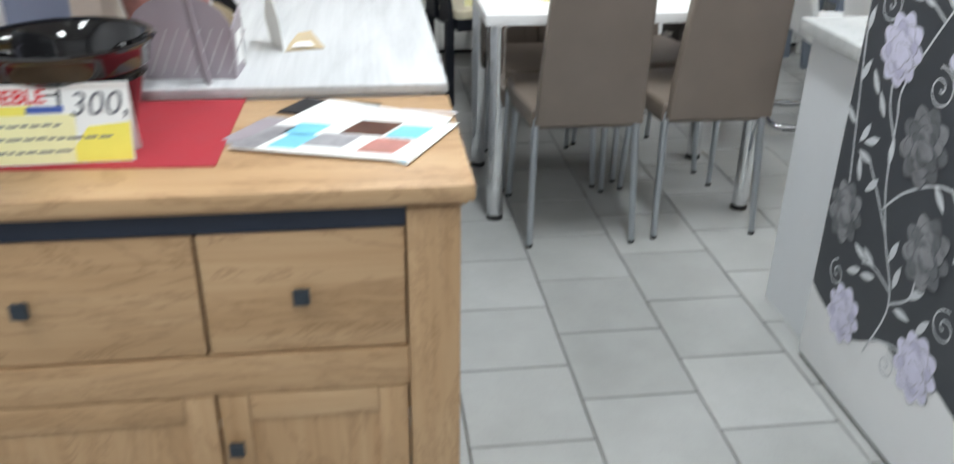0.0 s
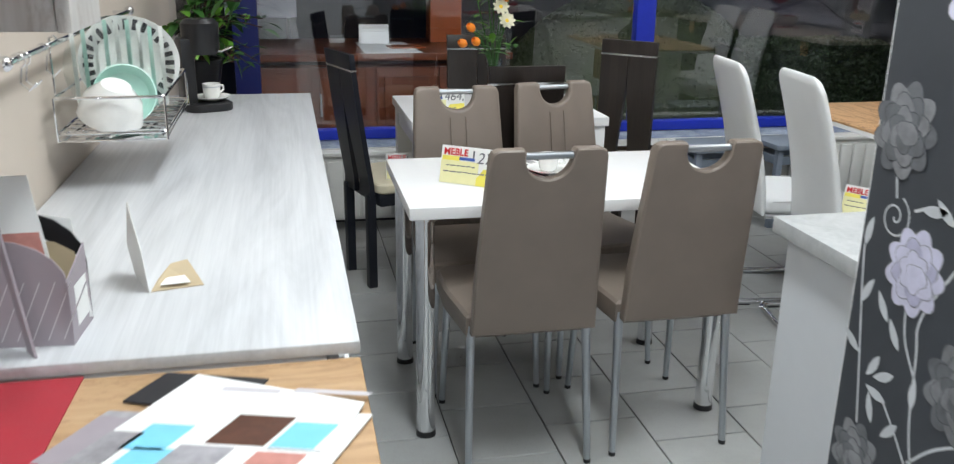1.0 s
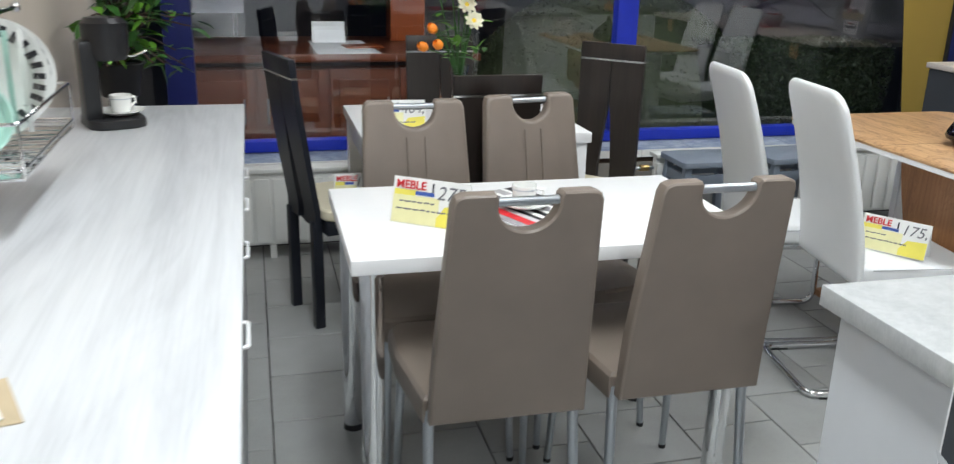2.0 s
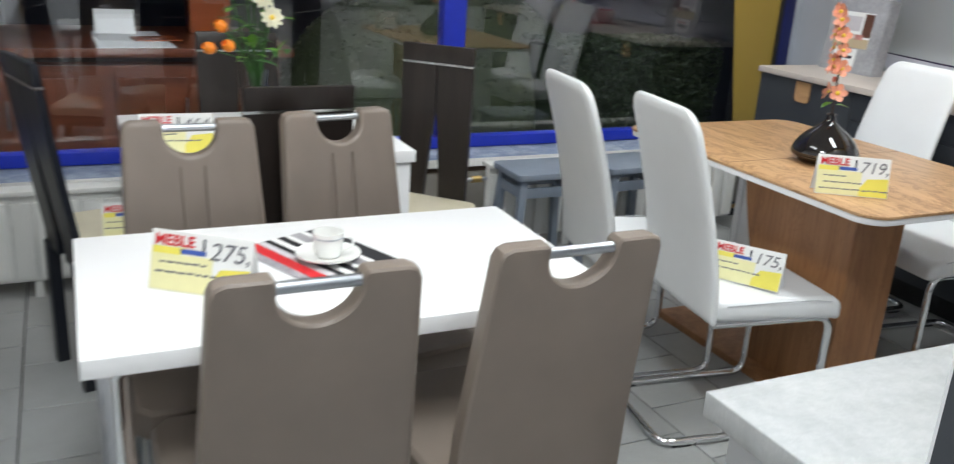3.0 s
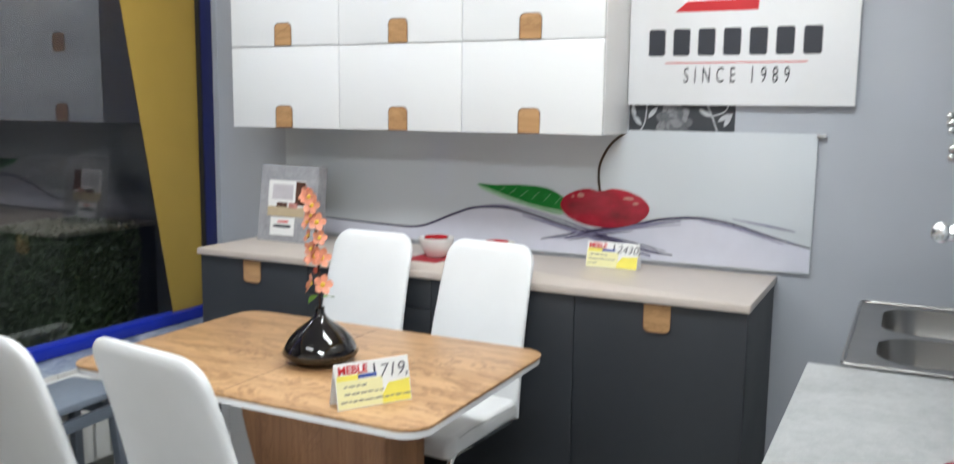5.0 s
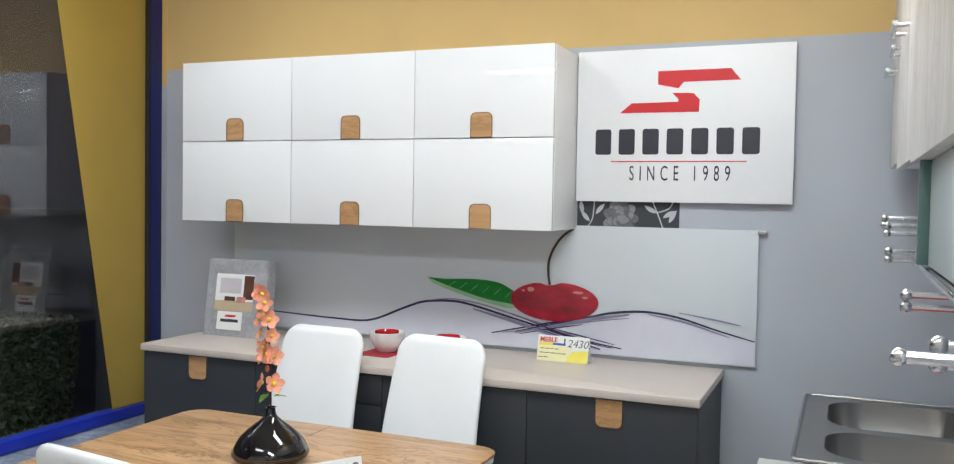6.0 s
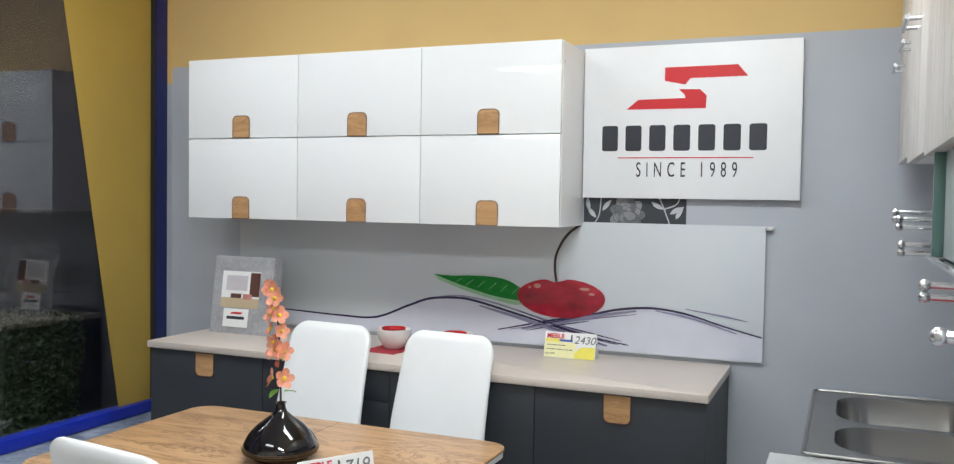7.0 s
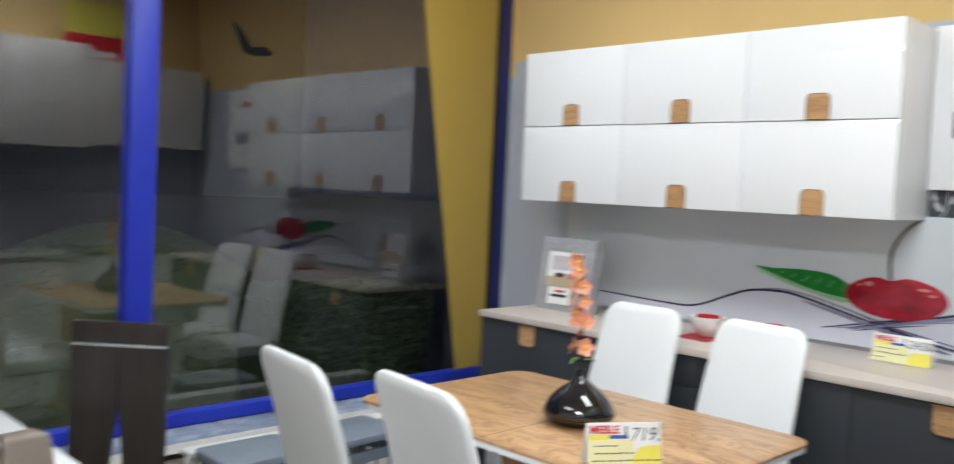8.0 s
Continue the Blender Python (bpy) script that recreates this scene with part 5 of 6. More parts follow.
def black_vase():
    root = thing("flower_vase", pose(2.522, 1.212, 0.745), "squat glossy black vase with an orange blossom branch", "flower vase")
    prof = [(0, 0), (0.07, 0), (0.085, 0.008), (0.112, 0.036), (0.114, 0.048), (0.108, 0.066), (0.094, 0.096), (0.068, 0.128), (0.036, 0.157), (0.019, 0.176), (0.0145, 0.19), (0.0135, 0.205), (0.017, 0.209), (0.0125, 0.209), (0.0105, 0.19), (0.0, 0.17)]
    prof = [(r * 0.97, z * 0.79) for r, z in prof]
    part("vessel", lathe(prof, 64), BLACK_GLAZE, root)
    for z, r in ((0.0237, 0.1052), (0.0316, 0.1103), (0.0363, 0.1109)):
        part("band", lathe([(r - 0.001, z - 0.0011), (r + 0.0009, z - 0.0008), (r + 0.0009, z + 0.0008), (r - 0.001, z + 0.0011)], 64), BRONZE_BAND, root, "thin bronze line")
    drop = 0.044
    tw = [(0, 0, 0.15), (0.004, 0.004, 0.25), (-0.004, 0.0, 0.34), (0.002, 0.012, 0.43), (-0.004, 0.012, 0.50), (0.0, 0.026, 0.555)]
    tw = [(x, y, z - drop) for x, y, z in tw]
    branch = part("branch", tube(curve_points(tw, 6), 0.0032, 6), TWIG, root, "dark twig with blossoms")
    rng = random.Random(21)
    path = curve_points(tw, 20)
    clusters = ((0.272, ((-0.4, 1.0), (-0.6, -0.9)), 0.031), (0.36, ((-0.9, 0.5), (-0.5, -0.8), (-1.0, -0.1)), 0.029), (0.385, ((-0.7, 0.2),), 0.024),
                (0.412, ((-0.8, 0.5), (-0.4, -0.4)), 0.024), (0.455, ((-0.9, 0.7), (-0.7, -0.6)), 0.028), (0.478, ((-0.6, -0.2),), 0.022), (0.510, ((-0.9, -0.3),), 0.027), (0.536, ((-0.8, 0.7), (-0.8, -0.3)), 0.026))
    for z, ways, size in clusters:
        c = min(path, key=lambda q: abs(q.z - z + drop))
        for dx, dy in ways:
            d = Vector((dx + rng.uniform(-0.1, 0.1), dy + rng.uniform(-0.15, 0.15), rng.uniform(0.0, 0.45))).normalized()
            petal_flower(c + d * 0.024, d, size, 1, 5, PEACH_PETAL, YELLOW_HEART, branch, 0.32)
    for z in (0.318, 0.395, 0.55):
        c = min(path, key=lambda q: abs(q.z - z + drop))
        part("bud", ball(tuple(c + Vector((-0.006, 0.008, 0.004))), 0.007, 8, 6, sq=(1, 1, 1.5)), CORAL_BUD, branch, "closed coral bud")
    for p in ((0, -0.01, 0.24), (0.005, 0.012, 0.245), (-0.005, 0, 0.26), (0, -0.004, 0.335), (0.002, 0.006, 0.345), (-0.002, 0.004, 0.36)):
        part("leaf", leaf_blade(Vector(p) - Vector((0, 0, drop)), rng, 0.05, 0.5, 0.1), LEAF_BRIGHT, branch)
    return root


black_vase()


# ---- oak table with white cantilever chairs ----
def oak_table():
    root = thing("dining_table", pose(2.555, 1.258, 0), "oak topped pedestal dining table with white rim", "table")
    w, d = 0.81, 1.20
    part("tabletop", slab(rounded_rect(-w / 2, -d / 2, w / 2, d / 2, 0.075, 8), 0.009, 0.0015, m=pose(0, 0, 0.736)), OAK_TOP, root, "wild oak veneered top")
    part("underframe", slab(rounded_rect(-w / 2 + 0.003, -d / 2 + 0.003, w / 2 - 0.003, d / 2 - 0.003, 0.073, 8), 0.019, 0.004, m=pose(0, 0, 0.7165)), WHITE, root, "white lacquered rim under the top")
    part("leaf_joint", box(-w / 2 + 0.001, 0.019, 0.7445, w / 2 - 0.001, 0.021, 0.7454), BROWN_PRINT, root, smooth=False)
    part("base_plate", slab(rounded_rect(-0.265, -0.46, 0.265, 0.43, 0.02, 3), 0.028, 0.003), OAK_PED, root)

    def leaf_panel(y0, y1, sgn, material, name, label, xs):
        # side panel whose inner edge swings in and out
        n = 18
        pts = []
        for k in range(n + 1):
            t = k / n
            pts.append((y1 - sgn * 0.16 * math.sin(math.pi * 0.5 * (1 - t)) ** 1.6, 0.028 + t * 0.688))
        out = [(y0, 0.028)] + pts + [(y0, 0.716)]
        for x in xs:
            part(name, slab(out, 0.035, 0.002, m=plane((x, 0, 0), (0, 1, 0), (0, 0, 1))), material, root, label)
    leaf_panel(-0.36, 0.13, 1, OAK_PED, "pedestal_side", "reddish oak pedestal panel with a curved edge", (-0.20, -0.045))
    part("pedestal_end", box(-0.21, -0.385, 0.028, 0.0, -0.352, 0.716, 0.003), OAK_PED, root)
    leaf_panel(0.36, -0.03, -1, WHITE, "pedestal_side", "white pedestal panel with a curved edge", (0.01, 0.165))
    part("pedestal_end", box(0.005, 0.352, 0.028, 0.205, 0.385, 0.716, 0.003), WHITE, root)
    return root


oak_table()


def cantilever_chair(m, label):
    """Faces +x; base from x = -0.07 to 0.46, back at x = 0."""
    root = thing("cantilever_chair", m, label, "chair", "white cantilever chairs at the oak table")
    hw = 0.206
    # upholstered shell in one sweep: seat, bend and back
    # padded back: rounded sections stacked along a gentle bend
    spine = [(z, 0.036 - 0.140 * max(0.0, (z - 0.42) / 0.586) ** 1.5) for z in (0.395, 0.44, 0.50, 0.56, 0.62, 0.68, 0.74, 0.80, 0.85, 0.90, 0.95, 1.006)]

    def bend(z):
        for (za, xa), (zb, xb) in zip(spine, spine[1:]):
            if z <= zb:
                return xa + (xb - xa) * (z - za) / (zb - za)
        return spine[-1][1]
    b, rings, top, r = bmesh.new(), [], 1.006, 0.07
    levels = [0.395, 0.402, 0.41, 0.425, 0.46] + [0.50 + 0.034 * k for k in range(13)] + [top - d for d in (0.089, 0.074, 0.058, 0.044, 0.033, 0.024, 0.016, 0.010, 0.0055, 0.0025, 0.0008, 0.0001)]
    for z in levels:
        u = min(1.0, max(0.0, (z - (top - r)) / r))
        half = hw * (1 - 0.09 * max(0, (z - 0.5) / 0.5)) - r * (1 - math.sqrt(1 - u * u * 0.99))
        v = min(1.0, max(0.0, (z - (top - 0.03)) / 0.03))
        thick = (0.0235 - 0.004 * max(0, z - 0.5)) * math.sqrt(max(0.004, 1 - v * v))
        low = min(1.0, max(0.0, (0.42 - z) / 0.025))
        thick *= math.sqrt(max(0.05, 1 - low * low))
        cx = bend(z)
        pts = []
        for k in range(48):
            a = 2 * math.pi * k / 48
            c, s = math.cos(a), math.sin(a)
            px = thick * math.copysign(abs(c) ** 0.62, c)
            py = math.copysign(abs(s) ** 0.42, s)
            pts.append((cx + px * (1 - 0.12 * py * py), half * py + 0.0009 * math.sin(z * 47 + 3 * py) * abs(c)))
        rings.append([b.verts.new((x, y, z)) for x, y in pts])
    for q, w in zip(rings, rings[1:]):
        for i in range(48):
            b.faces.new((q[i], q[(i + 1) % 48], w[(i + 1) % 48], w[i]))
    b.faces.new(rings[-1])
    b.faces.new(rings[0][::-1])
    part("backrest", b, WHITE_LEATHER, root, "padded white leatherette back with rounded top")
    s = slab(rounded_rect(0.035, -hw - 0.004, 0.475, hw + 0.004, 0.035, 5), 0.066, 0.029, m=pose(0, 0, 0.402), seg=5)
    s = warp(s, lambda x, y, z: (x, y, z - (0.03 * ((x - 0.36) / 0.11) ** 2 if x > 0.36 else 0) + 0.004 * math.cos(y * 7)))
    part("seat", s, WHITE_LEATHER, root, "padded white leatherette seat")
    for sy in (-1, 1):
        part("piping", tube([(0.07, sy * (hw + 0.004), 0.455), (0.25, sy * (hw + 0.0045), 0.457), (0.36, sy * (hw + 0.0045), 0.456), (0.42, sy * (hw + 0.002), 0.447)], 0.002, 6), WHITE_SEAM, root)
    r = 0.0125
    a, w = 0.445, hw - 0.02
    pts = [(0.05, -w, 0.39), (a, -w, 0.39), (a, -w, 0.014), (-0.07, -w, 0.014), (-0.07, w, 0.014), (a, w, 0.014), (a, w, 0.39), (0.05, w, 0.39)]
    part("frame", tube(rounded_path(pts, 0.055, 7), r, 12), CHROME, root, "bent chrome tube frame")
    part("cross_bar", rod((0.06, -w, 0.39), (0.06, w, 0.39), 0.010), CHROME, root)
    part("cross_bar", rod((0.33, -w, 0.39), (0.33, w, 0.39), 0.010), CHROME, root)
    for sy in (-1, 1):
        part("glide", box(-0.03, sy * w - 0.01, 0.0, 0.03, sy * w + 0.01, 0.004, 0.001), BLACK_PLASTIC, root)
    return root


wc = cantilever_chair(pose(1.812, 1.046, 0, 0, 0, -8), "white leatherette cantilever chair on a chrome frame")
copy_thing(wc, pose(1.742, 1.462, 0, 0, 0, -8))
copy_thing(wc, pose(3.31, 1.60, 0.0, 0, 0, 177))
copy_thing(wc, pose(3.30, 1.08, 0.0, 0, 0, 174))


def stool():
    root = thing("stool", pose(2.09, 2.375, 0), "slate blue painted wooden stool by the window", "stool")
    part("seat", slab(rounded_rect(-0.175, -0.135, 0.175, 0.135, 0.025, 4), 0.028, 0.006, m=pose(0, 0, 0.425)), STOOL_GREY, root)
    for sx in (-1, 1):
        for sy in (-1, 1):
            part("leg", warp(box(sx * 0.135 - 0.017, sy * 0.095 - 0.017, 0, sx * 0.135 + 0.017, sy * 0.095 + 0.017, 0.425, 0.003), lambda x, y, z, a=sx, c=sy: (x + a * 0.03 * (1 - z / 0.425), y + c * 0.025 * (1 - z / 0.425), z)), STOOL_GREY, root)
        part("stretcher", box(sx * 0.142 - 0.009, -0.085, 0.34, sx * 0.142 + 0.009, 0.085, 0.385, 0.002), STOOL_GREY, root)
        part("stretcher", box(-0.125, sx * 0.10 - 0.009, 0.34, 0.125, sx * 0.10 + 0.009, 0.385, 0.002), STOOL_GREY, root)
    return root


st = stool()
copy_thing(st, pose(2.55, 2.39, 0, 0, 0, 4))

# ---- anthracite kitchen along the east wall ----
KZ = 0.868
KY0, KY1 = 0.118, 2.530
ktop = part("worktop", slab(rounded_rect(3.384, KY0, RX - 0.001, KY1, 0.004, 2), 0.030, 0.006, m=pose(0, 0, KZ - 0.030)), BEIGE_TOP)
tagged(ktop, "beige laminate worktop with rounded front edge", "worktop")


def grip(parent, m, w=0.096, h=0.098, flip=False):
    """An oak grip let into a front: rounded at one end."""
    r = 0.022
    pts = [(-w / 2, 0), (w / 2, 0)]
    for k in range(7):
        a = radians(90 * k / 6)
        pts.append((w / 2 - r + r * math.cos(a), h - r + r * math.sin(a)))
    for k in range(7):
        a = radians(90 + 90 * k / 6)
        pts.append((-w / 2 + r + r * math.cos(a), h - r + r * math.sin(a)))
    if flip:
        pts = [(x, -y) for x, y in pts][::-1]
    g = part("grip", slab(pts, 0.003, m=m), OAK_GRIP, parent, "oak grip plate", smooth=False)
    part("grip_rim", tube([m @ Vector((x, y, 0.003)) for x, y in (pts + pts[:1])], 0.0016, 6), BROWN_PRINT, g)
    return g


EAST = lambda x, y, z: plane((x, y, z), (0, -1, 0), (0, 0, 1))


def kitchen_unit(y0, y1, kind):
    root = thing("base_cabinet", pose(0, 0, 0), "matt anthracite base cabinet with oak grips" if kind == "door" else "matt anthracite drawer cabinet with oak grips", "cabinet", "anthracite base cabinets")
    xf = 3.40
    part("body", box(xf + 0.02, y0 + 0.0005, 0.10, RX - 0.002, y1 - 0.0005, KZ - 0.0305), ANTHRACITE, root, smooth=False)
    part("plinth", box(xf + 0.06, y0 + 0.0005, 0, xf + 0.075, y1 - 0.0005, 0.0995), BLACK_PLASTIC, root, smooth=False)
    ym = (y0 + y1) / 2
    if kind == "door":
        d = part("door", box(xf, y0 + 0.0015, 0.105, xf + 0.019, y1 - 0.0015, KZ - 0.033, 0.0015), ANTHRACITE, root)
        grip(d, EAST(xf - 0.0008, ym, KZ - 0.035), flip=True)
    else:
        zs = [0.105, 0.35, 0.595, 0.715, KZ - 0.033]
        for a, c in zip(zs, zs[1:]):
            d = part("drawer_front", box(xf, y0 + 0.0015, a, xf + 0.019, y1 - 0.0015, c - 0.003, 0.0015), ANTHRACITE, root)
            grip(d, EAST(xf - 0.0008, ym, c - 0.003), 0.096, 0.07, flip=True)
    return root


for a, c, k in ((KY0 + 0.008, 0.735, "door"), (0.735, 1.33, "door"), (1.33, 1.927, "drawers"), (1.927, KY1 - 0.008, "door")):
    kitchen_unit(a, c, k)


def wall_unit(k):
    y0 = 0.738 + 0.6025 * k
    y1 = y0 + 0.6025
    root = thing("wall_cabinet", pose(0, 0, 0), "high gloss white wall cabinet with two flap doors", "cabinet", "white gloss wall cabinets")
    z0, z1, xf = 1.406, 2.130, 3.662
    part("body", box(xf + 0.02, y0 + 0.0005, z0, RX - 0.001, y1 - 0.0005, z1, 0.001), WHITE, root)
    zm = 1.768
    for a, c in ((z0 - 0.001, zm - 0.002), (zm + 0.002, z1)):
        d = part("flap_door", box(xf, y0 + 0.0015, a, xf + 0.019, y1 - 0.0015, c, 0.0015), WHITE_GLOSS, root)
        grip(d, EAST(xf - 0.0008, (y0 + y1) / 2, a + 0.001), 0.092, 0.098)
    return root


for k in range(3):
    wall_unit(k)
spot = part("hinge_cap", rod((3.70, 0.7375, 2.05), (3.70, 0.7355, 2.05), 0.006), PORCELAIN)
tagged(spot, "small white screw cap on the cabinet's side", "screw cap")

# printed glass panel
PX = RX - 0.014
GP = lambda y, z: (-y, z)


def splash_panel():
    root = thing("splash_panel", pose(0, 0, 0), "printed glass splashback with cherry, leaf and forks", "glass panel")
    part("glass_sheet", box(PX, 0.0, 0.884, PX + 0.008, 2.50, 1.421, 0.001), plain("printed_pale_glass", (0.60, 0.64, 0.68), 0.08, vary=0.02, scale=3, coat=0.4), root)
    pl = plane((PX - 0.0002, 0, 0), (0, -1, 0), (0, 0, 1))

    def shape(name, pts, material, up, label=""):
        return part(name, slab([GP(*p) for p in pts], 0.0002, m=pl @ pose(0, 0, up)), material, root, label, smooth=False)
    # pale cloth across the lower part
    cl = [(2.49, 0.965)] + [(p[0], p[1]) for p in curve_points([(2.16, 0.958), (1.72, 0.955), (1.44, 1.055), (1.2, 1.055), (0.9, 1.0), (0.6, 1.03), (0.44, 1.07), (0.25, 1.05), (0.003, 0.985)], 8)] + [(0.003, 0.890), (2.49, 0.890)]
    shape("cloth_print", cl, plain("pale_cloth_print", (0.62, 0.63, 0.72), 0.12, vary=0.07, scale=9), 0.0002)
    ink = plain("fork_print", (0.045, 0.035, 0.085), 0.15)
    soft = plain("soft_fork_print", (0.25, 0.24, 0.36), 0.15)
    strokes = [([(2.35, 0.965), (2.16, 0.958), (1.9, 0.95), (1.72, 0.955), (1.55, 1.02), (1.44, 1.058), (1.30, 1.068), (1.2, 1.055), (1.05, 1.02), (0.9, 0.985), (0.7, 0.94), (0.53, 0.915)], 0.011, ink),
               ([(1.42, 1.066), (1.3, 1.078), (1.15, 1.06), (0.95, 1.012), (0.82, 0.985)], 0.007, soft),
               ([(1.02, 1.03), (0.86, 0.985), (0.7, 0.955), (0.56, 0.93)], 0.006, ink), ([(0.98, 1.005), (0.82, 0.962), (0.64, 0.925), (0.57, 0.915)], 0.006, ink), ([(0.95, 1.012), (0.78, 0.965), (0.6, 0.918)], 0.005, soft),
               ([(1.11, 0.94), (0.98, 0.97), (0.85, 1.0), (0.7, 1.03), (0.58, 1.06), (0.44, 1.075), (0.3, 1.06), (0.15, 1.02), (0.004, 0.985)], 0.010, ink),
               ([(1.06, 0.945), (0.95, 0.965), (0.8, 0.995), (0.66, 1.02), (0.5, 1.045)], 0.006, soft), ([(0.98, 0.945), (0.85, 0.975), (0.7, 1.005)], 0.005, ink),
               ([(0.3, 1.08), (0.15, 1.06), (0.06, 1.045)], 0.007, soft)]
    strokes += [([(1.2, 1.04), (1.0, 0.995), (0.8, 0.945), (0.62, 0.905)], 0.016, soft), ([(1.0, 0.95), (0.85, 0.985), (0.66, 1.03), (0.5, 1.06)], 0.014, soft), ([(0.92, 1.0), (0.75, 0.952), (0.6, 0.925)], 0.006, ink), ([(0.9, 0.975), (0.72, 0.93), (0.62, 0.908)], 0.005, ink),
                ([(1.0, 0.955), (0.88, 0.985), (0.74, 1.018)], 0.005, ink), ([(0.42, 1.066), (0.28, 1.045), (0.1, 0.995)], 0.008, soft)]
    for k, (pts, w, material) in enumerate(strokes):
        part("fork_stroke", ribbon([(-p.x, p.y) for p in curve_points(pts, 8)], w, pl, 0.0008 + 0.0002 * k, True), material, root, smooth=False)
    leaf_hi, leaf_lo = plain("leaf_print_green", (0.018, 0.20, 0.035), 0.12, vary=0.25, scale=25), plain("leaf_print_pale", (0.30, 0.52, 0.32), 0.12, vary=0.15, scale=25)
    shape("leaf_print", [(1.425, 1.168)] + [(p.x, p.y) for p in curve_points([(1.40, 1.145), (1.25, 1.098), (1.05, 1.055), (0.99, 1.06)], 6)] + [(1.0, 1.10), (1.15, 1.12)], leaf_lo, 0.0030)
    shape("leaf_print", [(1.427, 1.17)] + [(p.x, p.y) for p in curve_points([(1.32, 1.135), (1.15, 1.09), (1.0, 1.07)], 6)] + [(p.x, p.y) for p in curve_points([(0.99, 1.12), (1.08, 1.162), (1.2, 1.172), (1.34, 1.166)], 6)], leaf_hi, 0.0034, "printed green leaf")
    for k in range(6):
        y = 1.32 - k * 0.055
        part("leaf_vein", ribbon([(-y, 1.135 - k * 0.007), (-y + 0.035, 1.158 - k * 0.004)], 0.0016, pl, 0.0040), leaf_lo, root, smooth=False)
    n = 40
    blob = []
    for k in range(n):
        a = 2 * math.pi * k / n
        rx, rz = 0.195, 0.088
        y, z = 0.826 + rx * math.cos(a), 1.098 + rz * math.sin(a) * (1.0 if math.sin(a) < 0 else 0.92)
        if math.sin(a) > 0.3:
            z -= 0.018 * math.exp(-((y - 0.845) / 0.035) ** 2)
        blob.append((y, z))
    m, nt, p = nodes_of("cherry_print")
    v = coords(nt, (1, 4, 7))
    link(nt, ramp(nt, noise_tex(nt, v, 1.4, 4), [(0.30, (0.16, 0.004, 0.012)), (0.52, (0.40, 0.010, 0.030)), (0.78, (0.60, 0.05, 0.08))]), p.inputs["Base Color"])
    p.inputs["Roughness"].default_value = 0.1
    shape("cherry_print", blob, m, 0.0046, "printed red cherry")
    for cy, cz, w, h in ((0.93, 1.142, 0.016, 0.010), (0.72, 1.138, 0.024, 0.006), (0.965, 1.135, 0.007, 0.005), (0.69, 1.118, 0.014, 0.005)):
        shape("cherry_gloss", [(cy + w * math.cos(a), cz + h * math.sin(a)) for a in (2 * math.pi * k / 12 for k in range(12))], PINK_PRINT, 0.0052)
    part("stem_print", ribbon([(-p.x, p.y) for p in curve_points([(0.845, 1.165), (0.852, 1.21), (0.85, 1.27), (0.825, 1.33), (0.79, 1.375), (0.74, 1.412)], 8)], 0.011, pl, 0.0056), plain("stem_print", (0.07, 0.05, 0.04), 0.15), root, smooth=False)
    part("clip", box(PX - 0.004, -0.03, 1.405, RX - 0.001, 0.004, 1.419, 0.001), ALU, root, "small metal holding clip")
    return root


splash_panel()


# ---- wallpaper prints ----
def petals(pl, cy, cz, r, pale, parent, seed):
    """A many-petalled printed blossom in overlapping flat layers."""
    rng = random.Random(seed)
    tones = (PETAL_LILAC, PETAL_PALE) if pale else (PETAL_DARK, PETAL_MID)
    f = part("blossom_print", slab([(cy + r * 0.8 * math.cos(2 * math.pi * k / 14), cz + r * 0.95 * math.sin(2 * math.pi * k / 14)) for k in range(14)], 0.0002, m=pl @ pose(0, 0, 0.0004)), tones[0], parent, "printed lilac blossom" if pale else "printed grey blossom", smooth=False)
    up = 0.0007
    for layer, (rr, n, s) in enumerate(((0.78, 9, 0.34), (0.52, 8, 0.32), (0.27, 6, 0.27), (0.0, 1, 0.22))):
        for k in range(n):
            a = 2 * math.pi * (k + 0.37 * layer) / n
            c = (cy + rr * r * math.cos(a) * 0.88, cz + rr * r * math.sin(a))
            pts = []
            for j in range(16):
                b = 2 * math.pi * j / 16
                q = s * r * (1 + 0.10 * math.cos(3 * (b - a)))
                x, y = q * 1.0 * math.cos(b), q * 0.95 * math.sin(b)
                pts.append((c[0] + x, c[1] + y))
            # a darker rim under each petal keeps them apart
            rim = [(c[0] + (x - c[0]) * 1.07, c[1] + (y - c[1]) * 1.07) for x, y in pts]
            part("petal_rim", slab(rim, 0.0001, m=pl @ pose(0, 0, up)), WALLPAPER if not pale else PETAL_MID, f, smooth=False)
            part("petal", slab(pts, 0.0001, m=pl @ pose(0, 0, up + 0.00025)), tones[(k + layer) % 2] if not pale else tones[1 if layer != 1 else k % 2], f, smooth=False)
            up += 0.00012
    return f


def leaf_print(pl, p, ang, ln, parent):
    d = (math.cos(radians(ang)), math.sin(radians(ang)))
    pts = [(p[0] + d[0] * ln * t - d[1] * ln * w, p[1] + d[1] * ln * t + d[0] * ln * w) for t, w in ((0, 0), (0.2, 0.13), (0.45, 0.19), (0.7, 0.15), (0.88, 0.07), (1, 0.0), (0.85, -0.06), (0.6, -0.12), (0.35, -0.13), (0.15, -0.07))]
    part("leaf_print", slab(pts, 0.0002, m=pl @ pose(0, 0, 0.0008)), LEAF_PRINT, parent, smooth=False)


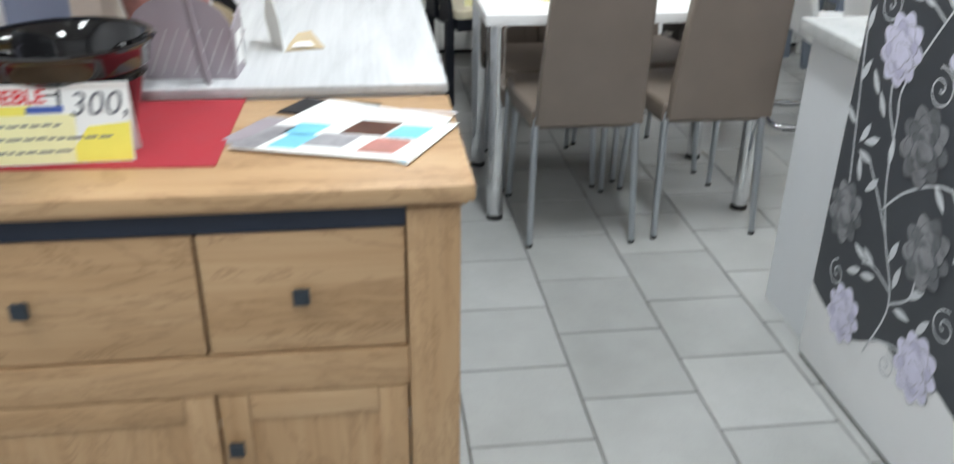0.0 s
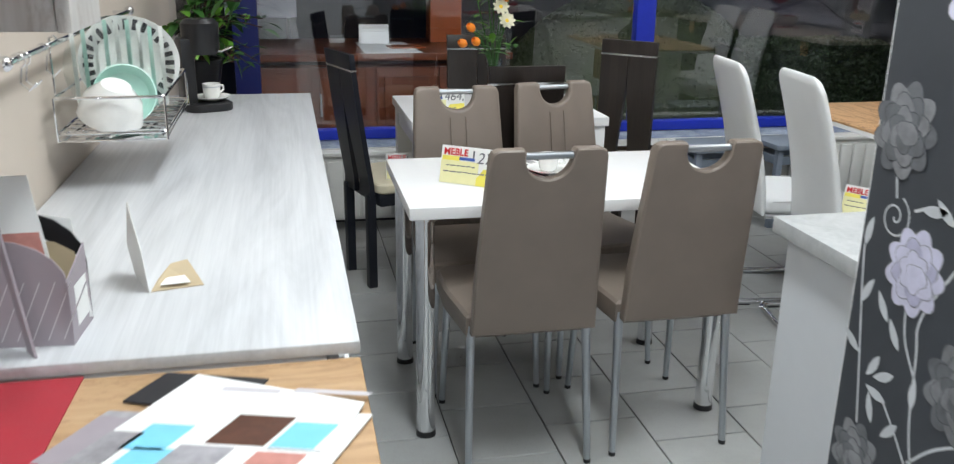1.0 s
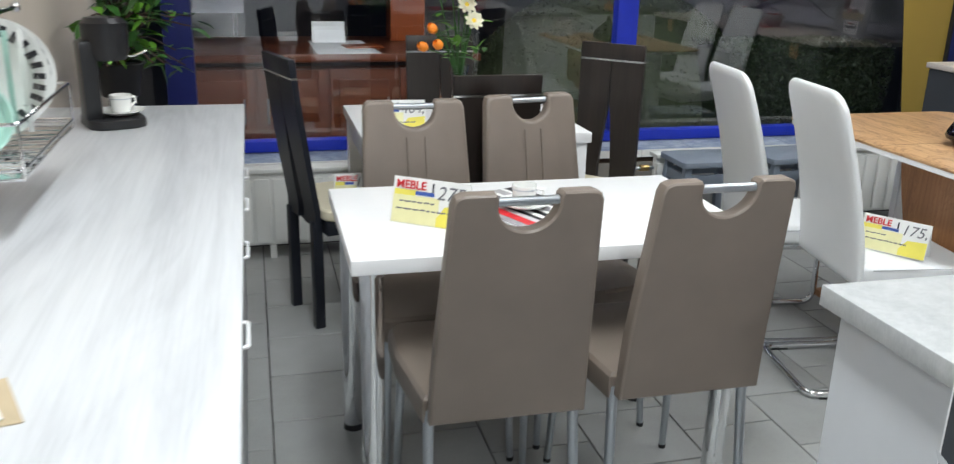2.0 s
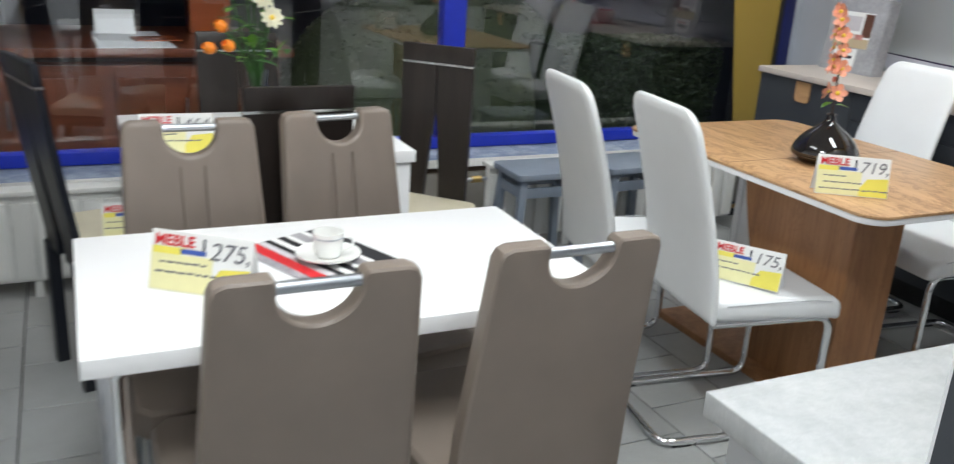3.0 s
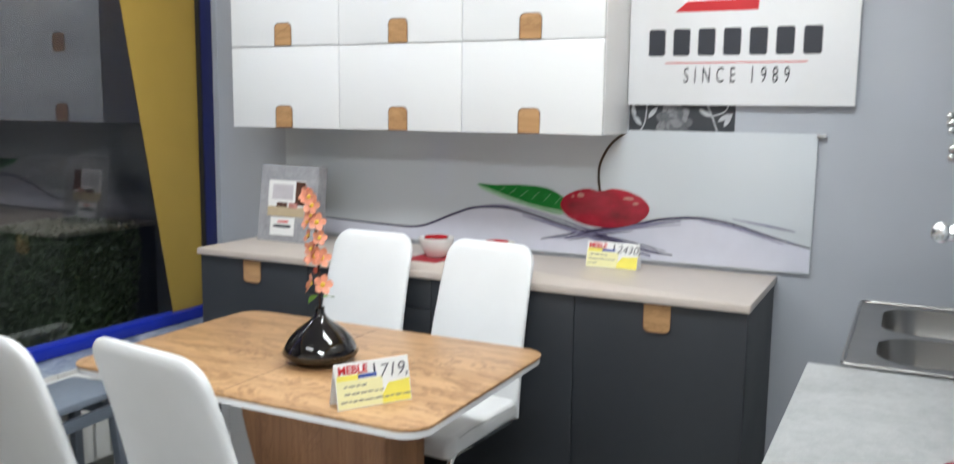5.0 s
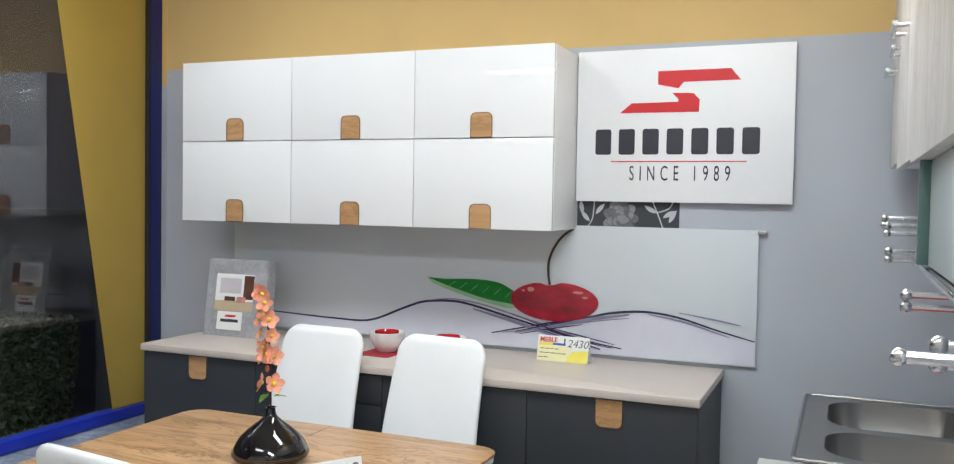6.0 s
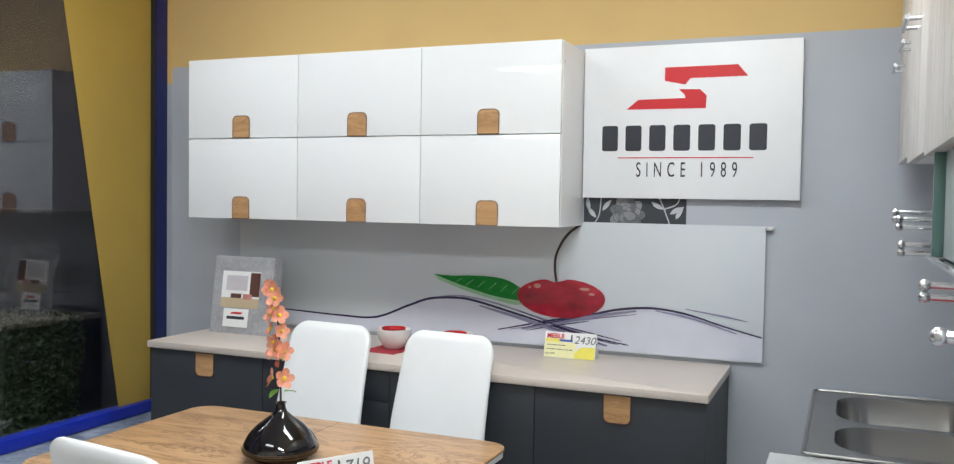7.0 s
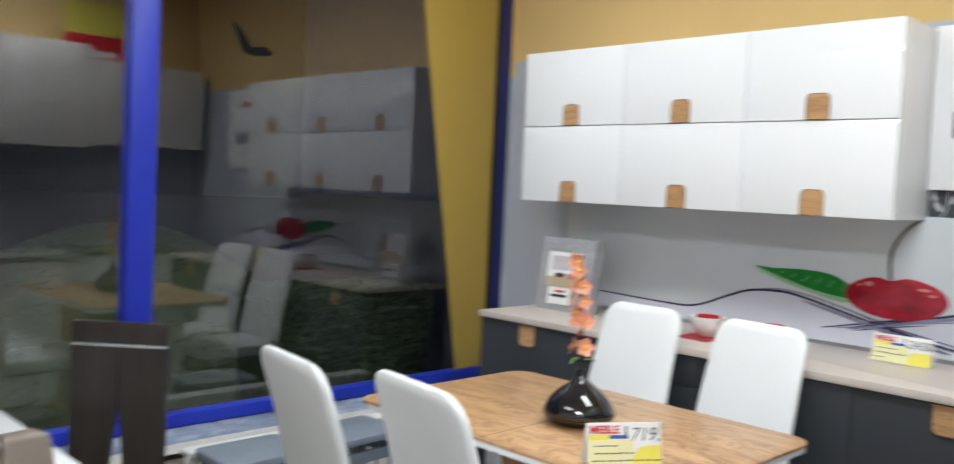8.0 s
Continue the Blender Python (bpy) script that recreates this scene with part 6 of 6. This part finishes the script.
def spiral(p, r, start, turns, sgn=1):
    out = []
    n = int(28 * turns)
    for k in range(n + 1):
        t = k / n
        a = radians(start) + sgn * 2 * math.pi * turns * t
        q = r * (1 - t) ** 0.8
        out.append((p[0] + q * math.cos(a), p[1] + q * math.sin(a)))
    return out


def wall_paper():
    root = thing("wallpaper", pose(0, 0, 0), "charcoal wallpaper with printed grey and lilac flowers", "wallpaper")
    pl = plane((0.9445, 0, 0), (0, -1, 0), (0, 0, 1))
    edge = [(0.452, 2.44), (0.452, 0.235)] + [(p.x, p.y) for p in curve_points([(0.455, 0.23), (0.50, 0.212), (0.56, 0.20), (0.60, 0.215), (0.66, 0.19), (0.74, 0.235), (0.80, 0.262), (0.88, 0.24), (0.97, 0.275), (1.10, 0.25), (1.3, 0.29), (1.6, 0.25), (2.0, 0.28), (2.6, 0.24), (3.3, 0.27)], 4)] + [(3.3, 2.44)]
    part("paper_sheet", slab(edge, 0.0004, m=pl), WALLPAPER, root, smooth=False)
    pl2 = pl @ pose(0, -0.058, 0.0005)
    stems = [[(0.72, 0.25), (0.77, 0.41), (0.70, 0.55), (0.66, 0.66), (0.645, 0.80), (0.64, 0.87), (0.70, 0.985), (0.77, 1.10), (0.83, 1.21), (0.87, 1.36), (0.83, 1.55), (0.88, 1.8), (0.84, 2.1), (0.88, 2.4)],
             [(0.668, 0.60), (0.73, 0.665), (0.82, 0.72), (0.90, 0.735)], [(0.52, 0.60), (0.497, 0.736), (0.475, 0.86), (0.462, 0.95)], [(0.648, 0.76), (0.61, 0.82), (0.598, 0.89)], [(0.77, 0.41), (0.83, 0.46), (0.835, 0.52)],
             [(0.70, 0.55), (0.63, 0.63), (0.58, 0.68)], [(0.74, 0.30), (0.82, 0.33), (0.89, 0.33)], [(0.76, 0.44), (0.69, 0.46), (0.64, 0.45)], [(0.73, 1.03), (0.64, 1.07), (0.58, 1.05)], [(0.53, 1.06), (0.515, 1.12)],
             [(1.10, 0.28), (1.03, 0.5), (1.08, 0.72), (1.02, 0.95), (1.10, 1.2), (1.04, 1.5), (1.12, 1.8)], [(1.4, 0.3), (1.32, 0.6), (1.42, 0.9), (1.34, 1.3), (1.4, 1.8)]]
    for s in stems:
        part("stem_print", ribbon([(p.x, p.y) for p in curve_points(s, 8)], 0.0055, pl2, 0.0004), LEAF_PRINT, root, smooth=False)
    for c, r, a, sg in (((0.532, 1.025), 0.042, 70, -1), ((0.762, 0.905), 0.045, 110, -1), ((0.55, 0.37), 0.035, 100, 1), ((0.955, 0.465), 0.04, 80, 1), ((0.81, 0.275), 0.032, 100, -1), ((0.95, 1.1), 0.05, 90, -1), ((0.70, 1.30), 0.045, 60, 1)):
        part("tendril_print", ribbon(spiral(c, r, a, 1.6, sg), 0.004, pl2, 0.0005), LEAF_PRINT, root, smooth=False)
    blooms = [((0.522, 1.183), 0.078, False), ((0.605, 0.945), 0.072, True), ((0.755, 0.78), 0.078, False), ((0.53, 0.528), 0.07, False), ((0.845, 0.578), 0.075, False), ((0.612, 0.29), 0.068, True), ((0.843, 0.99), 0.074, True), ((0.905, 0.333), 0.072, True),
              ((0.66, 1.42), 0.08, True), ((1.02, 1.22), 0.08, False), ((1.06, 0.62), 0.078, True), ((0.56, 1.65), 0.08, False), ((1.4, 0.5), 0.08, True), ((1.36, 1.05), 0.08, False), ((0.9, 1.6), 0.08, True)]
    for k, (c, r, pale) in enumerate(blooms):
        petals(pl2, c[0], c[1], r, pale, root, k)
    rng = random.Random(4)
    for y, z, a in ((0.60, 0.79, 130), (0.60, 0.74, 215), (0.59, 0.68, 175), (0.63, 0.655, 235), (0.655, 0.70, 100), (0.69, 0.75, 60), (0.82, 0.72, -50), (0.87, 0.735, -35), (0.69, 0.46, 150), (0.77, 0.45, 85), (0.70, 0.44, 200), (0.79, 0.41, 10), (0.77, 1.10, 160), (0.66, 1.07, 200), (0.68, 1.05, 150),
                    (0.79, 1.12, -20), (0.745, 1.06, 120), (0.56, 0.83, 120), (0.555, 0.76, 235), (0.655, 0.46, 170), (0.64, 0.43, 215), (0.735, 0.50, 70), (0.48, 0.84, 60), (0.495, 0.74, 140), (0.465, 0.95, 70), (0.84, 1.22, 40), (0.86, 1.33, 140), (0.83, 0.46, 40), (0.88, 0.40, 60), (0.93, 0.60, 70), (0.96, 0.85, 110), (1.04, 0.80, 50), (0.56, 0.62, 100)):
        leaf_print(pl2, (y, z), a + rng.uniform(-10, 10), 0.062, root)
    return root


wall_paper()


def paper_strip():
    root = thing("wallpaper_strip", pose(0, 0, 0), "strip of charcoal flowered wallpaper showing on the wall", "wallpaper")
    pl = plane((RX - 0.0015, 0, 0), (0, -1, 0), (0, 0, 1))
    part("paper_sheet", slab([(-0.735, 1.40), (-0.309, 1.40), (-0.309, 1.545), (-0.735, 1.545)], 0.0006, m=pl), WALLPAPER, root, smooth=False)
    pl2 = pl @ pose(0, 0, 0.0008)
    petals(pl2, -0.55, 1.455, 0.072, False, root, 50)
    for s in ([(-0.70, 1.405), (-0.67, 1.45), (-0.66, 1.54)], [(-0.37, 1.405), (-0.39, 1.46), (-0.42, 1.53)], [(-0.40, 1.48), (-0.35, 1.50), (-0.33, 1.54)]):
        part("stem_print", ribbon([(p.x, p.y) for p in curve_points(s, 6)], 0.005, pl2, 0.0004), LEAF_PRINT, root, smooth=False)
    for y, z, a in ((-0.68, 1.44, 130), (-0.655, 1.47, 50), (-0.40, 1.48, 150), (-0.375, 1.46, 30), (-0.35, 1.44, 60), (-0.71, 1.47, 100)):
        leaf_print(pl2, (y, z), a, 0.06, root)


paper_strip()


def sign_board():
    root = thing("sign_board", pose(0, 0, 0), "white sign board with red emblem and dark bars", "sign")
    x = RX - 0.03
    part("board", box(x, -0.12, 1.524, RX - 0.004, 0.735, 2.141, 0.001), WHITE_BOARD, root)
    pl = plane((x - 0.0002, 0, -0.006), (0, -1, 0), (0, 0, 1))

    def shape(name, pts, material, label=""):
        part(name, slab([(-y, z) for y, z in pts], 0.0006, m=pl @ pose(0, 0, 0.0002)), material, root, label, smooth=False)
    shape("red_emblem", [(0.402, 2.056), (0.118, 2.057), (0.080, 2.011), (0.300, 2.010), (0.320, 1.985), (0.402, 2.003)][::-1], RED, "red angular emblem")
    shape("red_emblem", [(0.555, 1.891), (0.238, 1.890), (0.236, 1.940), (0.262, 1.965), (0.345, 1.968), (0.322, 1.945), (0.318, 1.932), (0.508, 1.930)][::-1], RED, "red angular emblem")
    for k in range(7):
        y = 0.655 - k * 0.0975
        w = 0.066
        pts = rounded_rect(-y, 1.722, -y + w, 1.826, 0.010, 3)
        part("dark_block", slab(pts, 0.0006, m=pl @ pose(0, 0, 0.0002)), DARK_PRINT, root, smooth=False)
    part("red_line", slab([(-0.587, 1.6925), (-0.052, 1.6925), (-0.052, 1.6965), (-0.587, 1.6965)], 0.0006, m=pl @ pose(0, 0, 0.0002)), RED, root, smooth=False)
    text_mesh("SINCE 1989", 0.076, DARK_PRINT, root, pl @ pose(-0.512, 1.618, 0.001) @ Matrix.Diagonal((0.60, 1.12, 1, 1)), "since_line", spacing=1.85)
    return root


sign_board()


def picture_stand():
    root = thing("leaflet_stand", pose(3.72, 2.30, KZ, 0, 0, -90), "grey patterned cardboard leaflet stand with a picture", "leaflet stand")
    tilt = 8
    s, c = math.sin(radians(tilt)), math.cos(radians(tilt))
    pl = plane((0, 0, 0), (1, 0, 0), (0, s, c))
    part("back_board", slab([(-0.165, 0), (0.165, 0), (0.165, 0.36), (-0.165, 0.36)], 0.004, m=pl), DAMASK, root, smooth=False)
    part("side_board", slab([(0, 0), (0.07, 0), (0.06, 0.35), (0, 0.36)], 0.004, m=plane((0.165, 0, 0), (0, 1, 0), (0, s, c))), DAMASK, root, smooth=False)
    pic = pl @ pose(0, 0, 0.0045)
    for x0, y0, x1, y1, material, nm in ((-0.115, 0.12, 0.10, 0.29, PAPER, "picture"), (-0.115, 0.12, 0.10, 0.165, CARDBOARD, "picture_floor"), (-0.09, 0.20, 0.03, 0.27, PALE_LINE, "picture_wall"), (0.045, 0.175, 0.10, 0.285, BROWN_PRINT, "picture_shelf"), (-0.06, 0.165, 0.0, 0.185, BROWN_PRINT, "picture_table"), (0.01, 0.16, 0.06, 0.185, PINK_PRINT, "picture_chair")):
        part(nm, slab([(x0, y0), (x1, y0), (x1, y1), (x0, y1)], 0.0003, m=pic), material, root, smooth=False)
        pic = pic @ pose(0, 0, 0.0004)
    part("name_label", slab([(-0.09, 0.03), (0.05, 0.03), (0.05, 0.115), (-0.09, 0.115)], 0.002, m=pic), PAPER, root, smooth=False)
    part("red_mark", slab([(-0.05, 0.09), (0.01, 0.09), (0.02, 0.1), (-0.04, 0.1)], 0.0003, m=pic @ pose(0, 0, 0.0022)), RED, root, smooth=False)
    part("dark_bar", slab([(-0.07, 0.066), (0.03, 0.066), (0.03, 0.08), (-0.07, 0.08)], 0.0003, m=pic @ pose(0, 0, 0.0022)), DARK_PRINT, root, smooth=False)
    return root


picture_stand()


def red_bowl(y, x=3.70):
    root = thing("bowl", pose(x, y, KZ + 0.003), "small white bowl with red glazed inner bowl on a red napkin", "bowl", "bowls on the beige worktop")
    part("vessel", lathe([(0, 0), (0.036, 0), (0.042, 0.004), (0.058, 0.03), (0.072, 0.06), (0.077, 0.084), (0.074, 0.085), (0.069, 0.07), (0.05, 0.02), (0, 0.008)], 40), PORCELAIN, root)
    part("inner_bowl", lathe([(0, 0.022), (0.034, 0.022), (0.044, 0.05), (0.052, 0.087), (0.050, 0.089), (0.047, 0.086), (0.040, 0.05), (0, 0.03)], 40), RED_GLAZE, root, "red glazed inner bowl")
    nap = part("napkin", slab([(-0.11, -0.07), (0.08, -0.085), (0.09, 0.08), (-0.10, 0.09)], 0.002, m=pose(x - 0.02, y, KZ)), RED_MAT, smooth=False)
    tagged(nap, "red felt napkin under a bowl on the beige worktop", "napkin", "napkins on the beige worktop")
    return root


red_bowl(1.475)
red_bowl(1.19)

# ---- sink kitchen behind the papered board ----
GZ = 0.845
gtop = part("worktop", slab([(0.957, -0.444), (0.987, -0.444), (0.987, PY + 0.001), (2.857, PY + 0.001), (2.857, -0.117), (0.957, -0.117)], 0.038, 0.002, m=pose(0, 0, GZ - 0.038)), CONCRETE)
tagged(gtop, "grey concrete-look laminate worktop behind the papered board", "worktop")


def grey_unit(x0, x1):
    root = thing("base_cabinet", pose(0, 0, 0), "white base cabinet with pale grey end under the concrete worktop", "cabinet", "base cabinets under the concrete worktop")
    part("body", box(x0, PY + 0.002, 0.10, x1, -0.157, GZ - 0.0385, 0.001), GREY_SIDE, root)
    part("plinth", box(x0 + 0.003, PY + 0.01, 0, x1 - 0.001, -0.192, 0.0995), GREY_SIDE, root)
    d = part("door", box(x0 + 0.0015, -0.1565, 0.105, x1 - 0.0015, -0.138, GZ - 0.041, 0.002), WHITE, root)
    part("handle", rod((x1 - 0.08, -0.112, 0.6), (x1 - 0.08, -0.112, 0.75), 0.006), ALU, d, "bar handle")
    part("handle_post", rod((x1 - 0.08, -0.138, 0.62), (x1 - 0.08, -0.112, 0.62), 0.004, seg=8), ALU, d)
    part("handle_post", rod((x1 - 0.08, -0.138, 0.73), (x1 - 0.08, -0.112, 0.73), 0.004, seg=8), ALU, d)


part_x = [0.991, 1.47, 1.94, 2.40, 2.856]
for a, c in zip(part_x, part_x[1:]):
    grey_unit(a + 0.0005, c - 0.0005)
end = part("end_panel", box(0.9865, -0.44, 0.0, 0.9905, -0.142, GZ - 0.0385), GREY_SIDE, smooth=False)
tagged(end, "pale grey end panel of the sink kitchen", "panel")


def sink_unit():
    root = thing("sink_cabinet", pose(0, 0, 0), "white sink cabinet with a stainless steel double sink", "sink")
    x0, x1, y0, y1 = 2.862, 3.73, PY + 0.002, -0.20
    part("body", box(x0 + 0.005, y0, 0.10, x1 - 0.005, y1 - 0.03, 0.68, 0.001), WHITE, root)
    part("plinth", box(x0 + 0.01, y0 + 0.01, 0, x1 - 0.01, y1 - 0.06, 0.0995), WHITE, root)
    part("door", box(x0 + 0.006, y1 - 0.0295, 0.105, x1 - 0.006, y1 - 0.012, 0.82, 0.002), WHITE, root)
    z = GZ + 0.006
    bowls = [((x0 + 0.06, x0 + 0.37), (y0 + 0.06, y1 - 0.075)), ((x0 + 0.42, x1 - 0.06), (y0 + 0.06, y1 - 0.075))]
    # steel sheet around the bowls
    b = bmesh.new()
    by = bowls[0][1]
    strips = [(x0, y0, x1, by[0]), (x0, by[1], x1, y1), (x0, by[0], bowls[0][0][0], by[1]), (bowls[0][0][1], by[0], bowls[1][0][0], by[1]), (bowls[1][0][1], by[0], x1, by[1])]
    for a, c, d, e in strips:
        box(a, c, z - 0.004, d, e, z, bm=b)
    part("steel_sheet", b, STEEL, root, "brushed stainless steel sheet", smooth=False)
    part("rim", tube(rounded_path([(x0, y0 + 0.004, z), (x1, y0 + 0.004, z), (x1, y1, z), (x0, y1, z)], 0.02, 4, True), 0.006, 8), STEEL, root)
    for bx, by in bowls:
        r = 0.105
        top = rounded_rect(bx[0], by[0], bx[1], by[1], r, 6)
        low = rounded_rect(bx[0] + 0.02, by[0] + 0.02, bx[1] - 0.02, by[1] - 0.02, r * 0.8, 6)
        bb = bmesh.new()
        rings = [[bb.verts.new((x, y, zz)) for x, y in pts] for pts, zz in ((rounded_rect(bx[0] - 0.0, by[0] - 0.0, bx[1], by[1], 0.003, 6), z + 0.0004), (top, z + 0.0005), (low, z - 0.125), ([(x * 0.9 + 0.1 * (bx[0] + bx[1]) / 2, y * 0.9 + 0.1 * (by[0] + by[1]) / 2) for x, y in low], z - 0.145))]
        n = len(top)
        for q, w in zip(rings, rings[1:]):
            for i in range(n):
                bb.faces.new((q[i], q[(i + 1) % n], w[(i + 1) % n], w[i]))
        bb.faces.new(rings[-1])
        basin = part("basin", bb, STEEL, root, "rounded steel basin")
        part("drain", lathe([(0, 0), (0.035, 0), (0.04, 0.004), (0.03, 0.006), (0, 0.003)], 24, centre=((bx[0] + bx[1]) / 2, (by[0] + by[1]) / 2, z - 0.1448)), CHROME, basin)
    return root


sink_unit()
rm = part("red_mat", slab([(1.52, -0.62), (2.065, -0.62), (2.065, -0.293), (1.52, -0.293)], 0.0025, m=pose(0, 0, GZ)), RED_MAT, smooth=False)
tagged(rm, "dark red felt place mat on the concrete worktop", "place mat")
mug = thing("pot", pose(1.99, -0.44, GZ + 0.003), "white pot with a red lid on the red mat", "pot")
part("vessel", lathe([(0, 0), (0.032, 0), (0.038, 0.006), (0.042, 0.06), (0.039, 0.07), (0, 0.07)], 32), PORCELAIN, mug)
part("lid", lathe([(0.043, 0.068), (0.043, 0.076), (0.03, 0.088), (0.008, 0.094), (0.008, 0.104), (0, 0.106)], 32), RED_GLAZE, mug, "red lid")


def sink_wall_unit(x0, x1, z0, z1, yf):
    root = thing("wall_cabinet", pose(0, 0, 0), "pale wood grain wall cabinet with steel bar handles", "cabinet", "wall cabinets over the sink")
    part("body", box(x0, PY + 0.001, z0, x1, yf - 0.02, z1, 0.001), WHITE, root)
    n = 2 if x1 - x0 > 0.7 else 1
    for k in range(n):
        a, c = x0 + (x1 - x0) * k / n, x0 + (x1 - x0) * (k + 1) / n
        d = part("door", box(a + 0.0015, yf - 0.0195, z0 - 0.002, c - 0.0015, yf, z1, 0.002), PALE_WOOD, root)
        hx, hz = (a + c) / 2, z0 + 0.31
        for dx in (-0.06, 0.06):
            part("handle_post", rod((hx + dx, yf, hz), (hx + dx, yf + 0.03, hz), 0.005, seg=10), ALU, d)
        part("handle", rod((hx - 0.09, yf + 0.03, hz), (hx + 0.09, yf + 0.03, hz), 0.0065), ALU, d, "steel bar handle")
    return root


sink_wall_unit(3.01, 3.92, 1.66, 2.30, -0.452)
sink_wall_unit(2.372, 3.0, 1.622, 2.40, -0.432)
sink_wall_unit(1.45, 2.365, 1.61, 2.40, -0.428)


def glass_shelf():
    root = thing("glass_shelf", pose(0, 0, 0), "glass shelf on steel rods with ball ends below the wall cabinets", "glass shelf")
    part("pane", box(1.45, PY + 0.01, 1.405, 2.90, -0.445, 1.413, 0.001), CLEAR, root, "greenish glass pane")
    # opaque pale panel, added to catch light before the dark recess
    part("pale_fill_panel", box(1.45, -0.462, 1.416, 2.20, -0.454, 1.6075, 0.001), plain("pale_fill_paint", (0.52, 0.57, 0.58), 0.2, vary=0.03, scale=4), root, "pale panel added to catch light under the wall cabinets")
    part("glass_edge", box(2.203, -0.475, 1.416, 2.212, -0.435, 1.6075, 0.001), plain("green_glass_edge", (0.10, 0.20, 0.18), 0.1), root, "green edge of the glass")
    part("front_rail", box(1.45, -0.475, 1.398, 2.90, -0.446, 1.4045, 0.001), ALU, root)
    for x, dz in ((2.84, 0.085), (2.66, 0.070), (2.54, 0.016), (1.88, -0.019), (1.36, -0.019)):
        for z in (1.39 + dz, 1.408 + dz):
            part("rod", rod((x, PY + 0.001, z), (x, -0.405, z), 0.0055, seg=10), ALU, root)
            part("ball_end", ball((x, -0.402, z), 0.0095), ALU, root, "steel ball end")
    part("rod", rod((1.08, PY + 0.001, 1.418), (1.08, -0.353, 1.418), 0.0045, seg=10), ALU, root)
    part("ball_end", ball((1.08, -0.353, 1.418), 0.0065), ALU, root, "steel ball end")
    return root


glass_shelf()

banner = thing("banner", pose(3.13, PY, 2.50), "red and yellow banner high on the partition wall", "banner")
part("yellow_field", box(-0.23, 0.001, 0.02, 0.23, 0.004, 0.26), YELLOW_PRINT, banner, smooth=False)
part("red_field", box(-0.23, 0.001, -0.26, 0.23, 0.004, 0.0195), RED, banner, smooth=False)
part("pale_bar", box(-0.18, 0.0042, -0.15, 0.16, 0.005, -0.10), PAPER, banner, smooth=False)

# ---- floor tiles ----
TX, TY, JOINT = 0.304, 0.3015, 0.005


def tile_mesh(w, d):
    b = box(-w / 2, -d / 2, -0.009, w / 2, d / 2, 0, 0.0)
    top = [e for e in b.edges if all(v.co.z > -0.001 for v in e.verts)]
    bmesh.ops.bevel(b, geom=top, offset=0.0015, segments=1, affect="EDGES")
    me = bpy.data.meshes.new("floor_tile")
    b.to_mesh(me)
    b.free()
    me.materials.append(TILE)
    return me


floor = thing("floor", pose(0, 0, 0), "light grey ceramic floor tiles laid in half bond", "floor", kind="structure")
TM = tile_mesh(TX - JOINT, TY - JOINT)
rest = bmesh.new()
col = -9
while 0.3115 + col * TX < RX:
    x0 = 0.3115 + col * TX
    row0 = 0.1705 if col % 2 else 0.021
    for row in range(-19, 11):
        y0 = row0 + row * TY
        if y0 > WY - 0.03 or y0 + TY < BY or x0 + TX < (LX if y0 > -0.5 else FX):
            continue
        cx, cy = x0 + TX / 2, y0 + TY / 2
        if y0 > -1.3 and cx > -0.35:
            t = new("floor_tile", TM)
            t.parent = floor
            t.matrix_basis = pose(cx, cy, 0.0 + 0.0004 * noise.noise(Vector((cx * 5, cy * 5, 0))), 0.05 * noise.noise(Vector((cx * 3, cy, 4))), 0.05 * noise.noise(Vector((cx, cy * 3, 9))))
        else:
            box(x0 + JOINT / 2, y0 + JOINT / 2, -0.009, x0 + TX - JOINT / 2, y0 + TY - JOINT / 2, 0, bm=rest)
    col += 1
r = part("floor_tiles", rest, TILE, floor, smooth=False)
r["kind"] = "stuff"
